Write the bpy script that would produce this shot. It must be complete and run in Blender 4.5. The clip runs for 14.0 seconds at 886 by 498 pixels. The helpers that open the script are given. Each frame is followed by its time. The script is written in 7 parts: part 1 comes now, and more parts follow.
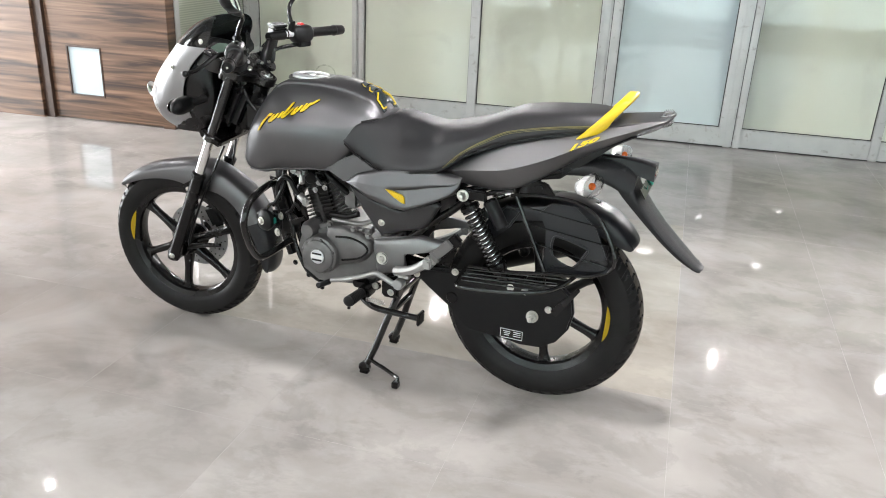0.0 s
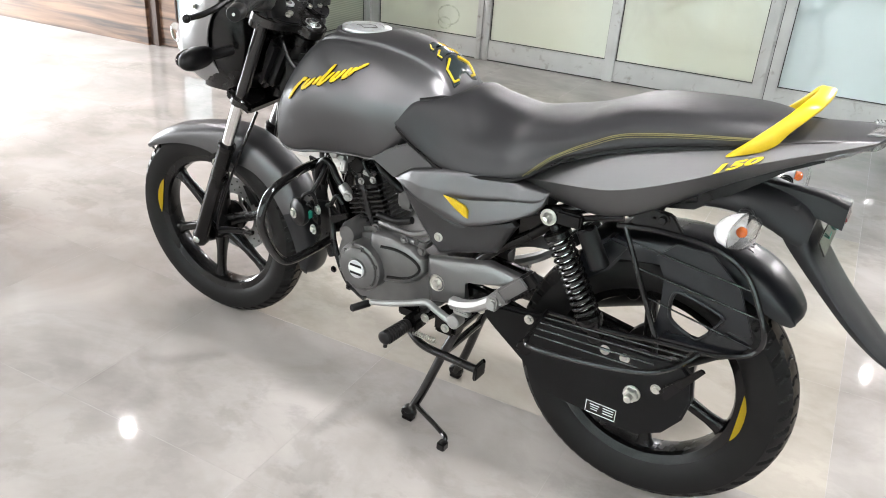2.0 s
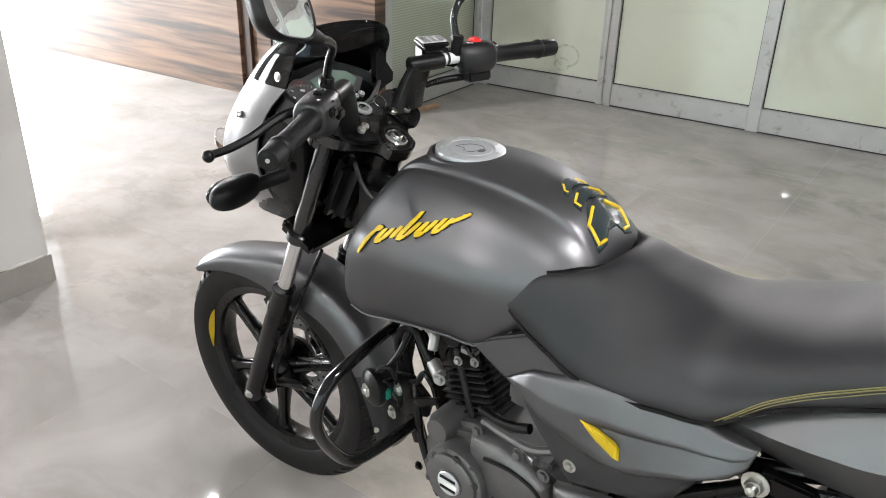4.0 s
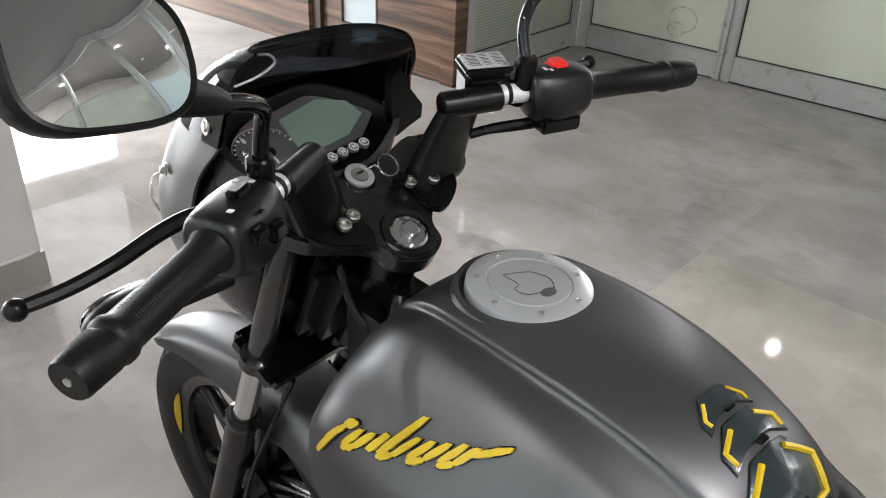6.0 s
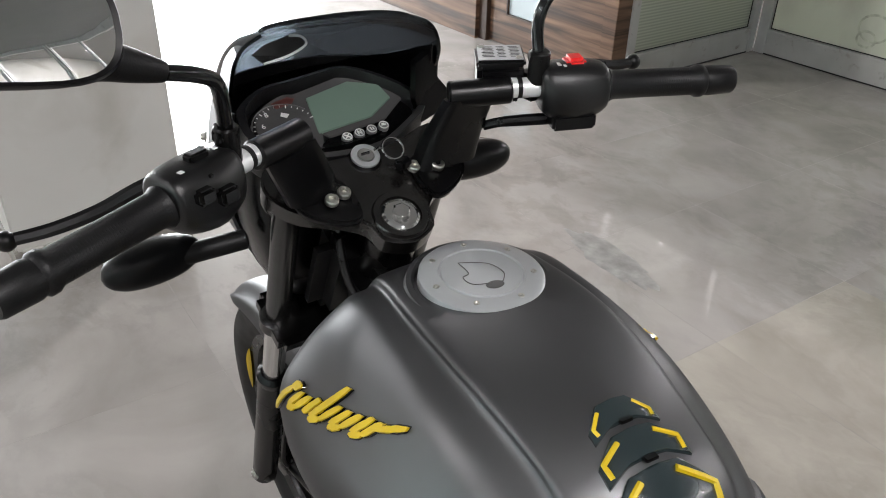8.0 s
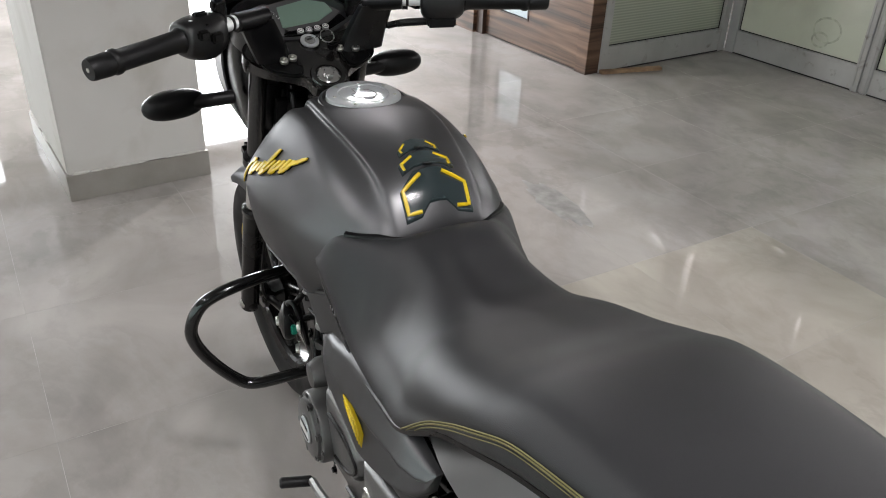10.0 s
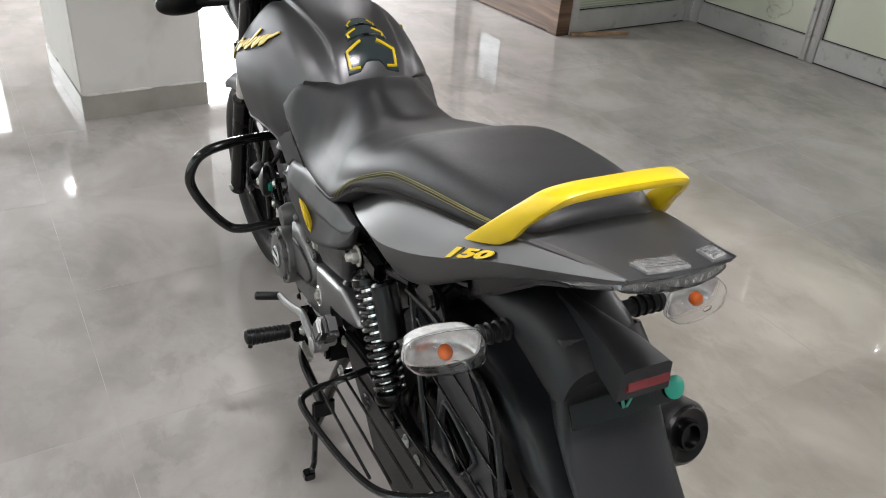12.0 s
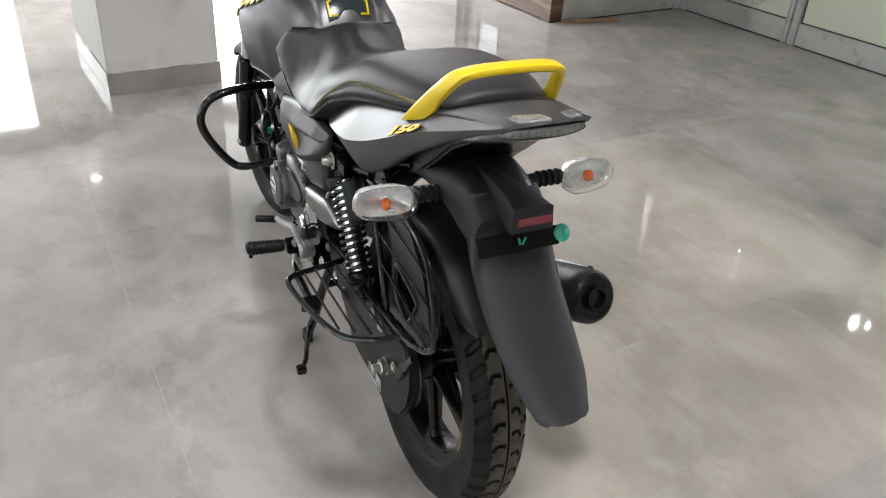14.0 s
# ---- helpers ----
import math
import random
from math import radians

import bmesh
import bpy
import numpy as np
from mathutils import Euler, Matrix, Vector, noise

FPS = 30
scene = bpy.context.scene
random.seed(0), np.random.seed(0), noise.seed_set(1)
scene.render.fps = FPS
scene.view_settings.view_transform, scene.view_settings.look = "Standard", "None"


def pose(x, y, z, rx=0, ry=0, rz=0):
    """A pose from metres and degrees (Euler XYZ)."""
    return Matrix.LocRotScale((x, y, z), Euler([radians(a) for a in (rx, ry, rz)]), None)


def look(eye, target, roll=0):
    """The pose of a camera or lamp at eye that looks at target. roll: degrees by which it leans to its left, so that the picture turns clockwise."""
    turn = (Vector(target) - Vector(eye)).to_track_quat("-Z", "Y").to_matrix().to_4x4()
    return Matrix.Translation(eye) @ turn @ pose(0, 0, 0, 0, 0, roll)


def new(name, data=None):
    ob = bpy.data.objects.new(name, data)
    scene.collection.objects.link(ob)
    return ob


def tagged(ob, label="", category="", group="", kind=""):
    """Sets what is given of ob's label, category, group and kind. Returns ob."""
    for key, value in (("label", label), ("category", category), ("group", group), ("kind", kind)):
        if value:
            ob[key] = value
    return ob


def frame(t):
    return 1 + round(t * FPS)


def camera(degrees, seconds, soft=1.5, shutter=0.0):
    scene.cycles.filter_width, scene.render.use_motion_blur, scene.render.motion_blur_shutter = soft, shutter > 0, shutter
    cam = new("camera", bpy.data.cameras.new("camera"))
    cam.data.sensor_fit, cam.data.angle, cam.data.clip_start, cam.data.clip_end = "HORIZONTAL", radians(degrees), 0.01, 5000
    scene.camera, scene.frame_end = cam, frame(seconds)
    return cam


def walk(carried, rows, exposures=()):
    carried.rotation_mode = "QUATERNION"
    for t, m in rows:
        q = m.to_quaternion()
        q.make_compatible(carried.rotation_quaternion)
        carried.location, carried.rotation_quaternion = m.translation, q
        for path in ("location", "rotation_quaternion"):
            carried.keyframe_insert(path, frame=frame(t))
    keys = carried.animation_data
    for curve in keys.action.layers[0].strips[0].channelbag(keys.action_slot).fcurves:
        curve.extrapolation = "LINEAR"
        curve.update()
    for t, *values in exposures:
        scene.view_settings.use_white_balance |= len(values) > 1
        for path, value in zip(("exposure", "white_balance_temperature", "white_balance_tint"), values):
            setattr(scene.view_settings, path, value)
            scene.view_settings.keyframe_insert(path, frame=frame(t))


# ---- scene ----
cam = camera(58.3, 14.0, 1.0)
PATH = [
    (0, (1.156, -2.215, 1.382), (0.505, -0.473, 0.645), 2.7),
    (0.5, (1.108, -2.04, 1.378), (0.487, -0.304, 0.603), 2.2),
    (1, (1.1, -1.849, 1.355), (0.398, -0.176, 0.513), 2.2),
    (1.5, (1.094, -1.691, 1.338), (0.273, -0.1, 0.448), 3.5),
    (2, (1.008, -1.521, 1.325), (0.096, 0.021, 0.437), 4.3),
    (2.5, (0.872, -1.36, 1.335), (-0.082, 0.175, 0.479), 4.2),
    (3, (0.79, -1.255, 1.347), (-0.232, 0.243, 0.505), 2.9),
    (3.5, (0.705, -1.125, 1.365), (-0.406, 0.306, 0.517), 1.9),
    (3.7, (0.671, -1.072, 1.365), (-0.46, 0.342, 0.513), 1.7),
    (5.8, (0.256, -0.526, 1.339), (-0.931, 0.734, 0.339), 2.8),
    (6, (0.238, -0.48, 1.334), (-1.005, 0.726, 0.334), 2.6),
    (6.5, (0.16, -0.39, 1.348), (-1.163, 0.737, 0.358), 2.6),
    (7, (0.106, -0.339, 1.354), (-1.254, 0.749, 0.37), 3.1),
    (7.5, (0.204, -0.333, 1.341), (-1.222, 0.63, 0.32), 2.7),
    (8, (0.369, -0.332, 1.34), (-1.124, 0.517, 0.316), 1.5),
    (8.5, (0.509, -0.357, 1.35), (-1.006, 0.474, 0.344), 1.3),
    (9, (0.688, -0.407, 1.352), (-0.831, 0.433, 0.359), 1.7),
    (9.2, (0.748, -0.417, 1.361), (-0.771, 0.423, 0.368), 1.8),
    (11.3, (1.294, -0.455, 1.357), (-0.274, 0.284, 0.359), 3.8),
    (11.5, (1.34, -0.48, 1.356), (-0.22, 0.275, 0.357), 3.9),
    (12, (1.45, -0.528, 1.354), (-0.064, 0.278, 0.325), 4.7),
    (12.5, (1.544, -0.56, 1.345), (0.085, 0.248, 0.24), 4.8),
    (13, (1.625, -0.568, 1.321), (0.197, 0.208, 0.156), 4.3),
    (13.5, (1.747, -0.57, 1.329), (0.274, 0.18, 0.203), 3.6),
    (14, (1.824, -0.574, 1.346), (0.284, 0.192, 0.326), 3.7),
]
EXPOSURES = [(0, 0.62), (1, 0.8), (2, 0.86), (3.7, 0.62), (5.8, 0.06), (7, 0.06), (8, -0.02), (9.2, -0.04), (11.3, -0.06), (12.5, 0.28), (13.5, 0.48), (14, 0.12)]
walk(cam, [(t, look(eye, target, roll)) for t, eye, target, roll in PATH], EXPOSURES)
# ---- light ----
world = bpy.data.worlds.new("world")
scene.world = world
world.use_nodes = True
sky = world.node_tree.nodes.new("ShaderNodeTexSky")
sky.sky_type, sky.sun_disc = "NISHITA", False
sky.sun_elevation, sky.sun_rotation = radians(40), radians(250)
world.node_tree.links.new(sky.outputs[0], world.node_tree.nodes["Background"].inputs[0])
world.node_tree.nodes["Background"].inputs[1].default_value = 0.1

ROOM = pose(0, 0, 0, 0, 0, 7.0)      # the walls stand 7 degrees off the motorcycle's line
CEIL = 2.45
# the fourth to tenth are added, unseen, to light the room and motorcycle
LAMPS = [(1.18, -0.25, 35, 0.22), (-2.87, 1.53, 32, 0.045), (-6.39, 0.22, 50, 0.07), (2.6, -0.25, 9, 0.12), (-0.95, -2.05, 19, 0.12), (0.5, -2.05, 14, 0.12), (1.95, -2.05, 6, 0.12), (3.6, -0.4, 8, 0.12), (-3.4, -2.5, 36, 0.12), (3.2, -2.8, 9, 0.12),
         (1.90, 5.12, 115, 0.038), (2.03, 5.24, 3, 0.018), (-0.99, 5.20, 115, 0.066), (-0.89, 5.27, 4, 0.014), (3.43, 5.04, 115, 0.045), (-3.15, 7.1, 50, 0.08), (-2.76, 9.07, 26, 0.06), (-3.4, 10.2, 50, 0.08), (1.97, 9.4, 60, 0.08)]      # the last nine hang in the hall behind the glass


def lamp_at(u, v, power, wide):
    data = bpy.data.lights.new("downlight_lamp", "AREA")
    data.shape, data.size, data.energy, data.color = "DISK", wide, power, (1.0, 0.966, 0.985)
    ob = new("downlight_lamp", data)
    ob.matrix_world = ROOM @ pose(u, v, CEIL - 0.03)
    return ob


for u, v, power, wide in LAMPS:
    lamp_at(u, v, power, wide)
# daylight that enters by the two wide openings at the far end
for v0, v1, power in ((0.5, 3.6, 430), (-2.4, -0.1, 120)):
    day = bpy.data.lights.new("daylight_lamp", "AREA")
    day.shape, day.size, day.size_y, day.energy, day.color = "RECTANGLE", 2.15, v1 - v0 - 0.1, power, (0.95, 0.98, 1.0)
    new("daylight_lamp", day).matrix_world = ROOM @ pose(-7.45, (v0 + v1) / 2, 1.1, 0, -90, 0)

# an added fill lamp behind the south frosted glass, for daylight assumed there
south_fill = bpy.data.lights.new("daylight_behind_glass", "AREA")
south_fill.shape, south_fill.size, south_fill.size_y, south_fill.energy, south_fill.color = "RECTANGLE", 8.2, 2.0, 320, (1.0, 0.985, 0.975)
new("daylight_behind_glass", south_fill).matrix_world = ROOM @ pose(1.0, -4.57, 1.25, 90, 0, 0)

# ---- materials ----
def mat(name, colour, rough=0.5, metal=0.0, coat=0.0, trans=0.0, bump=0.0, grain=200.0, vary=0.0, scale=6.0, ior=1.5, coat_rough=0.05, rvar=0.0, spec=0.5):
    m = bpy.data.materials.new(name)
    m.use_nodes = True
    nt = m.node_tree
    b = nt.nodes["Principled BSDF"]
    b.inputs["Base Color"].default_value = (*colour, 1)
    b.inputs["Roughness"].default_value = rough
    b.inputs["Metallic"].default_value = metal
    b.inputs["Coat Weight"].default_value = coat
    b.inputs["Coat Roughness"].default_value = coat_rough
    b.inputs["Transmission Weight"].default_value = trans
    b.inputs["IOR"].default_value = ior
    b.inputs["Specular IOR Level"].default_value = spec
    tc = nt.nodes.new("ShaderNodeTexCoord")
    if vary or rvar:
        n = nt.nodes.new("ShaderNodeTexNoise")
        n.inputs["Scale"].default_value, n.inputs["Detail"].default_value = scale, 6
        nt.links.new(tc.outputs["Object"], n.inputs["Vector"])
        if vary:
            r = nt.nodes.new("ShaderNodeMapRange")
            r.inputs[1].default_value, r.inputs[2].default_value = 0.3, 0.7
            r.inputs[3].default_value, r.inputs[4].default_value = 1 - vary, 1 + vary
            nt.links.new(n.outputs[0], r.inputs[0])
            mx = nt.nodes.new("ShaderNodeVectorMath")
            mx.operation = "SCALE"
            mx.inputs[0].default_value = colour
            nt.links.new(r.outputs[0], mx.inputs["Scale"])
            nt.links.new(mx.outputs[0], b.inputs["Base Color"])
        if rvar:
            r2 = nt.nodes.new("ShaderNodeMapRange")
            r2.inputs[1].default_value, r2.inputs[2].default_value = 0.35, 0.65
            r2.inputs[3].default_value, r2.inputs[4].default_value = rough - rvar, rough + rvar
            nt.links.new(n.outputs[0], r2.inputs[0])
            nt.links.new(r2.outputs[0], b.inputs["Roughness"])
    if bump:
        n2 = nt.nodes.new("ShaderNodeTexNoise")
        n2.inputs["Scale"].default_value, n2.inputs["Detail"].default_value = grain, 3
        nt.links.new(tc.outputs["Object"], n2.inputs["Vector"])
        bp = nt.nodes.new("ShaderNodeBump")
        bp.inputs["Strength"].default_value, bp.inputs["Distance"].default_value = bump, 0.001
        nt.links.new(n2.outputs[0], bp.inputs["Height"])
        nt.links.new(bp.outputs[0], b.inputs["Normal"])
    return m


FAIRP = mat("satin_silver_paint", (0.30, 0.30, 0.305), 0.34, 0.85, bump=0.05, grain=1500, vary=0.05, rvar=0.03)
PAINT = mat("satin_grey_paint", (0.126, 0.126, 0.129), 0.39, 0.88, bump=0.05, grain=1500, vary=0.05, rvar=0.03)
PAINT.node_tree.nodes["Principled BSDF"].inputs["Specular Tint"].default_value = (0.55, 0.55, 0.55, 1)      # flakes go dark at a slant
TAILP = mat("satin_light_grey_paint", (0.160, 0.160, 0.161), 0.41, 0.86, bump=0.05, grain=1500, vary=0.05, rvar=0.03)
BLACK = mat("black_plastic", (0.0018, 0.0018, 0.0020), 0.30, spec=0.30, bump=0.15, grain=900, vary=0.25, rvar=0.06)
BLACKR = mat("matt_black_plastic", (0.006, 0.0062, 0.0067), 0.40, spec=0.28, bump=0.2, grain=700, vary=0.25, rvar=0.08)
GLOSS = mat("gloss_black_paint", (0.004, 0.004, 0.004), 0.14, coat=0.3, spec=0.4, rvar=0.04, scale=20)
METALB = mat("black_metal", (0.0020, 0.0020, 0.0020), 0.25, 0.0, spec=0.34, bump=0.08, grain=500, vary=0.2, rvar=0.06)
BLACKM = mat("satin_black_plastic", (0.005, 0.0052, 0.0055), 0.34, spec=0.2, bump=0.2, grain=700, vary=0.25, rvar=0.06)
RUBBER = mat("tyre_rubber", (0.009, 0.0088, 0.0086), 0.48, spec=0.18, bump=0.12, grain=400, vary=0.25, scale=14, rvar=0.08)
GRIP = mat("grip_rubber", (0.006, 0.006, 0.0062), 0.44, spec=0.25, bump=0.25, grain=600, vary=0.2)
VINYL = mat("seat_vinyl", (0.015, 0.0151, 0.0163), 0.44, spec=0.38, bump=0.3, grain=1100, vary=0.1, rvar=0.05)
ENGINE = mat("cast_grey_engine", (0.15, 0.149, 0.146), 0.40, 0.7, bump=0.25, grain=350, vary=0.15, rvar=0.06, scale=18)
PIVOTM = mat("grey_painted_casting", (0.20, 0.20, 0.20), 0.36, 0.85, bump=0.2, grain=350, vary=0.1, rvar=0.05)
DARKENG = mat("dark_engine_metal", (0.007, 0.007, 0.007), 0.36, 0.0, spec=0.25, bump=0.3, grain=300, vary=0.3, scale=20)
SPRING = mat("dark_spring_steel", (0.012, 0.012, 0.012), 0.16, 0.0, spec=0.7, bump=0.1, grain=400, vary=0.15)
FIN = mat("machined_fin", (0.035, 0.035, 0.035), 0.26, 0.5, bump=0.2, grain=300, vary=0.3, scale=30)
ALLOY = mat("brushed_alloy", (0.34, 0.34, 0.33), 0.50, 0.8, bump=0.3, grain=500, vary=0.1, rvar=0.08, scale=25)
CHROME = mat("chrome", (0.75, 0.75, 0.74), 0.12, 1.0, rvar=0.04, scale=40)
STEEL = mat("zinc_bolt", (0.58, 0.57, 0.53), 0.3, 1.0, bump=0.2, grain=600, vary=0.2, scale=60)
CAP = mat("painted_silver_cap", (0.58, 0.60, 0.61), 0.33, 0.6, bump=0.04, grain=900, vary=0.06)
YELLOW = mat("yellow_paint", (0.60, 0.42, 0.006), 0.36, coat=0.1, vary=0.05)
PADBLUE = mat("gel_pad", (0.018, 0.028, 0.030), 0.2, coat=0.8, bump=0.1, grain=1200)
RED = mat("red_lens", (0.15, 0.006, 0.010), 0.15, coat=0.8, vary=0.2, scale=120)
REDSW = mat("red_switch", (0.75, 0.02, 0.02), 0.3, coat=0.3, vary=0.05)
ORANGE = mat("amber_bulb", (0.85, 0.16, 0.02), 0.25, coat=0.5, vary=0.1)
CLEAR = mat("clear_lens", (0.99, 0.99, 0.99), 0.03, trans=1.0, ior=1.2, bump=0.35, grain=160)
FLAPM = mat("dusty_black_plastic", (0.013, 0.0136, 0.0148), 0.38, spec=0.28, bump=0.2, grain=700, vary=0.25, rvar=0.08)
HUGGER = mat("semi_gloss_black_plastic", (0.008, 0.0090, 0.0108), 0.30, spec=0.42, bump=0.1, grain=500, vary=0.25, rvar=0.08)
SPARKLE = mat("faceted_reflector", (0.93, 0.93, 0.92), 0.10, 0.55, bump=0.8, grain=70, vary=0.15, scale=120)
TAILREF = mat("dim_lamp_reflector", (0.34, 0.34, 0.34), 0.2, 0.5, bump=0.9, grain=200, vary=0.3, scale=150)
YOKEM = mat("worn_black_casting", (0.006, 0.0056, 0.0052), 0.20, spec=0.8, bump=0.2, grain=400, vary=0.5, scale=30, rvar=0.1)
SWITCHM = mat("moulded_black_plastic", (0.004, 0.004, 0.0042), 0.30, spec=0.55, bump=0.25, grain=900, vary=0.25, rvar=0.06)
FORKM = mat("dull_fork_metal", (0.012, 0.0118, 0.0115), 0.20, 0.2, spec=0.8, bump=0.1, grain=300, vary=0.15, rvar=0.05)
TELL = mat("dark_lens", (0.16, 0.16, 0.16), 0.3, coat=0.4)
SMOKE = mat("smoked_screen", (0.045, 0.054, 0.064), 0.03, trans=1.0, ior=1.45)
LCD = mat("lcd_screen", (0.16, 0.23, 0.185), 0.12, coat=0.6, vary=0.04)
DIAL = mat("dial_face", (0.075, 0.074, 0.074), 0.14, coat=0.5, vary=0.2)
WHITE = mat("white_print", (0.75, 0.75, 0.73), 0.4, vary=0.05)
LABEL = mat("label_print", (0.68, 0.69, 0.69), 0.45, vary=0.15, scale=80)
GREEN = mat("green_plug", (0.015, 0.24, 0.17), 0.35, vary=0.1)
MIRROR = mat("mirror_glass", (0.9, 0.92, 0.92), 0.01, 1.0, rvar=0.004)
WHITEBAR = mat("bare_alloy_bar", (0.82, 0.83, 0.83), 0.30, 0.35, bump=0.1, grain=400)
TREADDUST = mat("dusty_tread", (0.062, 0.052, 0.041), 0.6, spec=0.2, bump=0.2, grain=400, vary=0.45, scale=30)
PANELM = mat("dark_grey_moulded_panel", (0.040, 0.040, 0.041), 0.36, 0.35, bump=0.15, grain=900, vary=0.08, rvar=0.04)
FOIL = mat("silver_foil_label", (0.80, 0.81, 0.82), 0.26, 0.55, bump=0.1, grain=500, vary=0.05)
STITCH = mat("yellow_thread", (0.17, 0.148, 0.055), 0.7, bump=0.4, grain=2500)
CARBON = mat("textured_black", (0.010, 0.010, 0.0105), 0.28, spec=0.7, bump=0.6, grain=450, vary=0.3, scale=300)


# ---- mesh helpers ----
RAKE = radians(26.5)
STEM = Vector((-0.318, 0, 0.923))
STEER = Matrix.Translation(STEM) @ Matrix.Rotation(radians(5.1), 4, Vector((math.sin(RAKE), 0, math.cos(RAKE)))) @ Matrix.Translation(-STEM)


def part(name, bm, material, parent, label="", turned=False, flat=False, angle=40):
    """One mesh object under a thing or a part. turned: it swings with the handlebar."""
    if turned:
        bmesh.ops.transform(bm, matrix=STEER, verts=bm.verts)
    bmesh.ops.recalc_face_normals(bm, faces=bm.faces)
    me = bpy.data.meshes.new(name)
    for f in bm.faces:
        f.smooth = not flat
    if not flat:
        lim = radians(angle)
        for e in bm.edges:
            if len(e.link_faces) == 2 and e.calc_face_angle(0) > lim:
                e.smooth = False
    bm.to_mesh(me)
    bm.free()
    me.materials.append(material)
    ob = new(name, me)
    if parent is not None:
        ob.parent = parent
    if label:
        tagged(ob, label)
    return ob


def both(bm):
    """Adds the mirror image across the motorcycle's middle plane."""
    geo = bmesh.ops.duplicate(bm, geom=bm.verts[:] + bm.edges[:] + bm.faces[:])["geom"]
    vs = [g for g in geo if isinstance(g, bmesh.types.BMVert)]
    for v in vs:
        v.co.y = -v.co.y
    return bm


def flipped(bm):
    for v in bm.verts:
        v.co.y = -v.co.y
    return bm


def join(*bms):
    out = bms[0]
    for b in bms[1:]:
        me = bpy.data.meshes.new("joined")
        b.to_mesh(me)
        b.free()
        out.from_mesh(me)
        bpy.data.meshes.remove(me)
    return out


def catmull(p, n, closed=False):
    p = np.array(p, float)
    k = len(p)
    out = []
    for i in range(k if closed else k - 1):
        if closed:
            a, b, c, d = p[(i - 1) % k], p[i], p[(i + 1) % k], p[(i + 2) % k]
        else:
            a, b, c, d = p[max(i - 1, 0)], p[i], p[i + 1], p[min(i + 2, k - 1)]
        for j in range(n):
            t = j / n
            out.append(0.5 * (2 * b + (c - a) * t + (2 * a - 5 * b + 4 * c - d) * t * t + (3 * b - 3 * c + d - a) * t ** 3))
    if not closed:
        out.append(p[-1])
    return np.array(out)


def grid_bm(g, closed=False, caps=False):
    """A mesh from rows of points."""
    bm = bmesh.new()
    vs = [[bm.verts.new(tuple(q)) for q in row] for row in g]
    m = len(vs[0])
    for i in range(len(vs) - 1):
        for j in range(m if closed else m - 1):
            k = (j + 1) % m
            bm.faces.new((vs[i][j], vs[i][k], vs[i + 1][k], vs[i + 1][j]))
    if caps:
        for row in (vs[0], vs[-1]):
            bm.faces.new(row)
    return bm


def smooth_grid(rows, nu=4, nv=4, closed=False):
    rows = np.array(rows, float)
    a = np.array([catmull(r, nv, closed) for r in rows])
    return np.array([catmull(a[:, j], nu) for j in range(a.shape[1])]).transpose(1, 0, 2)


def hull(sections, nu=4, nv=4):
    """A closed body from half sections (x, [(y, z), ...] from the top middle to the bottom)."""
    rows = []
    for x, half in sections:
        left = [(x, -y, z) for y, z in half]
        right = [(x, y, z) for y, z in reversed(half) if y > 0]
        rows.append(left + right)
    return grid_bm(smooth_grid(rows, nu, nv, True), True, True)


def sheet(rows, nu=4, nv=3, thick=0.003):
    bm = grid_bm(smooth_grid(rows, nu, nv))
    bmesh.ops.recalc_face_normals(bm, faces=bm.faces)
    bmesh.ops.solidify(bm, geom=bm.faces[:] + bm.edges[:] + bm.verts[:], thickness=thick)
    return bm


def tube(path, r, seg=10, sub=5, closed=False, r_end=None):
    p = catmull(path, sub, closed) if len(path) > 2 else np.array(path, float)
    n = len(p)
    tang = np.array([p[(i + 1) % n] - p[i - 1] if closed else p[min(i + 1, n - 1)] - p[max(i - 1, 0)] for i in range(n)])
    tang /= np.linalg.norm(tang, axis=1)[:, None]
    up = np.array([0, 0, 1.0]) if abs(tang[0][2]) < 0.9 else np.array([1.0, 0, 0])
    rows = []
    for i in range(n):
        up = up - tang[i] * (up @ tang[i])
        up /= np.linalg.norm(up)
        side = np.cross(tang[i], up)
        rad = r if r_end is None else r + (r_end - r) * i / (n - 1)
        rows.append([p[i] + rad * (math.cos(a) * up + math.sin(a) * side) for a in np.linspace(0, 2 * math.pi, seg, endpoint=False)])
    if closed:
        rows.append(rows[0])
        bm = grid_bm(rows, True)
        bmesh.ops.remove_doubles(bm, verts=bm.verts, dist=1e-6)
        return bm
    return grid_bm(rows, True, True)


def lathe(profile, at, axis, seg=32, ends=True):
    """Turns a profile (radius, height) about an axis through a place."""
    q = Vector(axis).normalized().to_track_quat("Z", "Y").to_matrix().to_4x4()
    m = Matrix.Translation(at) @ q
    rows = [[m @ Vector((r * math.cos(a), r * math.sin(a), h)) for a in np.linspace(0, 2 * math.pi, seg, endpoint=False)] for r, h in profile]
    return grid_bm(rows, True, ends)


def rod(a, b, r, seg=16, bevel=0.0):
    a, b = Vector(a), Vector(b)
    h = (b - a).length
    c = min(bevel, r * 0.6)
    prof = [(r - c, 0), (r, c), (r, h - c), (r - c, h)] if c else [(r, 0), (r, h)]
    return lathe(prof, a, b - a, seg)


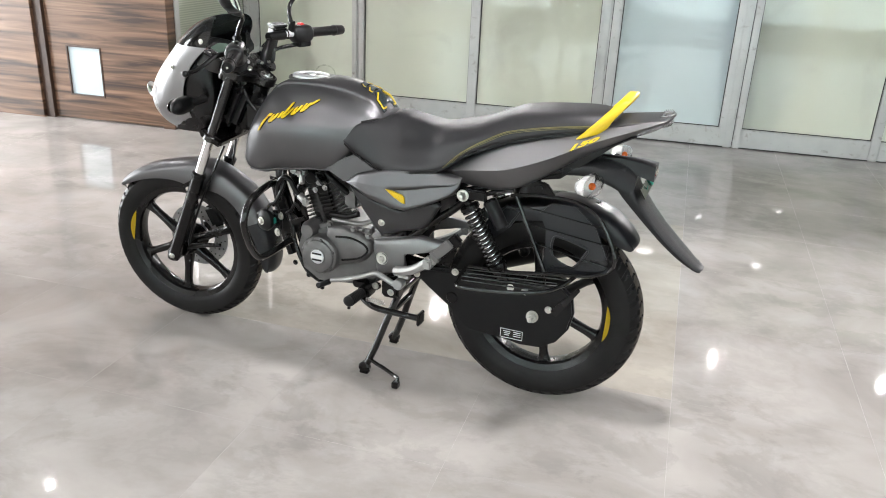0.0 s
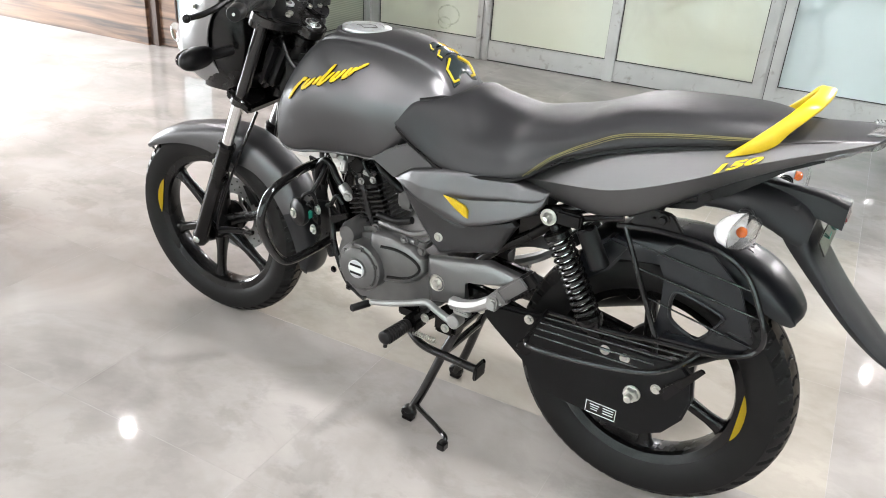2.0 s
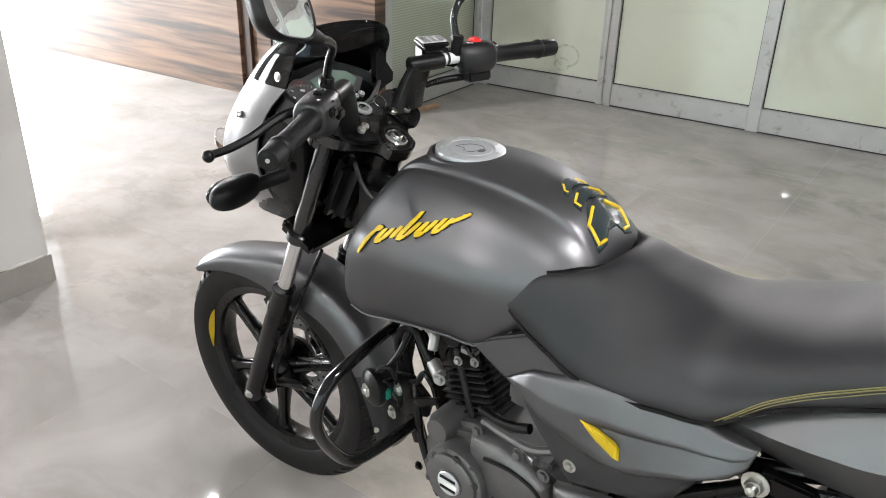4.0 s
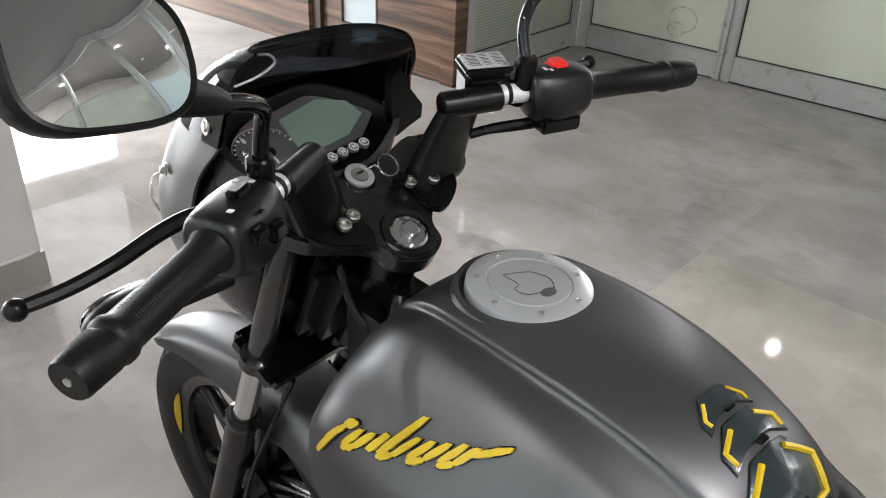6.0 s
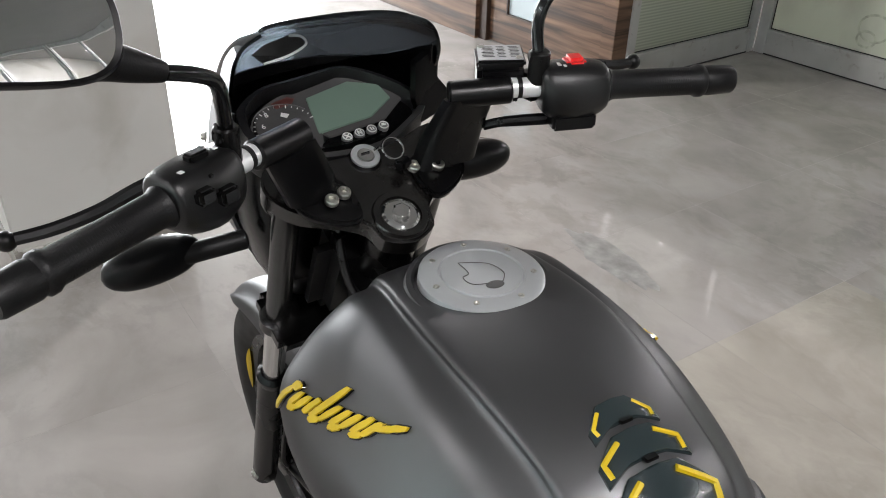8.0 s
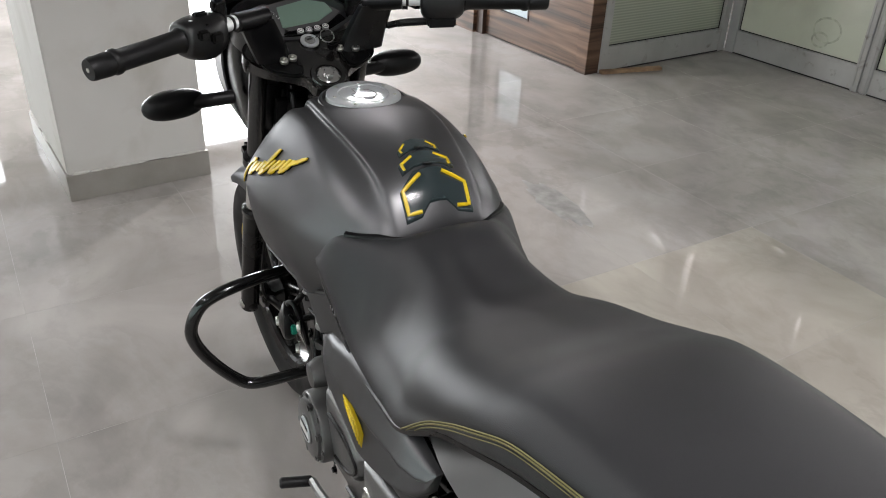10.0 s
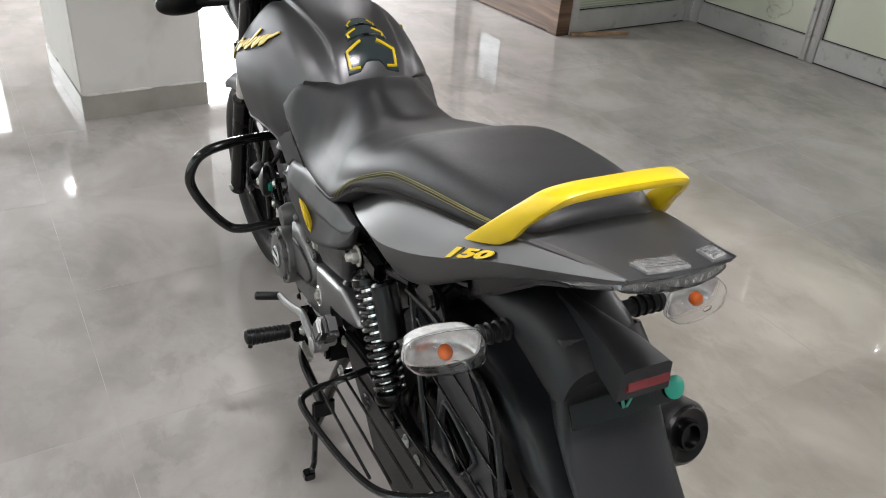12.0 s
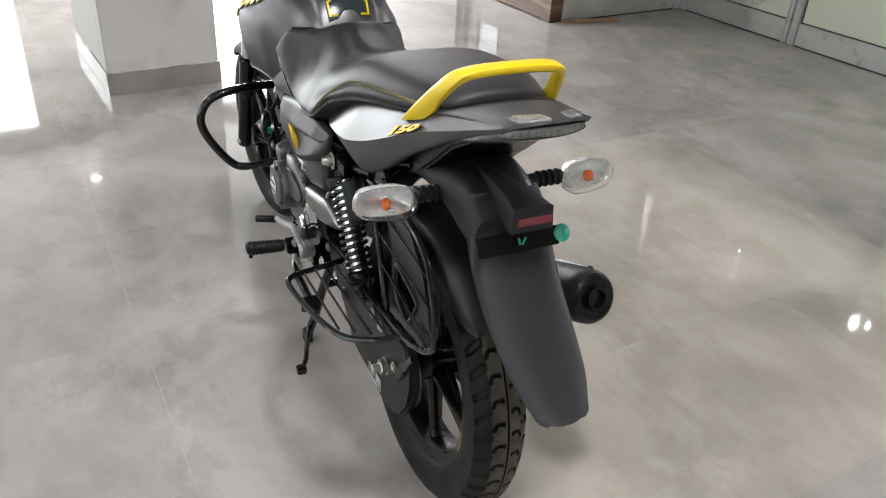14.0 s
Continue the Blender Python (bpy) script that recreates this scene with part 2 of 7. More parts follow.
def plate(poly, y0, y1, bevel=0.003, axis="y", hole=None):
    """A flat piece cut to an outline in x and z, from y0 to y1."""
    bm = bmesh.new()
    if hole:
        rows = []
        for y in (y0, y1):
            rows.append(([bm.verts.new((x, y, z)) for x, z in poly], [bm.verts.new((x, y, z)) for x, z in hole]))
        n = len(poly)
        for o, h in rows:
            for i in range(n):
                bm.faces.new((o[i], o[(i + 1) % n], h[(i + 1) % n], h[i]))
        for k in (0, 1):
            a, b = rows[0][k], rows[1][k]
            for i in range(n):
                bm.faces.new((a[i], a[(i + 1) % n], b[(i + 1) % n], b[i]))
    else:
        low = [bm.verts.new((x, y0, z)) for x, z in poly]
        f = bm.faces.new(low)
        ext = bmesh.ops.extrude_face_region(bm, geom=[f])["geom"]
        for v in ext:
            if isinstance(v, bmesh.types.BMVert):
                v.co.y = y1
    bmesh.ops.recalc_face_normals(bm, faces=bm.faces)
    if bevel:
        sharp = [e for e in bm.edges if e.calc_face_angle(0) > 0.5]
        bmesh.ops.bevel(bm, geom=sharp, offset=bevel, segments=2, affect="EDGES", clamp_overlap=True)
    return bm


def block(cx, cy, cz, sx, sy, sz, bevel=0.004, m=None, seg=2):
    bm = bmesh.new()
    bmesh.ops.create_cube(bm, size=1, matrix=Matrix.Diagonal((sx, sy, sz, 1)))
    if bevel:
        bmesh.ops.bevel(bm, geom=bm.edges[:], offset=bevel, segments=seg, affect="EDGES", clamp_overlap=True)
    bmesh.ops.transform(bm, matrix=Matrix.Translation((cx, cy, cz)) @ (m or Matrix()), verts=bm.verts)
    return bm


def egg(at, size, turn=None, seg=24, power=2.0):
    """A rounded body of the given half sizes."""
    bm = bmesh.new()
    bmesh.ops.create_uvsphere(bm, u_segments=seg, v_segments=seg // 2, radius=1)
    for v in bm.verts:
        for i in range(3):
            v.co[i] = math.copysign(abs(v.co[i]) ** (2 / power), v.co[i])
    bmesh.ops.transform(bm, matrix=Matrix.Translation(at) @ (turn or Matrix()) @ Matrix.Diagonal((*size, 1)), verts=bm.verts)
    return bm


def bolt(at, axis, r=0.008, h=0.007):
    hexa = lathe([(r * 0.4, h * 1.05), (r * 0.85, h), (r, h * 0.8), (r, 0)], at, axis, 6)
    wash = lathe([(r * 1.5, 0.0018), (r * 1.5, 0)], at, axis, 16)
    return join(hexa, wash)


# ---- the motorcycle ----
bike = tagged(new("motorcycle"), "satin grey motorcycle with yellow trim standing on its centre stand", "motorcycle")

# fuel tank
TANK = [
    (-0.325, [(0, 0.745), (0.04, 0.742), (0.07, 0.737), (0.095, 0.728), (0.110, 0.71), (0.112, 0.675), (0.05, 0.665)]),
    (-0.295, [(0, 0.83), (0.05, 0.826), (0.09, 0.812), (0.125, 0.785), (0.145, 0.745), (0.135, 0.663), (0.06, 0.655)]),
    (-0.25, [(0, 0.905), (0.055, 0.900), (0.095, 0.882), (0.14, 0.845), (0.168, 0.785), (0.142, 0.660), (0.06, 0.65)]),
    (-0.20, [(0, 0.938), (0.066, 0.934), (0.106, 0.916), (0.146, 0.869), (0.179, 0.795), (0.145, 0.672), (0.06, 0.66)]),
    (-0.13, [(0, 0.948), (0.072, 0.944), (0.108, 0.924), (0.147, 0.875), (0.180, 0.80), (0.145, 0.685), (0.06, 0.67)]),
    (-0.06, [(0, 0.951), (0.073, 0.945), (0.112, 0.919), (0.145, 0.873), (0.174, 0.805), (0.142, 0.693), (0.06, 0.68)]),
    (0.0, [(0, 0.949), (0.069, 0.939), (0.111, 0.909), (0.141, 0.865), (0.165, 0.810), (0.139, 0.70), (0.06, 0.69)]),
    (0.06, [(0, 0.938), (0.063, 0.924), (0.105, 0.891), (0.130, 0.855), (0.145, 0.815), (0.130, 0.752), (0.06, 0.735)]),
    (0.105, [(0, 0.917), (0.058, 0.904), (0.096, 0.873), (0.114, 0.847), (0.122, 0.818), (0.108, 0.780), (0.05, 0.762)]),
    (0.135, [(0, 0.880), (0.053, 0.868), (0.084, 0.850), (0.098, 0.828), (0.104, 0.802), (0.094, 0.778), (0.045, 0.765)]),
    (0.150, [(0, 0.840), (0.046, 0.831), (0.073, 0.818), (0.085, 0.812), (0.090, 0.792), (0.082, 0.772), (0.04, 0.765)]),
    (0.165, [(0, 0.815), (0.038, 0.808), (0.062, 0.797), (0.073, 0.788), (0.077, 0.778), (0.070, 0.768), (0.03, 0.764)]),
]
# a crisp ridge runs back from the cap: each section gets one more point just outside it
for x, half in TANK:
    (ya, za), (yb, zb) = half[1], half[2]
    k = float(np.interp(x, [-0.295, -0.20, 0.06, 0.13], [0, 1, 1, 0]))
    my, mz = (ya + yb) / 2, (za + zb) / 2 + 0.001
    half.insert(2, (my + (ya + 0.0105 - my) * k, mz + (za - 0.0125 - mz) * k))
tank = part("fuel_tank", hull(TANK, 6, 6), PAINT, bike, "satin dark grey sculpted fuel tank")
TG = smooth_grid([[(x, -y, z) for y, z in half] for x, half in TANK], 12, 12)


def on_tank(x, s, lift=0.0, side=-1):
    """A place on the tank's skin: x along it and s from 0 (top middle) to 6 (bottom), lifted off it."""
    xs = TG[:, 0, 0]
    i = int(np.clip(np.searchsorted(xs, x) - 1, 0, len(xs) - 2))
    f = (x - xs[i]) / (xs[i + 1] - xs[i])
    j = min(int(s * 12), TG.shape[1] - 2)
    g = s * 12 - j
    a = TG[i] * (1 - f) + TG[i + 1] * f
    p = a[j] * (1 - g) + a[j + 1] * g
    tan_s = a[j + 1] - a[j]
    tan_x = TG[i + 1][j] - TG[i][j]
    n = np.cross(tan_s, tan_x)
    n /= np.linalg.norm(n)
    if n[2] < 0 and s < 4 or n[1] > 0 and s >= 4:
        n = -n
    p = p + n * lift
    return (p[0], p[1] * -side, p[2])


def tank_s(x, z):
    """The s at which the tank's side is at the height z."""
    xs = TG[:, 0, 0]
    i = int(np.clip(np.searchsorted(xs, x) - 1, 0, len(xs) - 2))
    f = (x - xs[i]) / (xs[i + 1] - xs[i])
    heights = TG[i, :, 2] * (1 - f) + TG[i + 1, :, 2] * f
    steps = np.linspace(0.5, 6.0, 221)
    return float(steps[np.argmin(np.abs(np.interp(steps * 12, np.arange(len(heights)), heights) - z))])



for side in (-1, 1):
    part("tank_flange", tube([on_tank(x, 6.02, 0.002, side) for x in np.linspace(-0.29, 0.05, 14)], 0.0024, 8, 2), PAINT, tank)
# fuel cap
CAPC = (-0.143, 0, 0.9475)
cap = part("fuel_cap", lathe([(0.0, 0.0060), (0.037, 0.0060), (0.0378, 0.0042), (0.0393, 0.0042), (0.0400, 0.0060), (0.0560, 0.0055), (0.0580, 0.0042), (0.0588, -0.006)], CAPC, (0.03, 0, 1), 64), CAP, tank, "flat silver filler cap")
part("cap_seat_ring", lathe([(0.0605, -0.008), (0.064, -0.001), (0.069, -0.0025), (0.071, -0.008)], CAPC, (0.03, 0, 1), 64), PAINT, tank)
for i in range(7):
    a = 2 * math.pi * (i + 0.3) / 7
    p = (CAPC[0] + 0.048 * math.cos(a), 0.048 * math.sin(a), CAPC[2] + 0.0056 - 0.0014 * math.cos(a))
    part("cap_screw", join(lathe([(0.0010, 0.0002), (0.0016, 0.0009), (0.0028, 0.0010), (0.0030, 0)], p, (0.03, 0, 1), 12), ), STEEL, cap)
part("key_cover", join(tube([(-0.165, -0.012, 0.9543), (-0.158, 0.004, 0.9543), (-0.150, 0.014, 0.9541), (-0.134, 0.018, 0.9536), (-0.122, 0.010, 0.9534)], 0.0005, 6), tube([(-0.165, -0.012, 0.9543), (-0.146, -0.012, 0.9541), (-0.142, -0.020, 0.9536), (-0.128, -0.016, 0.9536), (-0.122, 0.010, 0.9534)], 0.0005, 6), egg((-0.121, 0.001, 0.9529), (0.006, 0.009, 0.0010))), ENGINE, cap)


# raised script emblem in plain strokes on both flanks
def emblem(side):
    # a row of slanted strokes with a long first tail and one tall stroke
    strokes = [[(0.02, -1.2), (0.06, -0.2), (0.11, 0.55)], [(0.09, 0.62), (0.17, 0.45)], [(0.18, -0.30), (0.22, 0.42)], [(0.26, -0.38), (0.30, 0.36)], [(0.35, -0.34), (0.38, 0.40)],
               [(0.42, -0.35), (0.49, 1.25)], [(0.50, -0.36), (0.55, 0.45)], [(0.59, -0.34), (0.63, 0.40)], [(0.67, -0.36), (0.71, 0.42)], [(0.75, -0.36), (0.79, 0.40)], [(0.82, -0.38), (0.86, 0.36)],
               [(0.18, -0.30), (0.22, -0.40), (0.26, -0.36)], [(0.42, -0.35), (0.46, -0.42), (0.50, -0.36)], [(0.59, -0.34), (0.63, -0.42), (0.67, -0.36)], [(0.75, -0.36), (0.78, -0.42), (0.82, -0.38)], [(0.86, 0.05), (0.93, 0.22), (1.0, 0.36)]]
    x0, z0, x1, z1 = -0.220, 0.806, -0.044, 0.893

    def spot(a, b, lift):
        x = x0 + (x1 - x0) * a + 0.010 * b
        z = z0 + (z1 - z0) * (0.16 + 0.80 * a) + 0.024 * b + 0.004
        return on_tank(x, tank_s(x, z), lift, side)

    def ribbon(st, wide, low, high):
        """A flat raised stroke, broad in the middle and narrow at its ends."""
        line = catmull(st, 4)
        n = len(line)
        rows = []
        for i, (a, b) in enumerate(line):
            d = (line[min(i + 1, n - 1)] - line[max(i - 1, 0)]) * (0.176, 0.03)
            d /= np.linalg.norm(d)
            w = wide * (0.45 + 0.55 * math.sin(math.pi * (i + 0.6) / (n + 0.2)))
            off = (-d[1] * w / 0.176, d[0] * w / 0.03)
            rows.append([spot(a + off[0], b + off[1], low), spot(a + off[0] * 0.9, b + off[1] * 0.9, high), spot(a - off[0] * 0.9, b - off[1] * 0.9, high), spot(a - off[0], b - off[1], low)])
        return grid_bm(rows, True, True)
    for group in ((0, 1), (2, 3, 11), (4,), (5, 6, 12), (7, 8, 13), (9, 10, 14, 15)):
        part("emblem_stroke", join(*[ribbon(strokes[k], 0.0054, 0.0015, 0.0042) for k in group]), YELLOW, tank, "raised yellow slanted emblem stroke")
        part("emblem_edge", join(*[ribbon(strokes[k], 0.0072, -0.001, 0.0024) for k in group]), GLOSS, tank)


emblem(-1)
emblem(1)

# ribbed tank pad in three pieces with yellow corners
def on_top(x, y, lift=0.0):
    xs = TG[:, 0, 0]
    i = int(np.clip(np.searchsorted(xs, x), 1, len(xs) - 1))
    f = (x - xs[i - 1]) / (xs[i] - xs[i - 1])
    row = TG[i - 1] * (1 - f) + TG[i] * f
    return (x, y, float(np.interp(abs(y), -row[:60, 1], row[:60, 2])) + lift)


def pad_piece(outline, lift, th):
    pts = [q for q in outline]
    bm = bmesh.new()
    n = len(pts)
    cx, cy = sum(p[0] for p in pts) / n, sum(p[1] for p in pts) / n
    rings = []
    for k, h in ((1.0, -0.001), (1.0, th * 0.6), (0.93, th)):
        rings.append([bm.verts.new(on_top(cx + (p[0] - cx) * k, cy + (p[1] - cy) * k, h + lift)) for p in pts])
    for a, b in zip(rings, rings[1:]):
        for i in range(n):
            bm.faces.new((a[i], a[(i + 1) % n], b[(i + 1) % n], b[i]))
    c = bm.verts.new(on_top(cx, cy, th + lift))
    for i in range(n):
        bm.faces.new((rings[-1][i], rings[-1][(i + 1) % n], c))
    return bm


def fine(poly, n=5):
    out = []
    for i, p in enumerate(poly):
        q = poly[(i + 1) % len(poly)]
        out += [(p[0] + (q[0] - p[0]) * k / n, p[1] + (q[1] - p[1]) * k / n) for k in range(n)]
    return out


PADS = [[(0.012, -0.016), (0.012, 0.016), (0.032, 0.034), (0.044, 0.034), (0.036, 0.016), (0.036, -0.016), (0.044, -0.034), (0.032, -0.034)],
        [(0.044, -0.020), (0.044, 0.020), (0.062, 0.043), (0.080, 0.043), (0.072, 0.02), (0.072, -0.02), (0.080, -0.043), (0.062, -0.043)],
        [(0.080, -0.026), (0.080, 0.026), (0.104, 0.056), (0.134, 0.056), (0.134, 0.030), (0.124, 0.014), (0.124, -0.014), (0.134, -0.030), (0.134, -0.056), (0.104, -0.056)]]
PADS = [[(0.040 + (x - 0.012) * 0.78, y * 0.88) for x, y in p] for p in PADS]
pad = part("tank_pad", join(*[pad_piece(fine(p), 0.0016, 0.0035) for p in PADS]), PADBLUE, tank, "glossy dark gel tank pad with yellow corners")
for pl, w in ((PADS[0], 0.0035), (PADS[1], 0.0045), (PADS[2], 0.0055)):
    for sg in (-1, 1):
        path = [(pl[1][0] + 0.006, 0.016), (pl[2][0], pl[2][1] - 0.004), (pl[3][0] - 0.004, pl[3][1] - 0.005)]
        if pl is PADS[2]:
            path += [(PADS[2][4][0] - 0.003, 0.026)]
        pts = [on_top(x, sg * y, 0.0046) for x, y in fine(path, 4)[:(len(path) - 1) * 4 + 1]]
        bmt = tube(pts, w * 0.52, 6, 1)
        part("pad_stripe", bmt, YELLOW, pad)
for x in (0.058, 0.088):
    part("pad_bridge", block(x, 0, on_top(x, 0, 0.003)[2], 0.008, 0.012, 0.003, 0.001), GLOSS, pad)

# seat
SEAT = [
    (0.040, [(0, 0.775), (0.06, 0.785), (0.112, 0.796), (0.132, 0.801), (0.140, 0.800), (0.138, 0.794), (0.05, 0.765)]),
    (0.060, [(0, 0.765), (0.06, 0.780), (0.106, 0.806), (0.131, 0.823), (0.145, 0.808), (0.142, 0.778), (0.05, 0.755)]),
    (0.09, [(0, 0.78), (0.06, 0.800), (0.098, 0.834), (0.125, 0.846), (0.142, 0.815), (0.142, 0.755), (0.05, 0.74)]),
    (0.13, [(0, 0.805), (0.058, 0.838), (0.088, 0.855), (0.112, 0.844), (0.134, 0.80), (0.142, 0.735), (0.05, 0.72)]),
    (0.17, [(0, 0.877), (0.050, 0.873), (0.077, 0.860), (0.103, 0.832), (0.129, 0.78), (0.142, 0.717), (0.05, 0.70)]),
    (0.23, [(0, 0.868), (0.046, 0.865), (0.072, 0.849), (0.098, 0.813), (0.128, 0.772), (0.147, 0.718), (0.05, 0.70)]),
    (0.31, [(0, 0.857), (0.051, 0.854), (0.084, 0.840), (0.113, 0.815), (0.138, 0.78), (0.152, 0.734), (0.05, 0.71)]),
    (0.37, [(0, 0.866), (0.06, 0.864), (0.105, 0.853), (0.135, 0.828), (0.152, 0.79), (0.155, 0.752), (0.05, 0.73)]),
    (0.44, [(0, 0.884), (0.065, 0.882), (0.112, 0.872), (0.14, 0.85), (0.150, 0.825), (0.146, 0.803), (0.05, 0.77)]),
    (0.50, [(0, 0.910), (0.065, 0.907), (0.11, 0.897), (0.135, 0.878), (0.145, 0.855), (0.140, 0.83), (0.05, 0.80)]),
    (0.56, [(0, 0.932), (0.065, 0.929), (0.108, 0.92), (0.13, 0.90), (0.138, 0.88), (0.133, 0.853), (0.05, 0.82)]),
    (0.66, [(0, 0.946), (0.06, 0.943), (0.10, 0.935), (0.12, 0.92), (0.128, 0.90), (0.122, 0.88), (0.05, 0.85)]),
    (0.76, [(0, 0.954), (0.055, 0.951), (0.088, 0.943), (0.105, 0.93), (0.112, 0.915), (0.106, 0.90), (0.05, 0.88)]),
    (0.82, [(0, 0.950), (0.045, 0.947), (0.07, 0.938), (0.083, 0.928), (0.088, 0.92), (0.084, 0.912), (0.04, 0.90)]),
    (0.835, [(0, 0.935), (0.035, 0.934), (0.055, 0.93), (0.065, 0.925), (0.068, 0.92), (0.064, 0.915), (0.03, 0.91)]),
]
sb = hull(SEAT, 8, 8)
for v in sb.verts:      # slack folds in the cover beside the tank
    x, y, z = v.co
    k = math.exp(-((x - 0.20) / 0.06) ** 2) * math.exp(-((abs(y) - 0.100) / 0.03) ** 2)
    v.co.z += 0.0008 * k * math.sin(2 * math.pi * (x * 0.9 + z * 0.5) / 0.034)
seat = part("seat", sb, VINYL, bike, "dark grey vinyl stepped dual seat")
SG = smooth_grid([[(x, -y, z) for y, z in half] for x, half in SEAT], 10, 10)


def on_seat(x, s, lift=0.0015, side=-1):
    xs = SG[:, 0, 0]
    i = int(np.clip(np.searchsorted(xs, x), 1, len(xs) - 1))
    f = (x - xs[i - 1]) / (xs[i] - xs[i - 1])
    row = SG[i - 1] * (1 - f) + SG[i] * f
    j = int(min(s * 10, len(row) - 2))
    p = row[j] + (row[j + 1] - row[j]) * (s * 10 - j)
    return (x, (p[1] - lift) * -side, p[2] + 0.3 * lift)


for side in (-1, 1):
    for off in (0.0, 0.10, 0.24):
        xs = np.linspace(0.375 + off * 0.05, 0.78, 26)
        pts = [on_seat(x, np.interp(x, [0.375, 0.42, 0.47, 0.55, 0.65, 0.78], [4.85, 4.35, 4.0, 3.75, 3.7, 3.75]) + off * 1.3, 0.0012, side) for x in xs]
        part("stitching", tube(pts, 0.0009 if off < 0.2 else 0.0006, 6, 2), STITCH, seat, "yellow stitching")
    lo = [on_seat(x, 4.95, 0.0, side) for x in np.linspace(0.05, 0.8, 30)]
    part("seat_piping", tube(lo, 0.0052, 6, 2), BLACK, seat)

def seat_top(x, y):
    xs = SG[:, 0, 0]
    i = int(np.clip(np.searchsorted(xs, x), 1, len(xs) - 1))
    f = (x - xs[i - 1]) / (xs[i] - xs[i - 1])
    row = SG[i - 1] * (1 - f) + SG[i] * f
    return float(np.interp(abs(y), -row[:41, 1], row[:41, 2]))


# black tube drawn for the shade in the gap before the seat
lip = []
for y in np.linspace(-0.118, 0.118, 31):
    x = next((q for q in np.arange(0.04, 0.160, 0.001) if seat_top(q, y) > on_top(q, y)[2]), 0.160)
    lip.append((x - 0.004, y, seat_top(x, y) - 0.002))
part("seat_gap_seal", tube(lip, 0.0065, 8, 2), BLACK, bike, "black strip for the shaded gap between tank and seat")

# tail panels, one to a side
TAIL = [  # x, then height of top edge, crease, bottom edge, and the half width at the crease
    (0.350, 0.741, 0.738, 0.733, 0.120), (0.40, 0.777, 0.752, 0.716, 0.136), (0.447, 0.808, 0.760, 0.705, 0.147), (0.50, 0.834, 0.768, 0.703, 0.153),
    (0.556, 0.855, 0.778, 0.709, 0.155), (0.62, 0.874, 0.800, 0.735, 0.151), (0.68, 0.890, 0.826, 0.775, 0.145), (0.74, 0.905, 0.855, 0.818, 0.135),
    (0.81, 0.921, 0.888, 0.861, 0.118), (0.88, 0.935, 0.915, 0.899, 0.098), (0.945, 0.947, 0.940, 0.932, 0.078), (0.966, 0.951, 0.949, 0.946, 0.071)]


def tail_rows(side):
    rows = []
    for x, t, c, b, w in TAIL:
        k = min(1, (t - b) / 0.1)
        rows.append([(x, side * (w - 0.058 * k), t + 0.003 * k), (x, side * (w - 0.038 * k), t), (x, side * (w - 0.018 * k), t * 0.55 + c * 0.45), (x, side * w, c),
                     (x, side * w, c), (x, side * (w - 0.020 * k), b * 0.55 + c * 0.45), (x, side * (w - 0.040 * k), b), (x, side * (w - 0.06 * k), b + 0.01 * k)])
    return rows


for side in (-1, 1):
    tp = part("tail_panel", join(sheet([r[:4] for r in tail_rows(side)], 4, 4, 0.003), sheet([r[4:] for r in tail_rows(side)], 4, 4, 0.003)), TAILP, bike, "satin light grey tail side panel with 150 badge")
    # number badge
    cu = bpy.data.curves.new("badge_text", "FONT")
    cu.body, cu.size, cu.extrude, cu.bevel_depth, cu.shear, cu.space_character = "150", 0.034, 0.0012, 0.0, 0.30, 1.06
    cu.offset = 0.0016
    cu.align_x = "CENTER"
    tmp = new("badge_text", cu)
    bpy.context.view_layer.update()
    me = bpy.data.meshes.new_from_object(tmp.evaluated_get(bpy.context.evaluated_depsgraph_get()))
    bpy.data.objects.remove(tmp)
    bmb = bmesh.new()
    bmb.from_mesh(me)
    bpy.data.meshes.remove(me)
    tr = np.array(tail_rows(side))
    tx = tr[:, 0, 0]

    def on_tail(x, f, lift):
        row = [np.interp(x, tx, tr[:, 2 + k, c]) for k in (0, 1) for c in range(3)]
        a, b = np.array(row[:3]), np.array(row[3:])
        p = a + (b - a) * f
        return (p[0], p[1] + side * lift * 0.93, p[2] + lift * 0.35)
    w = max(v.co.x for v in bmb.verts) - min(v.co.x for v in bmb.verts)
    edge = bmb.copy()
    for bm_, grow, base in ((bmb, 1.0, 0.0046), (edge, 1.015, 0.0026)):
        for v in bm_.verts:
            q = v.co.x / w * (1 if side < 0 else -1) * grow
            f = 0.68 - 0.10 * q - (v.co.y / 0.0245 - 0.5) * 0.46 * (1 if grow == 1.0 else 1.05)
            v.co = on_tail(0.761 + 0.073 * q, f, base + (0.0018 if v.co.z > 0 else 0.0))
    bg = part("number_badge", bmb, YELLOW, tp, "yellow raised 150 badge")
    part("badge_edge", edge, GLOSS, bg)
# tail cowl over the lamp; its end bows out to the rear between the corners
def bowed(bm):
    for v in bm.verts:
        v.co.x += 0.020 * max(0.0, 1 - (v.co.y / 0.075) ** 2) * max(0.0, v.co.x - 0.86) / 0.1
    return bm


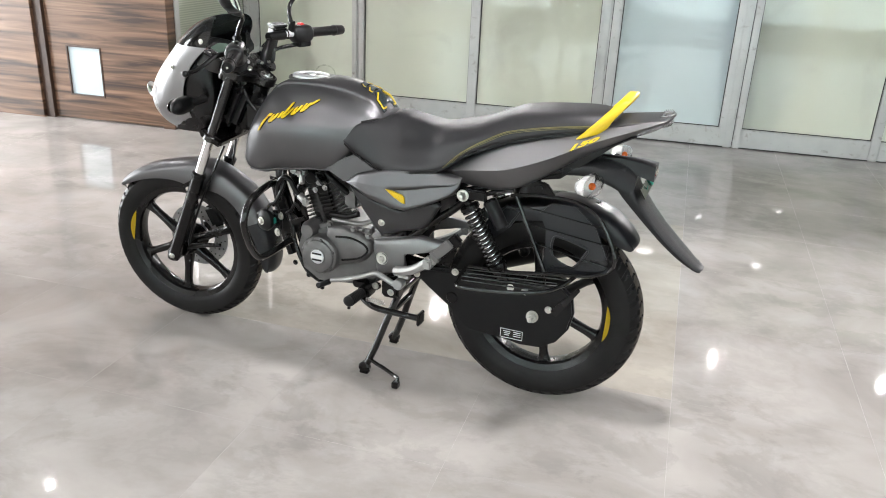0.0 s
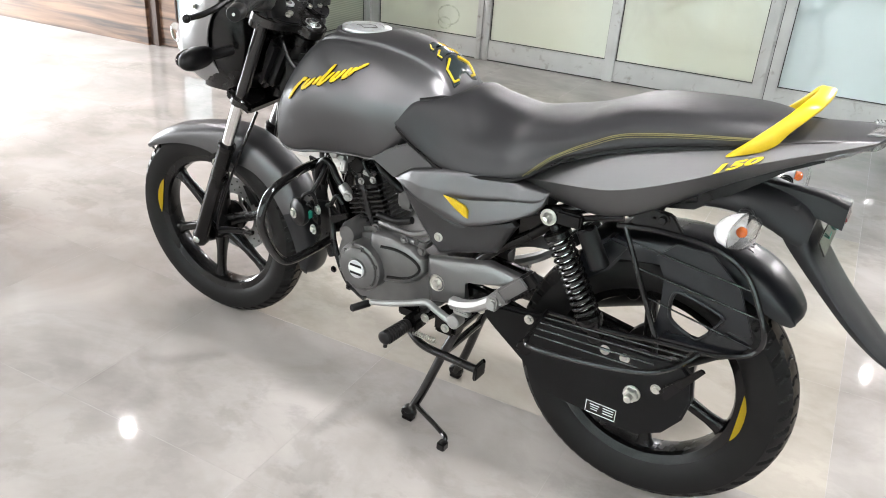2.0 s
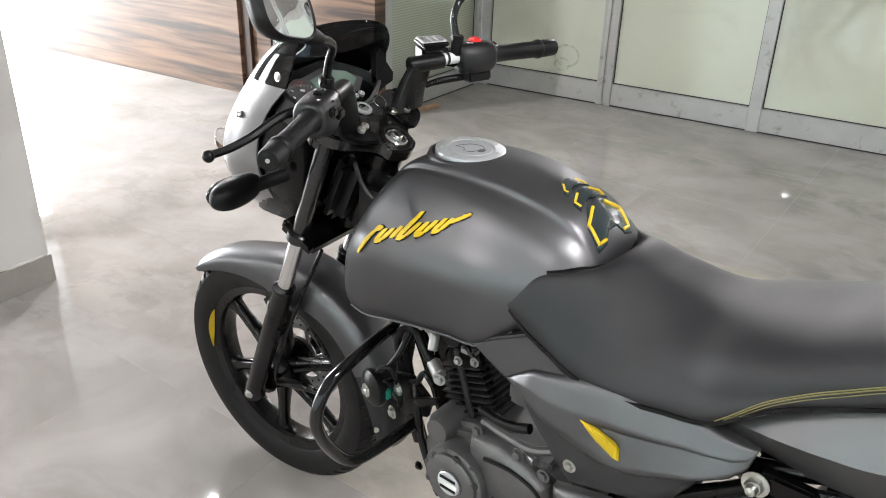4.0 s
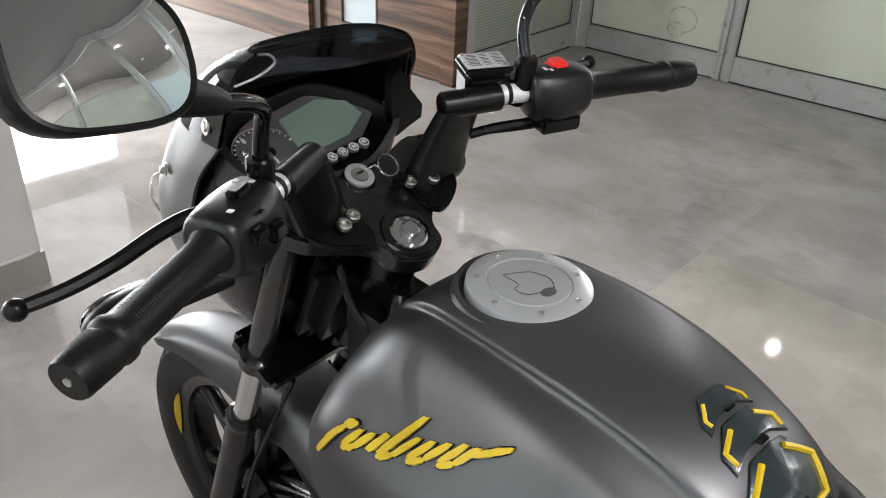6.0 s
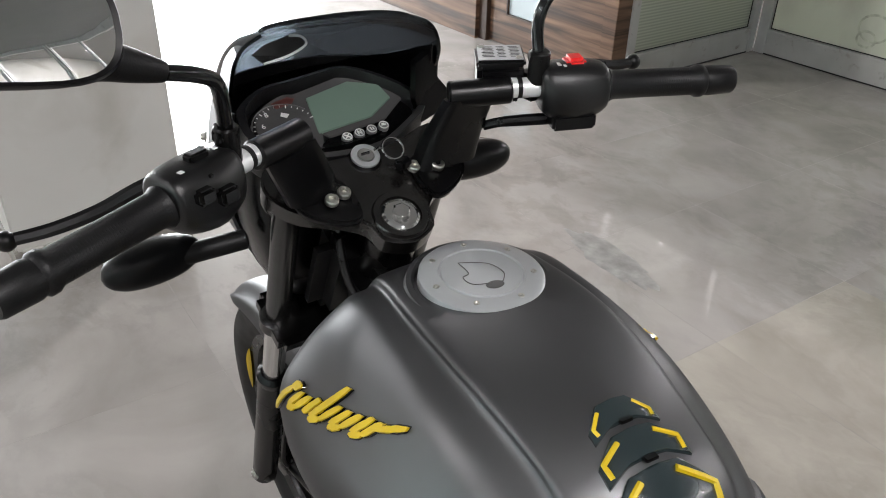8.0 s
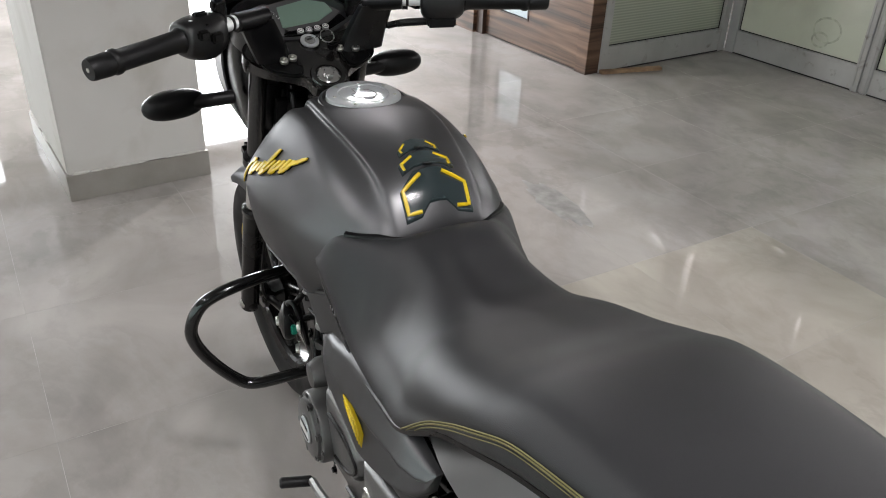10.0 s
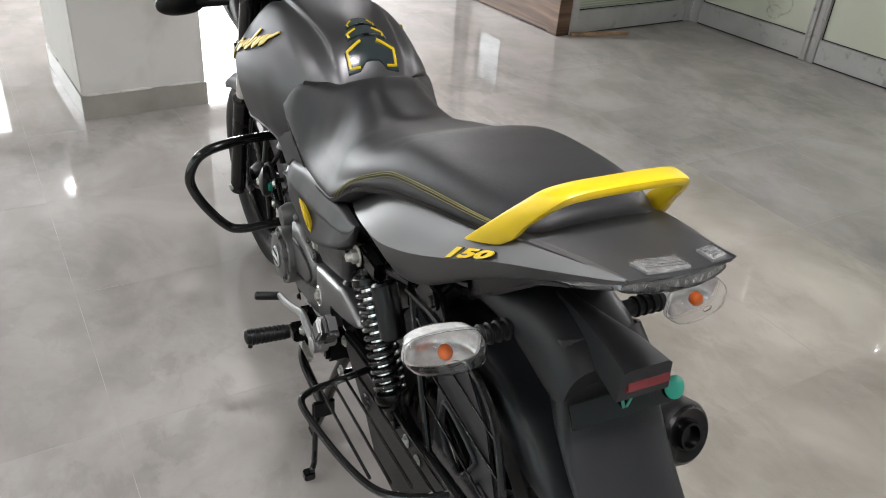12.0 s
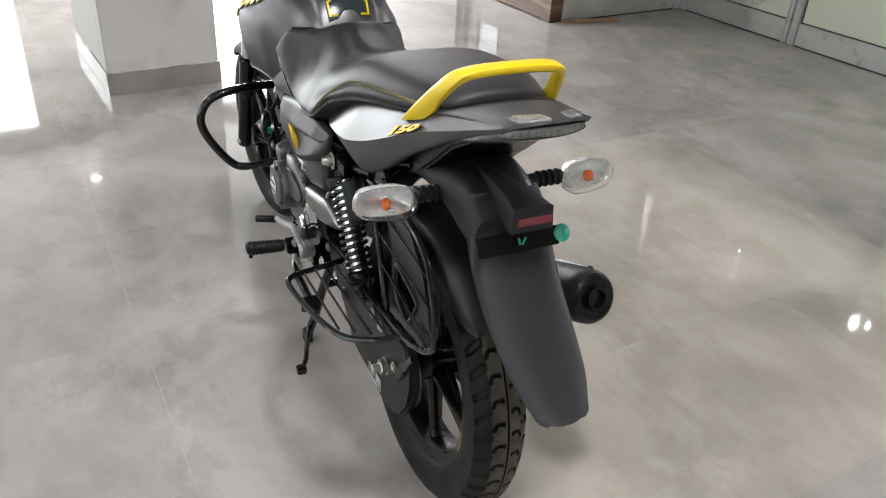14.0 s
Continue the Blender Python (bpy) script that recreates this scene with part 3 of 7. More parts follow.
cowl_rows = []
for x, zc, w in ((0.795, 0.918, 0.102), (0.83, 0.928, 0.098), (0.87, 0.936, 0.090), (0.915, 0.944, 0.080), (0.94, 0.948, 0.074), (0.961, 0.951, 0.069)):
    cowl_rows.append([(x, -w, zc - 0.004), (x, -w * 0.6, zc + 0.004), (x, 0, zc + 0.007), (x, w * 0.6, zc + 0.004), (x, w, zc - 0.004)])
part("tail_cowl", bowed(sheet(cowl_rows, 4, 4, 0.004)), PAINT, bike, "dark grey tail top cover")
LAMP = [(0.845, [(0, 0.895), (0.068, 0.895), (0.084, 0.892), (0.089, 0.886), (0.084, 0.880), (0.04, 0.878)]), (0.88, [(0, 0.915), (0.066, 0.914), (0.081, 0.909), (0.087, 0.902), (0.082, 0.895), (0.04, 0.893)]), (0.92, [(0, 0.936), (0.062, 0.934), (0.076, 0.928), (0.082, 0.920), (0.077, 0.912), (0.04, 0.909)]),
        (0.946, [(0, 0.945), (0.056, 0.943), (0.069, 0.939), (0.074, 0.934), (0.070, 0.929), (0.04, 0.928)]), (0.956, [(0, 0.945), (0.05, 0.942), (0.064, 0.938), (0.068, 0.934), (0.065, 0.931), (0.04, 0.930)])]
lens = part("tail_lamp", bowed(hull(LAMP, 4, 3)), CLEAR, bike, "clear ribbed tail lamp lens")
part("lamp_reflector", bowed(hull([(x - 0.003, [(y * 0.97, 0.5 * (h[0][1] + h[-1][1]) + (z - 0.5 * (h[0][1] + h[-1][1])) * 0.92) for y, z in h]) for x, h in LAMP], 4, 3)), TAILREF, lens, "silvered lamp reflector")
for k in range(11):
    y = -0.055 + 0.011 * k
    part("lens_rib", bowed(block(0.9565, y, 0.937, 0.003, 0.003, 0.009, 0.0008)), CLEAR, lens)
# clear windows let into the cowl's rear edge
for sg in (-1, 1):
    win = part("cowl_lens", bowed(sheet([[(0.936 + 0.022 * q, y, 0.9506 + 0.0030 * q + 0.0068 * (1 - (y / 0.072) ** 2)) for y in ys] for q in (0, 0.5, 1) for ys in [(-0.051 + 0.002 * q, -0.027, -0.003) if sg < 0 else (0.031 - 0.003 * q, 0.042, 0.053)]], 2, 2, 0.003)), TAILREF, lens, "silvered window in the tail cover")
    for k in range(4):
        part("lens_rib", bowed(block(0.9395 + 0.005 * k, sg * 0.027 if sg < 0 else 0.042, 0.9585 + 0.0007 * k - (0.0010 if sg > 0 else 0), 0.0016, 0.044 if sg < 0 else 0.020, 0.002, 0.0006)), CLEAR, win)

# yellow grab rail
RAIL = [((0.742, -0.121, 0.884), (0.800, -0.106, 0.905)), ((0.765, -0.117, 0.908), (0.818, -0.103, 0.920)), ((0.790, -0.109, 0.935), (0.832, -0.099, 0.942)), ((0.815, -0.098, 0.962), (0.852, -0.092, 0.966)),
        ((0.833, -0.085, 0.982), (0.866, -0.080, 0.984)), ((0.841, -0.062, 0.990), (0.870, -0.060, 0.990)), ((0.845, -0.025, 0.993), (0.873, -0.025, 0.993)), ((0.845, 0.025, 0.993), (0.873, 0.025, 0.993)),
        ((0.841, 0.062, 0.990), (0.870, 0.060, 0.990)), ((0.833, 0.085, 0.982), (0.866, 0.080, 0.984)), ((0.815, 0.098, 0.962), (0.852, 0.092, 0.966)), ((0.790, 0.109, 0.935), (0.832, 0.099, 0.942)),
        ((0.765, 0.117, 0.908), (0.818, 0.103, 0.920)), ((0.742, 0.121, 0.884), (0.800, 0.106, 0.905))]
rr = []
for i, (a, b) in enumerate(RAIL):
    a, b = Vector(a), Vector(b)
    a2, b2 = [Vector(q) for q in RAIL[min(i + 1, len(RAIL) - 1)]]
    a1, b1 = [Vector(q) for q in RAIL[max(i - 1, 0)]]
    n = (b - a).cross((a2 + b2) - (a1 + b1)).normalized() * 0.0065
    w = (b - a) * 0.12
    rr.append([a + n * 0.3, a + w + n, b - w + n, b + n * 0.3, b - n * 0.3, b - w - n, a + w - n, a - n * 0.3])
part("grab_rail", grid_bm(smooth_grid(rr, 4, 2, True), True, True), YELLOW, bike, "yellow one-piece pillion grab rail")


# ---- side covers and frame ----
def dome_plate(outline, y, bulge, rim=0.012, th=0.01, n=4):
    """A cover with an outline in x and z, rounded towards its rim and bulging outwards to the left."""
    pts = fine(outline, n)
    cx, cz = sum(p[0] for p in pts) / len(pts), sum(p[1] for p in pts) / len(pts)
    bm = bmesh.new()
    rings = []
    for k, h in ((1.0, th), (1.0, 0.0), (0.985, -0.30 * bulge), (0.90, -0.66 * bulge), (0.885, -0.70 * bulge), (0.70, -0.86 * bulge), (0.45, -0.96 * bulge), (0.2, -bulge)):
        rings.append([bm.verts.new((cx + (p[0] - cx) * k, y + h, cz + (p[1] - cz) * k)) for p in pts])
    m = len(pts)
    for a, b in zip(rings, rings[1:]):
        for i in range(m):
            bm.faces.new((a[i], a[(i + 1) % m], b[(i + 1) % m], b[i]))
    bm.faces.new(rings[-1])
    bm.faces.new(rings[0])
    return bm


LEAF_TOP = [(0.054, 0.668), (0.10, 0.703), (0.18, 0.727), (0.266, 0.744), (0.345, 0.748), (0.430, 0.733)]
LEAF_LOW = [(0.054, 0.667), (0.130, 0.631), (0.205, 0.606), (0.258, 0.603), (0.300, 0.620), (0.350, 0.645), (0.405, 0.678), (0.425, 0.705), (0.430, 0.732)]


def leaf_cover():
    """The leaf-shaped cover: a rounded upper flank and, behind the insert, a scooped facet that faces upwards."""
    rows = []
    for x in np.concatenate((np.linspace(0.054, 0.24, 26), np.linspace(0.245, 0.43, 24))):
        t = float(np.interp(x, *zip(*LEAF_TOP)))
        b = float(np.interp(x, *zip(*LEAF_LOW)))
        k = min(1, max(0, (x - 0.190) / 0.055)) * min(1, max(0, (0.428 - x) / 0.05))
        size = min(1.0, 0.25 + (t - b) / 0.11)
        row = []
        for v in np.linspace(0, 1, 29):
            plain = np.interp(v, (0, 0.05, 0.12, 0.45, 0.80, 0.94, 1), (0, 0.45, 0.62, 0.92, 1.0, 0.80, 0.1))
            scoop = np.interp(v, (0, 0.05, 0.12, 0.40, 0.44, 0.50, 0.88, 0.94, 1), (0, 0.45, 0.62, 0.98, 0.94, 0.66, 1.0, 0.84, 0.1))
            row.append((x, -0.136 - 0.031 * size * (plain + (scoop - plain) * k), t + (b - t) * v))
        rows.append(row)
    bm = grid_bm(rows)
    bmesh.ops.recalc_face_normals(bm, faces=bm.faces)
    bmesh.ops.solidify(bm, geom=bm.faces[:] + bm.edges[:] + bm.verts[:], thickness=0.004)
    return bm


LOWER = [(0.060, 0.655), (0.13, 0.628), (0.205, 0.603), (0.258, 0.600), (0.35, 0.640), (0.362, 0.632), (0.312, 0.548), (0.300, 0.543), (0.158, 0.495), (0.135, 0.525), (0.10, 0.578)]
SHROUD = [(-0.020, 0.700), (0.035, 0.731), (0.086, 0.757), (0.104, 0.750), (0.166, 0.716), (0.10, 0.700), (0.053, 0.664)]
for side in (-1, 1):
    def sided(bm):
        return bm if side < 0 else flipped(bm)
    cover = part("side_cover", sided(leaf_cover()), PAINT, bike, "satin grey leaf-shaped side cover with yellow insert")
    part("insert", sided(dome_plate([(0.196, 0.671), (0.222, 0.668), (0.250, 0.660), (0.259, 0.652), (0.262, 0.634), (0.252, 0.635), (0.224, 0.650)], -0.1645, 0.0022, th=0.004)), YELLOW, cover, "yellow ribbed insert")
    for k in range(7):
        q = k / 6
        part("insert_rib", sided(tube([(0.204 + 0.052 * q, -0.1668, 0.6680 - 0.008 * q), (0.228 + 0.030 * q, -0.1672, 0.650 - 0.012 * q)], 0.0009, 5, 1)), YELLOW, cover)
    low = dome_plate(LOWER, -0.126, 0.018)
    for v in low.verts:      # the lower panel falls away inwards
        v.co.y += (0.64 - v.co.z) * 0.20
    part("cover_base", sided(low), PANELM, bike, "dark grey lower side cover")
    part("tank_shroud", sided(plate(SHROUD, -0.146, -0.122, 0.004)), PAINT, bike, "satin grey panel below the tank")
    part("cover_bolt", sided(bolt((0.168, -0.1245, 0.547), (0, -1, 0), 0.0075)), STEEL, bike)
# frame tubes
fr = join(tube([(-0.30, 0, 0.80), (-0.27, 0, 0.60), (-0.255, -0.035, 0.48), (-0.225, -0.04, 0.40), (-0.205, -0.04, 0.345)], 0.015, 10),
          tube([(-0.27, 0, 0.60), (-0.255, 0.035, 0.48), (-0.225, 0.04, 0.40), (-0.205, 0.04, 0.345)], 0.015, 10),
          tube([(-0.32, 0, 0.78), (-0.10, 0, 0.74), (0.15, 0, 0.70), (0.22, 0, 0.55), (0.20, 0, 0.40)], 0.02, 10),
          both(join(tube([(0.12, -0.05, 0.66), (0.28, -0.10, 0.655), (0.42, -0.105, 0.68), (0.58, -0.10, 0.742), (0.70, -0.078, 0.782)], 0.012, 10), tube([(0.20, -0.09, 0.44), (0.30, -0.095, 0.545), (0.40, -0.10, 0.625), (0.46, -0.105, 0.69)], 0.012, 10))),
          block(0.43, 0, 0.66, 0.03, 0.2, 0.02, 0.004))
part("frame", fr, METALB, bike, "black tubular steel frame")
part("battery_box", block(0.24, 0, 0.61, 0.2, 0.17, 0.14, 0.015), BLACKR, bike)
part("air_box", block(0.16, 0, 0.70, 0.22, 0.15, 0.08, 0.02), BLACKR, bike)
# alloy pivot plate with the passenger peg hanger
PIVOT = [(0.136, 0.482), (0.21, 0.500), (0.295, 0.520), (0.405, 0.508), (0.385, 0.492), (0.300, 0.480), (0.255, 0.462), (0.240, 0.440), (0.248, 0.400), (0.215, 0.382), (0.150, 0.368), (0.140, 0.42)]
for side in (-1, 1):
    def sided(bm):
        return bm if side < 0 else flipped(bm)
    pv = part("pivot_plate", sided(dome_plate(PIVOT, -0.108, 0.016)), PIVOTM, bike, "grey painted swingarm pivot plate")
    part("pivot_bolt", sided(join(bolt((0.171, -0.122, 0.427), (0, -1, 0), 0.010, 0.008), lathe([(0.013, 0.0), (0.019, 0.001), (0.020, 0.003), (0.022, 0.0)], (0.171, -0.121, 0.427), (0, -1, 0), 24))), STEEL, pv)
    part("peg_hanger", sided(join(tube([(0.225, -0.130, 0.398), (0.26, -0.146, 0.410), (0.30, -0.156, 0.430), (0.335, -0.161, 0.456)], 0.0165, 8, r_end=0.0135), block(0.346, -0.165, 0.462, 0.026, 0.036, 0.034, 0.004), block(0.362, -0.168, 0.474, 0.018, 0.012, 0.03, 0.003), rod((0.350, -0.188, 0.466), (0.350, -0.142, 0.466), 0.006, 10, 0.001), block(0.262, -0.152, 0.396, 0.04, 0.02, 0.012, 0.003))), ALLOY, bike, "cast alloy passenger peg hanger")
    pegm = Matrix.Translation((0.408, -0.186, 0.530)) @ Matrix.Rotation(radians(-46), 4, "Y") @ Matrix.Rotation(radians(-8), 4, "Z")
    pb = join(block(0, 0.003, -0.002, 0.112, 0.022, 0.036, 0.006), *[block(-0.030 + 0.012 * i, 0.004, -0.020, 0.006, 0.020, 0.005, 0.001) for i in range(7)])
    bmesh.ops.transform(pb, matrix=pegm, verts=pb.verts)
    pp = part("passenger_peg", sided(pb), BLACK, bike, "folded rubber passenger foot peg")
    pc = join(block(-0.012, -0.012, 0.002, 0.088, 0.010, 0.030, 0.004), block(-0.047, -0.006, 0.0, 0.022, 0.026, 0.038, 0.005))
    bmesh.ops.transform(pc, matrix=pegm, verts=pc.verts)
    part("peg_face", sided(pc), PIVOTM, pp)

# ---- engine ----
engine = part("engine", join(plate([(-0.135, 0.325), (-0.150, 0.40), (-0.13, 0.47), (-0.03, 0.50), (0.10, 0.485), (0.16, 0.46), (0.18, 0.36), (0.12, 0.308), (0.02, 0.300), (-0.07, 0.285)], -0.10, 0.10, 0.012)), ENGINE, bike, "grey cast single-cylinder engine")
part("sprocket_cover", dome_plate([(-0.03, 0.50), (0.03, 0.505), (0.09, 0.492), (0.128, 0.468), (0.132, 0.435), (0.11, 0.405), (0.07, 0.385), (0.0, 0.37), (-0.04, 0.40)], -0.104, 0.022), ENGINE, engine, "teardrop grey sprocket cover")
# raised dark tube drawn where the cover has a dark groove
part("cover_rib", tube([(0.010, -0.126, 0.472), (0.06, -0.125, 0.476), (0.105, -0.122, 0.462), (0.118, -0.12, 0.44), (0.09, -0.122, 0.412), (0.03, -0.124, 0.395)], 0.004, 6), DARKENG, engine)
mag = part("magneto_cover", lathe([(0.0, 0.026), (0.027, 0.026), (0.0275, 0.0240), (0.050, 0.0235), (0.0530, 0.0215), (0.0545, 0.016), (0.0620, 0.014), (0.0645, 0.010), (0.0650, -0.02), (0.066, -0.045)], (-0.045, -0.125, 0.402), (0, -1, 0), 48), ENGINE, engine, "round grey magneto cover")
for d in (20, 80, 140, 200, 260, 320):
    a = radians(d)
    part("cover_lug", block(-0.045 + 0.052 * math.cos(a), -0.1405, 0.402 + 0.052 * math.sin(a), 0.013, 0.017, 0.014, 0.003, Matrix.Rotation(-a, 4, "Y")), ENGINE, mag)
for d in (50, 110, 170, 230, 290, 350):
    a = radians(d)
    part("cover_screw", bolt((-0.045 + 0.0585 * math.cos(a), -0.1395, 0.402 + 0.0585 * math.sin(a)), (0, -1, 0), 0.0035, 0.003), ENGINE, mag)
part("cover_badge", lathe([(0.0, 0.002), (0.022, 0.002), (0.024, 0.0)], (-0.045, -0.1512, 0.402), (0, -1, 0), 32), CAP, mag, "round silver cover badge")
for dz in (-0.0105, 0.0105):
    part("badge_band", block(-0.045, -0.1534, 0.402 + dz, 0.034, 0.0012, 0.006, 0.0004), DARKENG, mag)
part("badge_bar", block(-0.045, -0.1536, 0.402, 0.042, 0.0015, 0.011, 0.0005), WHITE, mag, "silver bar badge")
part("starter_housing", join(lathe([(0.0, 0.02), (0.022, 0.018), (0.030, 0.0), (0.031, -0.06)], (-0.098, -0.105, 0.470), (0, -1, 0), 24)), ENGINE, engine)
part("crankcase_rim", join(*[tube([(0.03 + 0.02 * i, -0.105, 0.315), (0.10 + 0.02 * i, -0.105, 0.33), (0.16, -0.104, 0.36 + 0.02 * i)], 0.004, 6) for i in range(3)]), ENGINE, engine)
LEAN = Matrix.Translation((-0.080, 0, 0.540)) @ Matrix.Rotation(radians(-19), 4, "Y")
cyl = block(0, 0, 0, 0.088, 0.10, 0.15, 0.01)
bmesh.ops.transform(cyl, matrix=LEAN, verts=cyl.verts)
part("cylinder", cyl, DARKENG, engine, "black finned cylinder")
for i in range(9):
    f = block(0.0, 0, -0.058 + 0.0125 * i, 0.112 - 0.004 * abs(i - 4), 0.144, 0.0034, 0.0012)
    bmesh.ops.transform(f, matrix=LEAN, verts=f.verts)
    part("cooling_fin", f, FIN, engine)
hd = join(block(0, 0, 0.098, 0.11, 0.11, 0.06, 0.012), block(0, 0, 0.135, 0.09, 0.08, 0.025, 0.01), *[block(0.03, -0.055, 0.075 + 0.017 * i, 0.02, 0.03, 0.005, 0.001) for i in range(4)], rod((0, -0.05, 0.1), (0, -0.072, 0.1), 0.022, 20, 0.003))
bmesh.ops.transform(hd, matrix=LEAN, verts=hd.verts)
part("cylinder_head", hd, DARKENG, engine, "black cylinder head")
rib = block(0.006, -0.0725, 0.012, 0.014, 0.006, 0.135, 0.002)
bmesh.ops.transform(rib, matrix=LEAN, verts=rib.verts)
part("cylinder_rib", rib, FIN, engine)
part("carburettor", join(rod((-0.02, -0.02, 0.60), (0.09, -0.02, 0.62), 0.028, 20, 0.004), block(0.03, -0.035, 0.585, 0.05, 0.06, 0.07, 0.01)), ENGINE, engine, "alloy carburettor")
part("fuel_tap", join(block(-0.135, -0.085, 0.655, 0.035, 0.04, 0.03, 0.008), rod((-0.125, -0.10, 0.65), (-0.118, -0.115, 0.625), 0.009, 12, 0.002), rod((-0.15, -0.09, 0.665), (-0.15, -0.115, 0.665), 0.012, 12, 0.002)), ALLOY, engine, "silver fuel tap below the tank")
part("head_fitting", join(rod((-0.150, -0.075, 0.570), (-0.120, -0.090, 0.560), 0.013, 12, 0.003), bolt((-0.118, -0.094, 0.556), (0.3, -1, 0), 0.008), bolt((-0.09, -0.078, 0.600), (0, -1, 0), 0.006), bolt((-0.055, -0.078, 0.612), (0, -1, 0), 0.006), block(-0.075, -0.066, 0.622, 0.03, 0.02, 0.014, 0.003)), ALLOY, engine, "bare alloy cylinder head fittings")
part("down_bracket", join(plate([(-0.196, 0.470), (-0.186, 0.480), (-0.128, 0.505), (-0.122, 0.494), (-0.150, 0.478), (-0.185, 0.455)], -0.088, -0.078, 0.002), tube([(-0.205, -0.07, 0.50), (-0.180, -0.082, 0.515), (-0.165, -0.08, 0.54), (-0.150, -0.075, 0.52)], 0.006, 8)), METALB, engine)
part("throttle_body_hose", join(tube([(-0.06, -0.06, 0.66), (-0.03, -0.075, 0.645), (0.0, -0.07, 0.62), (0.02, -0.06, 0.60)], 0.010, 10), tube([(-0.10, -0.05, 0.655), (-0.085, -0.07, 0.64), (-0.06, -0.075, 0.615)], 0.005, 8), tube([(-0.03, -0.085, 0.53), (0.03, -0.095, 0.535), (0.075, -0.095, 0.55)], 0.009, 10)), BLACK, engine)
part("spark_plug_cable", tube([(-0.225, -0.08, 0.541), (-0.229, -0.08, 0.589), (-0.208, -0.08, 0.624), (-0.184, -0.08, 0.620), (-0.162, -0.08, 0.586), (-0.135, -0.078, 0.563)], 0.0085, 10), BLACK, engine)
part("clutch_arm", join(rod((0.06, -0.09, 0.497), (0.10, -0.11, 0.505), 0.007, 10), tube([(-0.02, -0.09, 0.515), (0.03, -0.10, 0.518), (0.09, -0.105, 0.522), (0.14, -0.10, 0.545)], 0.008, 8), bolt((0.065, -0.108, 0.500), (0, -1, 0)), bolt((0.118, -0.112, 0.49), (0, -1, 0)), bolt((-0.02, -0.108, 0.505), (0, -1, 0)), block(0.10, -0.09, 0.50, 0.05, 0.03, 0.02, 0.004)), ENGINE, engine)
part("oil_line", join(tube([(-0.20, -0.07, 0.50), (-0.175, -0.085, 0.46), (-0.16, -0.09, 0.40), (-0.12, -0.09, 0.32), (-0.06, -0.09, 0.285)], 0.008, 8), *[bolt((-0.16 + 0.05 * i, -0.095, 0.34 - 0.035 * i), (0, -1, 0), 0.006) for i in range(3)]), METALB, engine)
part("engine_mount", join(plate([(-0.26, 0.50), (-0.20, 0.515), (-0.15, 0.48), (-0.16, 0.44), (-0.22, 0.42)], -0.075, -0.065, 0.002), bolt((-0.235, -0.076, 0.455), (0, -1, 0)), bolt((-0.18, -0.076, 0.47), (0, -1, 0))), METALB, bike)
part("horn", join(lathe([(0.0, 0.012), (0.012, 0.014), (0.03, 0.008), (0.036, 0.004), (0.038, -0.004), (0.034, -0.014), (0.012, -0.02)], (-0.262, -0.115, 0.480), (-0.3, -1, 0), 28), rod((-0.255, -0.10, 0.48), (-0.24, -0.04, 0.49), 0.006)), BLACK, bike, "round black horn")
for p in ((-0.266, -0.1275, 0.480), (-0.205, -0.105, 0.500), (-0.22, -0.105, 0.44)):
    part("horn_nut", bolt(p, (-0.3, -1, 0), 0.009), STEEL, bike)
part("wire_connector", join(block(-0.228, -0.112, 0.482, 0.014, 0.012, 0.02, 0.002)), GREEN, bike, "green wire connector")
part("wiring_loom", join(tube([(-0.26, -0.10, 0.50), (-0.245, -0.115, 0.53), (-0.22, -0.11, 0.54), (-0.21, -0.10, 0.50), (-0.215, -0.09, 0.45)], 0.005, 8), tube([(-0.235, -0.105, 0.53), (-0.215, -0.09, 0.57), (-0.205, -0.06, 0.63)], 0.006, 8), tube([(-0.24, -0.11, 0.50), (-0.225, -0.118, 0.515), (-0.215, -0.11, 0.50)], 0.003, 6)), BLACK, bike)
part("coolant_pipe", tube([(-0.24, 0.02, 0.71), (-0.235, -0.02, 0.66), (-0.225, -0.05, 0.60), (-0.23, -0.06, 0.55)], 0.009, 8), BLACK, bike)
# exhaust with the muffler on the far side
part("exhaust_pipe", tube([(-0.14, 0.02, 0.60), (-0.21, 0.04, 0.56), (-0.24, 0.07, 0.45), (-0.20, 0.10, 0.33), (-0.08, 0.12, 0.25), (0.10, 0.14, 0.25), (0.28, 0.18, 0.31)], 0.017, 12), METALB, bike, "black exhaust header pipe")
ma, mb = Vector((0.26, 0.180, 0.30)), Vector((0.838, 0.240, 0.522))
ml = (mb - ma).length
muf = part("muffler", lathe([(0.018, 0), (0.034, 0.05), (0.047, 0.12), (0.054, ml - 0.03), (0.052, ml - 0.008), (0.047, ml)], ma, mb - ma, 36, False), BLACKR, bike, "matt black muffler")
part("muffler_end", lathe([(0.0475, 0), (0.042, 0.004), (0.026, 0.001), (0.022, -0.004), (0.022, 0.010), (0.018, 0.010), (0.017, -0.04), (0.0, -0.04)], mb, mb - ma, 32), METALB, muf)
part("heat_shield", tube([ma + (mb - ma) * k + Vector((-0.01, 0.038, 0.034)) for k in (0.25, 0.5, 0.75, 0.9)], 0.012, 8), BLACK, muf)

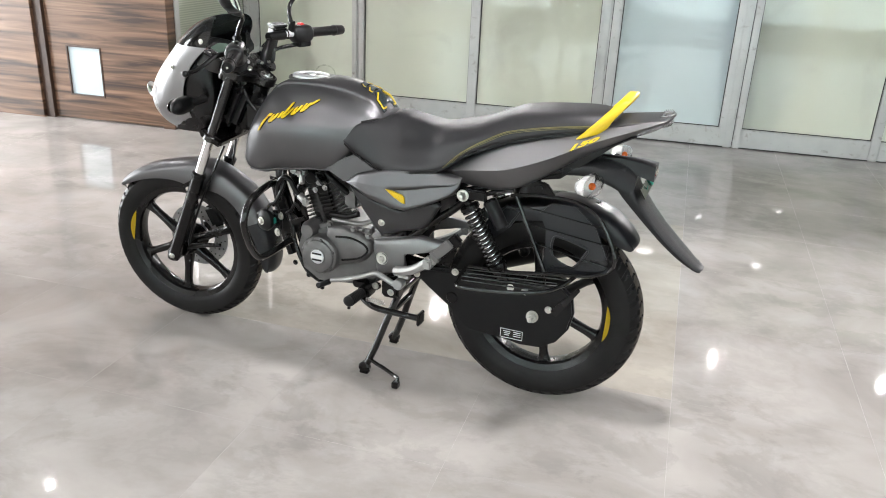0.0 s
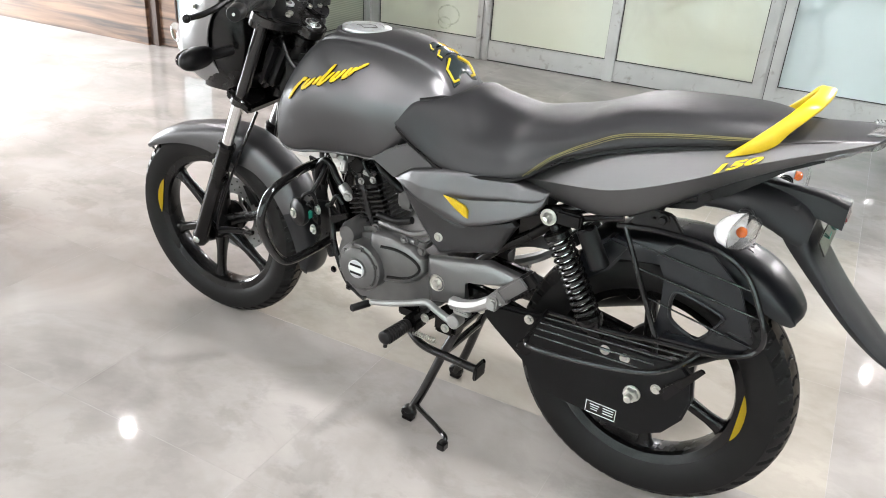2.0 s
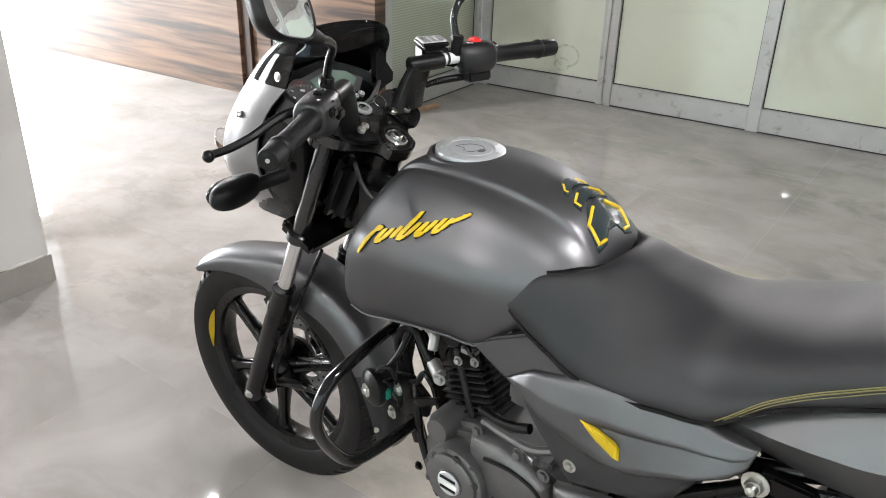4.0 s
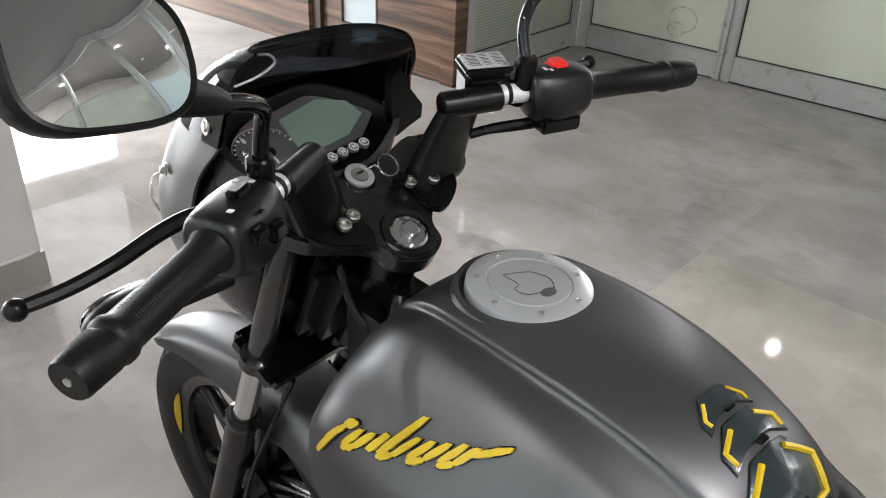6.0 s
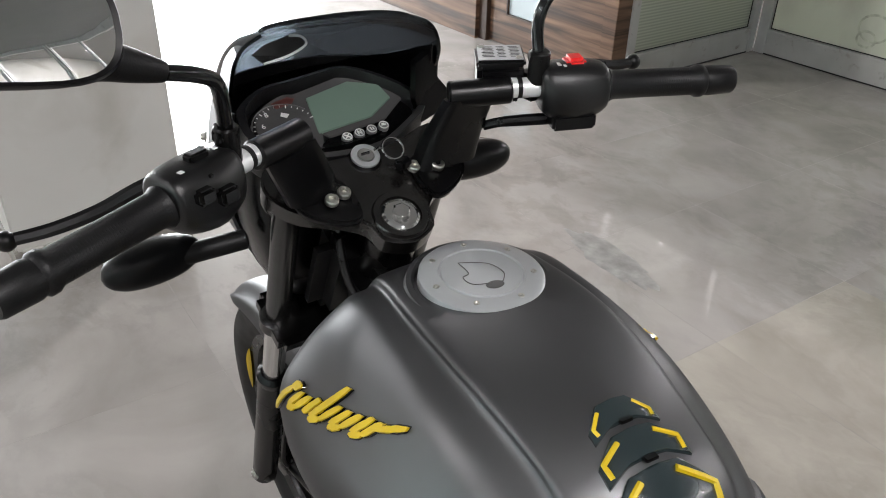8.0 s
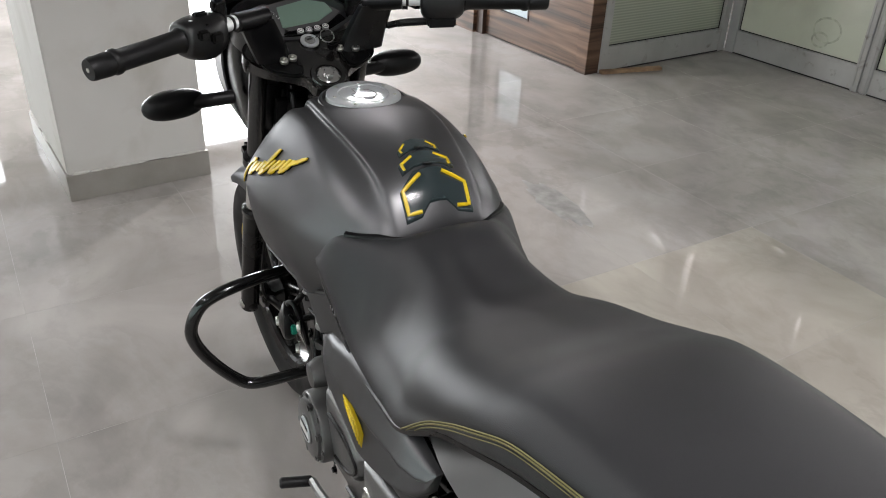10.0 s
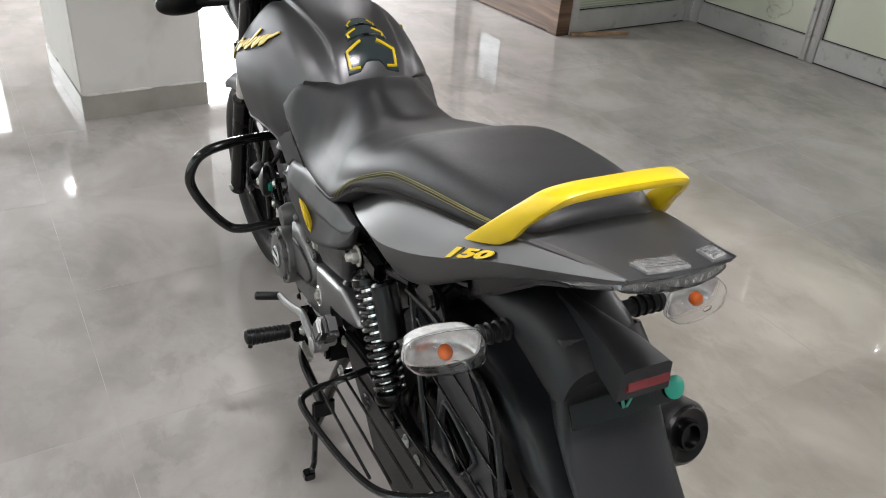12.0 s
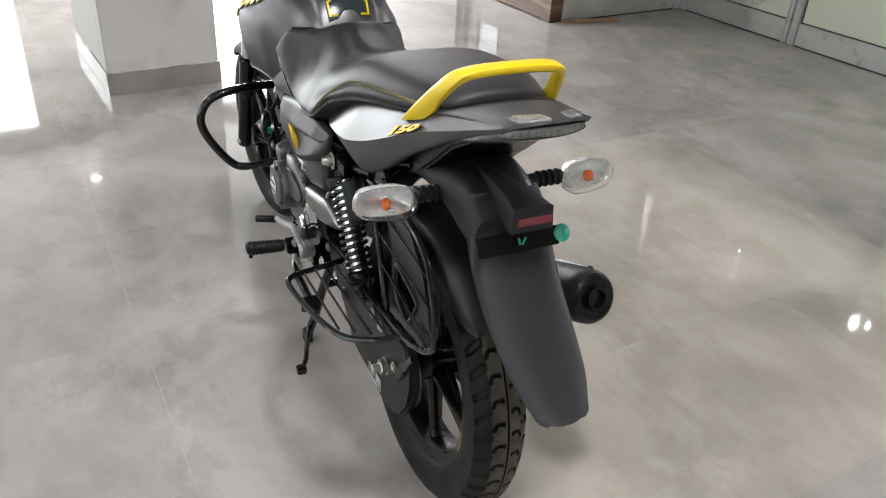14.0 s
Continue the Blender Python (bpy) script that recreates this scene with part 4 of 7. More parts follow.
# ---- stands, pegs and gear lever ----
stand = part("centre_stand", join(tube([(0.215, -0.075, 0.30), (0.185, -0.09, 0.22), (0.145, -0.105, 0.10), (0.112, -0.117, 0.018)], 0.012, 10), tube([(0.215, 0.075, 0.30), (0.185, 0.09, 0.22), (0.145, 0.105, 0.10), (0.112, 0.117, 0.018)], 0.012, 10), rod((0.185, -0.09, 0.22), (0.185, 0.09, 0.22), 0.010), rod((0.21, -0.10, 0.30), (0.21, 0.10, 0.30), 0.014)), GLOSS, bike, "black steel centre stand")
for sgn in (-1, 1):
    part("stand_foot", join(rod((0.112, sgn * 0.108, 0.022), (0.112, sgn * 0.128, 0.022), 0.020, 20, 0.003), block(0.112, sgn * 0.118, 0.0045, 0.03, 0.022, 0.009, 0.002)), METALB, stand)
part("stand_tang", join(tube([(0.125, -0.115, 0.055), (0.16, -0.13, 0.052), (0.215, -0.150, 0.046), (0.243, -0.160, 0.040)], 0.0065, 8), tube([(0.243, -0.160, 0.042), (0.255, -0.168, 0.038), (0.252, -0.172, 0.018)], 0.0065, 8), block(0.252, -0.175, 0.020, 0.022, 0.024, 0.022, 0.003)), GLOSS, stand)
ss = part("side_stand", join(tube([(0.095, -0.125, 0.285), (0.16, -0.155, 0.270), (0.25, -0.160, 0.268), (0.315, -0.162, 0.268)], 0.010, 10), block(0.326, -0.165, 0.272, 0.010, 0.045, 0.04, 0.003), rod((0.095, -0.105, 0.285), (0.095, -0.145, 0.285), 0.013, 12, 0.002)), METALB, bike, "folded black side stand")
part("stand_spring", join(tube([(0.13 + 0.0009 * i, -0.148 + 0.006 * math.cos(i * 0.9), 0.288 + 0.006 * math.sin(i * 0.9)) for i in range(70)], 0.0016, 5, 1)), STEEL, ss)
for side in (-1, 1):
    def sided(bm):
        return bm if side < 0 else flipped(bm)
    fp = part("foot_peg", sided(join(tube([(0.128, -0.175, 0.322), (0.127, -0.22, 0.324), (0.125, -0.260, 0.327)], 0.0150, 12, r_end=0.0168), egg((0.125, -0.261, 0.327), (0.0168, 0.007, 0.0168)))), GRIP, bike, "ribbed black rubber rider foot peg")
    part("peg_rib", sided(join(*[lathe([(0.0160 + 0.0002 * i, 0), (0.0168 + 0.0002 * i, 0.003), (0.0160 + 0.0002 * i, 0.006)], (0.1275, -0.183 - 0.0095 * i, 0.3225 + 0.0006 * i), (0, -1, 0.05), 12) for i in range(8)])), GRIP, fp)
    part("peg_bracket", sided(join(block(0.13, -0.145, 0.318, 0.04, 0.05, 0.03, 0.004), rod((0.13, -0.06, 0.30), (0.13, -0.165, 0.320), 0.012, 12, 0.002))), METALB, bike)
    part("peg_feeler", sided(rod((0.125, -0.254, 0.316), (0.125, -0.257, 0.300), 0.005)), METALB, fp)
lev = part("gear_lever", join(tube([(0.010, -0.160, 0.334), (0.06, -0.160, 0.348), (0.125, -0.158, 0.372), (0.165, -0.156, 0.388), (0.195, -0.155, 0.378), (0.225, -0.152, 0.364), (0.245, -0.150, 0.362)], 0.0075, 8, r_end=0.010), rod((0.243, -0.130, 0.365), (0.243, -0.163, 0.365), 0.017, 20, 0.003)), ALLOY, bike, "polished alloy gear lever")
part("lever_rubber", rod((0.004, -0.158, 0.328), (-0.010, -0.212, 0.332), 0.0095, 14, 0.003), GRIP, lev)
part("gear_linkage", join(rod((0.13, -0.14, 0.372), (0.10, -0.125, 0.33), 0.005), block(0.10, -0.125, 0.33, 0.05, 0.03, 0.03, 0.006)), METALB, bike)
part("stand_bracket", block(0.20, -0.10, 0.325, 0.06, 0.05, 0.06, 0.008), METALB, bike)
for p in ((0.165, -0.155, 0.345), (0.205, -0.126, 0.318), (0.10, -0.146, 0.285)):
    part("link_bolt", bolt(p, (0, -1, 0), 0.0075), STEEL, bike)

# ---- swingarm, chain case, shock absorbers ----
part("swingarm", both(join(plate([(0.19, 0.435), (0.30, 0.43), (0.50, 0.385), (0.72, 0.350), (0.735, 0.325), (0.70, 0.305), (0.45, 0.335), (0.20, 0.38)], -0.088, -0.062, 0.006))), METALB, bike, "black box-section swingarm")
CHAIN = [(0.262, 0.402), (0.34, 0.418), (0.43, 0.428), (0.55, 0.428), (0.68, 0.430), (0.745, 0.440), (0.778, 0.410), (0.787, 0.360), (0.775, 0.305), (0.740, 0.255), (0.69, 0.226), (0.63, 0.222), (0.575, 0.232), (0.52, 0.234), (0.458, 0.238), (0.40, 0.298), (0.32, 0.355)]
cc = part("chain_case", plate(CHAIN, -0.107, -0.085, 0.006), BLACKM, bike, "black pressed chain case with warning sticker")
part("case_plug", lathe([(0.0, 0.004), (0.016, 0.004), (0.019, 0.0)], (0.405, -0.107, 0.335), (0, -1, 0), 24), BLACK, cc)
for p in ((0.285, -0.107, 0.392), (0.432, -0.165, 0.449), (0.590, -0.109, 0.408), (0.635, -0.109, 0.405), (0.711, -0.109, 0.360)):
    part("case_bolt", bolt(p, (0, -1, 0), 0.0075, 0.006), STEEL, cc)
part("case_sticker", join(plate([(0.567, 0.268), (0.640, 0.270), (0.640, 0.238), (0.572, 0.241)], -0.1083, -0.107, 0)), GLOSS, cc, "black sticker with white print bars")
stk = [block(0.604, -0.1088, 0.2685, 0.070, 0.0008, 0.0015, 0), block(0.606, -0.1088, 0.2395, 0.066, 0.0008, 0.0015, 0), block(0.570, -0.1088, 0.254, 0.0015, 0.0008, 0.028, 0), block(0.639, -0.1088, 0.254, 0.0015, 0.0008, 0.030, 0)]
stk += [block(0.590, -0.1088, 0.261 - 0.006 * i, 0.022 - 0.003 * i, 0.0008, 0.0014, 0) for i in range(3)] + [block(0.622, -0.1088, 0.262 - 0.0065 * i, 0.024, 0.0008, 0.0018, 0) for i in range(3)]
part("sticker_print", join(*stk), LABEL, cc)
ax = part("rear_axle_nut", join(lathe([(0.019, 0), (0.019, 0.003), (0.0135, 0.004)], (0.664, -0.107, 0.327), (0, -1, 0), 24), lathe([(0.0165, 0.003), (0.0165, 0.013), (0.014, 0.0155)], (0.664, -0.107, 0.327), (0, -1, 0), 6), rod((0.664, -0.11, 0.327), (0.664, -0.138, 0.327), 0.0085, 14, 0.002)), STEEL, bike, "zinc rear axle nut")
part("chain_adjuster", join(block(0.70, -0.10, 0.325, 0.05, 0.012, 0.03, 0.003), plate([(0.715, 0.36), (0.79, 0.445), (0.80, 0.44), (0.735, 0.34)], -0.112, -0.106, 0.002)), METALB, bike)
for side in (-1, 1):
    def sided(bm):
        return bm if side < 0 else flipped(bm)
    top, bot = Vector((0.434, -0.128, 0.680)), Vector((0.566, -0.118, 0.440))
    d = (bot - top).normalized()
    L = (bot - top).length
    sh = part("shock_absorber", sided(join(rod(top + d * 0.02, top + d * 0.15, 0.012, 16), rod(top + d * 0.12, bot, 0.016, 16), lathe([(0.024, 0.032), (0.0295, 0.036), (0.0295, 0.046), (0.02, 0.05)], top, d, 24), lathe([(0.02, L - 0.05), (0.0295, L - 0.046), (0.0295, L - 0.036), (0.024, L - 0.02)], top, d, 24), rod(top + Vector((0, 0.012, 0)), top - Vector((0, 0.012, 0)), 0.017, 18, 0.002), rod(bot + Vector((0, 0.012, 0)), bot - Vector((0, 0.012, 0)), 0.017, 18, 0.002))), METALB, bike, "gas shock absorber with dark coil spring")
    e1 = d.cross(Vector((0, 1, 0))).normalized()
    e2 = d.cross(e1)
    turns = 13
    coil = [top + d * (0.046 + (L - 0.092) * i / (turns * 14)) + (e1 * math.cos(i * 2 * math.pi / 14) + e2 * math.sin(i * 2 * math.pi / 14)) * 0.0242 for i in range(turns * 14 + 1)]
    part("damper_rod", sided(rod(top + d * 0.05, bot - d * 0.05, 0.0168, 20)), CHROME, sh, "bright damper tube")
    part("coil_spring", sided(tube(coil, 0.0042, 8, 1)), SPRING, sh, "dark coil spring")
    part("gas_canister", sided(join(rod(top + d * 0.045 + Vector((0.055, 0.0, 0.035)), top + d * 0.135 + Vector((0.055, 0.0, 0.035)), 0.021, 20, 0.004), block(0.468, -0.128, 0.685, 0.07, 0.02, 0.03, 0.004))), BLACK, sh)
    part("shock_bolt", sided(join(bolt((0.434, -0.140, 0.681), (0, -1, 0), 0.012, 0.012), lathe([(0.0085, 0.012), (0.0065, 0.02), (0.0, 0.022)], (0.434, -0.140, 0.681), (0, -1, 0), 16))), STEEL, sh)

# rear fender around the wheel, and the pierced splash guard
fen = []
for a, r, w, sk in ((118, 0.352, 0.070, 0.05), (104, 0.358, 0.074, 0.06), (90, 0.366, 0.076, 0.065), (76, 0.378, 0.077, 0.065), (62, 0.388, 0.076, 0.06), (52, 0.386, 0.071, 0.05), (46, 0.381, 0.062, 0.035), (43.5, 0.374, 0.053, 0.02)):
    c, s = math.cos(radians(a)), math.sin(radians(a))
    fen.append([(0.662 + c * (r - q), y, 0.320 + s * (r - q)) for y, q in ((-w, sk), (-w * 0.98, sk * 0.45), (-w * 0.8, 0.010), (-w * 0.4, 0.001), (0, 0), (w * 0.4, 0.001), (w * 0.8, 0.010), (w * 0.98, sk * 0.45), (w, sk))])
part("rear_fender", sheet(fen, 4, 3, 0.004), HUGGER, bike, "matt black rear wheel fender")
part("splash_guard", plate([(0.655, 0.655), (0.690, 0.690), (0.760, 0.690), (0.823, 0.636), (0.868, 0.540), (0.850, 0.495), (0.761, 0.482), (0.678, 0.470), (0.683, 0.550), (0.679, 0.611)], -0.109, -0.104, 0.002, hole=[(0.704, 0.584), (0.712, 0.590), (0.727, 0.593), (0.800, 0.574), (0.801, 0.555), (0.790, 0.530), (0.772, 0.509), (0.747, 0.510), (0.709, 0.532), (0.703, 0.560)]), HUGGER, bike, "pierced black splash guard")
part("guard_opening_rim", tube([(x, -0.110, z) for x, z in ((0.704, 0.584), (0.725, 0.593), (0.800, 0.573), (0.800, 0.553), (0.772, 0.509), (0.747, 0.510), (0.707, 0.534))], 0.004, 8, 3, True), HUGGER, bike)
part("inner_fender", plate([(0.495, 0.60), (0.55, 0.652), (0.60, 0.645), (0.56, 0.58), (0.49, 0.52), (0.46, 0.52)], -0.085, 0.085, 0.006), HUGGER, bike)
part("guard_bracket", join(plate([(0.59, 0.705), (0.605, 0.735), (0.635, 0.748), (0.672, 0.745), (0.70, 0.712), (0.69, 0.700)], -0.112, -0.100, 0.003), bolt((0.655, -0.113, 0.731), (0, -1, 0), 0.009), rod((0.64, -0.11, 0.725), (0.64, -0.06, 0.76), 0.008), tube([(0.45, -0.12, 0.665), (0.50, -0.12, 0.69), (0.58, -0.112, 0.712)], 0.007, 8)), METALB, bike)

# saree guard with its foot rest
sg = part("saree_guard", join(tube([(0.570, -0.112, 0.695), (0.66, -0.112, 0.708), (0.76, -0.110, 0.703), (0.822, -0.106, 0.670), (0.862, -0.108, 0.610), (0.884, -0.112, 0.555), (0.875, -0.113, 0.520), (0.840, -0.117, 0.500), (0.79, -0.124, 0.490), (0.70, -0.124, 0.480), (0.60, -0.124, 0.465), (0.50, -0.124, 0.460), (0.455, -0.124, 0.458)], 0.0058, 8, 6), tube([(0.455, -0.125, 0.458), (0.455, -0.19, 0.449), (0.462, -0.236, 0.446), (0.485, -0.253, 0.446), (0.56, -0.247, 0.449), (0.65, -0.232, 0.455), (0.715, -0.212, 0.463), (0.755, -0.175, 0.474), (0.780, -0.125, 0.486)], 0.0062, 8, 6), rod((0.585, -0.112, 0.698), (0.690, -0.120, 0.485), 0.0058, 8)), GLOSS, bike, "glossy black tubular saree guard")
for a, b in (((0.470, -0.215, 0.451), (0.690, -0.213, 0.463)), ((0.462, -0.190, 0.452), (0.715, -0.190, 0.468)), ((0.460, -0.168, 0.454), (0.740, -0.168, 0.476)), ((0.460, -0.146, 0.456), (0.765, -0.146, 0.483))):
    part("step_bar", rod(a, b, 0.0026, 8), GLOSS, sg)
for a, b in (((0.598, -0.113, 0.670), (0.845, -0.108, 0.640)), ((0.622, -0.115, 0.620), (0.868, -0.110, 0.590)), ((0.648, -0.117, 0.565), (0.868, -0.112, 0.527))):
    part("guard_bar", rod(a, b, 0.0019, 8), GLOSS, sg)


# ---- wheels ----
def tyre_bm(at, r, w, rim, blocks):
    """A tyre about the y axis with a cut tread."""
    seg = blocks * 16
    prof = []
    for k in np.linspace(-1, 1, 57):
        e = abs(k)
        prof.append((k * w / 2, r - 0.30 * w * e ** 2.4))
    side = r - 0.30 * w
    left = [(-w * 0.36, rim - 0.002), (-w * 0.44, rim + 0.008), (-w * 0.50, rim + (side - rim) * 0.45), (-w * 0.515, rim + (side - rim) * 0.75)]
    full = left + prof + [(-y, q) for y, q in reversed(left)]
    n0 = len(left)
    rows = []
    for i in range(seg):
        a = 2 * math.pi * i / seg
        p = i / 16
        row = []
        for j, (y, q) in enumerate(full):
            if n0 < j < n0 + 56:
                e = abs(y) / (w / 2)
                half = 0.5 if y > 0 else 0.0
                u = (p + half + 0.9 * max(0.0, e - 0.42) ** 1.4) % 1
                curl = math.hypot((u - 0.5) * 2 * math.pi * r / blocks, (e - 0.26) * w / 2)
                if e < 0.035 or (abs(curl - 0.0105) < 0.0024 and e > 0.13 and (u - 0.5) * 3.0 > 0.26 - e):
                    q -= 0.0055
                elif 0.50 < e < 0.96 and u < 0.34:
                    q -= 0.0065
            row.append((at[0] + q * math.cos(a), at[1] + y, at[2] + q * math.sin(a)))
        rows.append(row)
    rows.append(rows[0])
    bm = grid_bm(rows)
    bmesh.ops.remove_doubles(bm, verts=bm.verts, dist=1e-6)
    return bm


def wheel(name, at, r, w, turned, phase, blocks, stripe, label):
    x, _, z = at
    rim = 0.2159
    wh = part(name, lathe([(0.192, -w * 0.20), (0.196, -w * 0.30), (0.207, -w * 0.34), (0.224, -w * 0.40), (0.229, -w * 0.42), (0.229, -w * 0.37), (0.216, -w * 0.33), (0.205, 0), (0.216, w * 0.33), (0.229, w * 0.37), (0.229, w * 0.42), (0.224, w * 0.40), (0.207, w * 0.34), (0.196, w * 0.30), (0.192, w * 0.20), (0.190, 0), (0.192, -w * 0.20)], at, (0, 1, 0), 96, False), METALB, bike, label, turned)
    tyre = part("tyre", tyre_bm(at, r, w, rim, blocks), RUBBER, wh, "black tyre with dusty cut tread", turned, angle=25)
    # road dust on the running band, between the grooves
    tyre.data.materials.append(TREADDUST)
    band = r - 0.30 * w * 0.46 ** 2.4 - 0.0006
    mid = STEER @ Vector(at) if turned else Vector(at)
    for f in tyre.data.polygons:
        if (f.center - mid).length > band and abs((f.normal).dot((f.center - mid).normalized())) > 0.8:
            f.material_index = 1
    for i in range(6):
        a = radians(phase + 60 * i)
        ca, sa = math.cos(a), math.sin(a)
        rows = []
        for q, t, d in ((0.030, 0.020, 0.024), (0.06, 0.017, 0.020), (0.11, 0.0135, 0.015), (0.16, 0.0135, 0.013), (0.185, 0.017, 0.014), (0.194, 0.026, 0.016)):
            ring = []
            for k in range(12):
                b = 2 * math.pi * k / 12
                tt, dd = t * math.copysign(abs(math.cos(b)) ** 0.7, math.cos(b)), d * math.copysign(abs(math.sin(b)) ** 0.7, math.sin(b))
                ring.append((x + q * ca - tt * sa, dd, z + q * sa + tt * ca))
            rows.append(ring)
        part("spoke", grid_bm(rows, True, True), METALB, wh, "", turned)
    part("hub", lathe([(0.012, -0.055), (0.030, -0.052), (0.040, -0.040), (0.046, -0.025), (0.038, -0.018), (0.038, 0.018), (0.048, 0.03), (0.050, 0.045), (0.012, 0.05)], at, (0, 1, 0), 36, True), METALB, wh, "", turned)
    part("axle", rod((x, -0.075, z), (x, 0.075, z), 0.0085), STEEL, wh, "", turned)
    for sgn in (-1, 1):
        rows = []
        for k in range(25):
            f = k / 24
            a = radians(stripe[0] + (stripe[1] - stripe[0]) * f)
            hw = 0.0075 * math.sin(math.pi * f) ** 0.8 + 0.0004
            rows.append([(x + q * math.cos(a), sgn * (w * 0.345 + 0.0028 + (q - 0.207) * w * 0.06 / 0.017), z + q * math.sin(a)) for q in (0.2155 - hw, 0.2155, 0.2155 + hw)])
        bm = grid_bm(rows)
        bmesh.ops.solidify(bm, geom=bm.faces[:] + bm.edges[:] + bm.verts[:], thickness=0.0012)
        part("rim_stripe", bm, YELLOW, wh, "yellow rim decal", turned)
    return wh


FRONT = (-0.664, 0, 0.296)
REAR = (0.664, 0, 0.325)
fw = wheel("front_wheel", FRONT, 0.296, 0.086, True, 22, 52, (152, 184), "black six-spoke alloy front wheel")
rw = wheel("rear_wheel", REAR, 0.312, 0.104, False, 38, 44, (-18, 14), "black six-spoke alloy rear wheel")
disc = join(lathe([(0.066, -0.002), (0.120, -0.002), (0.120, 0.002), (0.066, 0.002), (0.066, -0.002)], (FRONT[0], 0.062, FRONT[2]), (0, 1, 0), 64, False), lathe([(0.03, -0.002), (0.045, -0.002), (0.045, 0.002), (0.03, 0.002), (0.03, -0.002)], (FRONT[0], 0.060, FRONT[2]), (0, 1, 0), 32, False), *[rod((FRONT[0] + 0.04 * math.cos(a), 0.061, FRONT[2] + 0.04 * math.sin(a)), (FRONT[0] + 0.07 * math.cos(a + 0.3), 0.061, FRONT[2] + 0.07 * math.sin(a + 0.3)), 0.005, 8) for a in np.linspace(0, 2 * math.pi, 6, endpoint=False)])
bd = part("brake_disc", disc, ALLOY, fw, "drilled steel brake disc", True)
part("disc_hole", join(*[rod((FRONT[0] + q * math.cos(a + o), 0.0595, FRONT[2] + q * math.sin(a + o)), (FRONT[0] + q * math.cos(a + o), 0.0645, FRONT[2] + q * math.sin(a + o)), 0.0032, 8) for q, o in ((0.078, 0), (0.094, 0.1), (0.109, 0.2)) for a in np.linspace(0, 2 * math.pi, 20, endpoint=False)]), METALB, bd, "", True)
part("rear_drum", lathe([(0.02, 0.05), (0.075, 0.052), (0.085, 0.058), (0.085, 0.08), (0.05, 0.088), (0.02, 0.09)], REAR, (0, 1, 0), 40), DARKENG, rw)
part("rear_sprocket", lathe([(0.05, -0.075), (0.092, -0.075), (0.092, -0.069), (0.05, -0.069), (0.05, -0.075)], REAR, (0, 1, 0), 64, False), STEEL, rw)
part("brake_caliper", join(block(-0.585, 0.068, 0.385, 0.06, 0.05, 0.085, 0.012, Matrix.Rotation(radians(-25), 4, "Y")), rod((-0.60, 0.05, 0.40), (-0.60, 0.10, 0.40), 0.018, 16, 0.003), tube([(-0.575, 0.07, 0.42), (-0.555, 0.06, 0.47), (-0.52, 0.08, 0.55), (-0.48, 0.07, 0.70)], 0.004, 6)), DARKENG, bike, "black front brake caliper", True)

# ---- fork, fender ----


def leg(z, y=0.098):
    return (-0.661 + (z - 0.289) * 0.424, y, z)


for sgn in (-1, 1):
    fl = part("fork_leg", join(tube([leg(0.268, sgn * 0.098), leg(0.30, sgn * 0.098), leg(0.45, sgn * 0.098), leg(0.585, sgn * 0.098), leg(0.592, sgn * 0.098)], 0.0215, 20, 3), lathe([(0.0215, 0), (0.0240, 0.004), (0.0240, 0.016), (0.0175, 0.022)], leg(0.585, sgn * 0.098), Vector(leg(1)) - Vector(leg(0)), 24), lathe([(0.026, 0), (0.026, 0.012), (0.02, 0.018)], leg(0.285, sgn * 0.090), (0, sgn, 0), 20), block(*leg(0.478, sgn * 0.086), 0.045, 0.03, 0.03, 0.006), bolt((-0.590, sgn * 0.100, 0.484), (0.3, sgn, 0), 0.006)), METALB, bike, "black fork lower leg", True)
    part("fork_tube", rod(leg(0.585, sgn * 0.098), leg(0.75, sgn * 0.098), 0.0158, 24), CHROME, fl, "chromed fork tube", True)
    part("fork_shroud", join(rod(leg(0.742, sgn * 0.098), leg(0.945, sgn * 0.098), 0.0160, 24, 0.002), lathe([(0.019, 0), (0.024, 0.002), (0.024, 0.020), (0.019, 0.024)], leg(0.722, sgn * 0.098), Vector(leg(1)) - Vector(leg(0)), 24)), FORKM, fl, "dull black fork shroud", True)
    part("axle_nut", join(lathe([(0.011, 0), (0.011, 0.006), (0.008, 0.008)], (-0.661, sgn * 0.113, 0.284), (0, sgn, 0), 6), lathe([(0.008, 0.0), (0.006, 0.012), (0.0, 0.013)], (-0.661, sgn * 0.112, 0.284), (0, sgn, 0), 12)), STEEL, fl, "", True)
part("lower_yoke", join(block(-0.468, 0, 0.733, 0.085, 0.23, 0.03, 0.008, Matrix.Rotation(RAKE, 4, "Y")), rod((-0.435, 0, 0.74), (-0.322, 0, 0.92), 0.026, 20)), METALB, bike, "black lower fork yoke", True)
ff = []
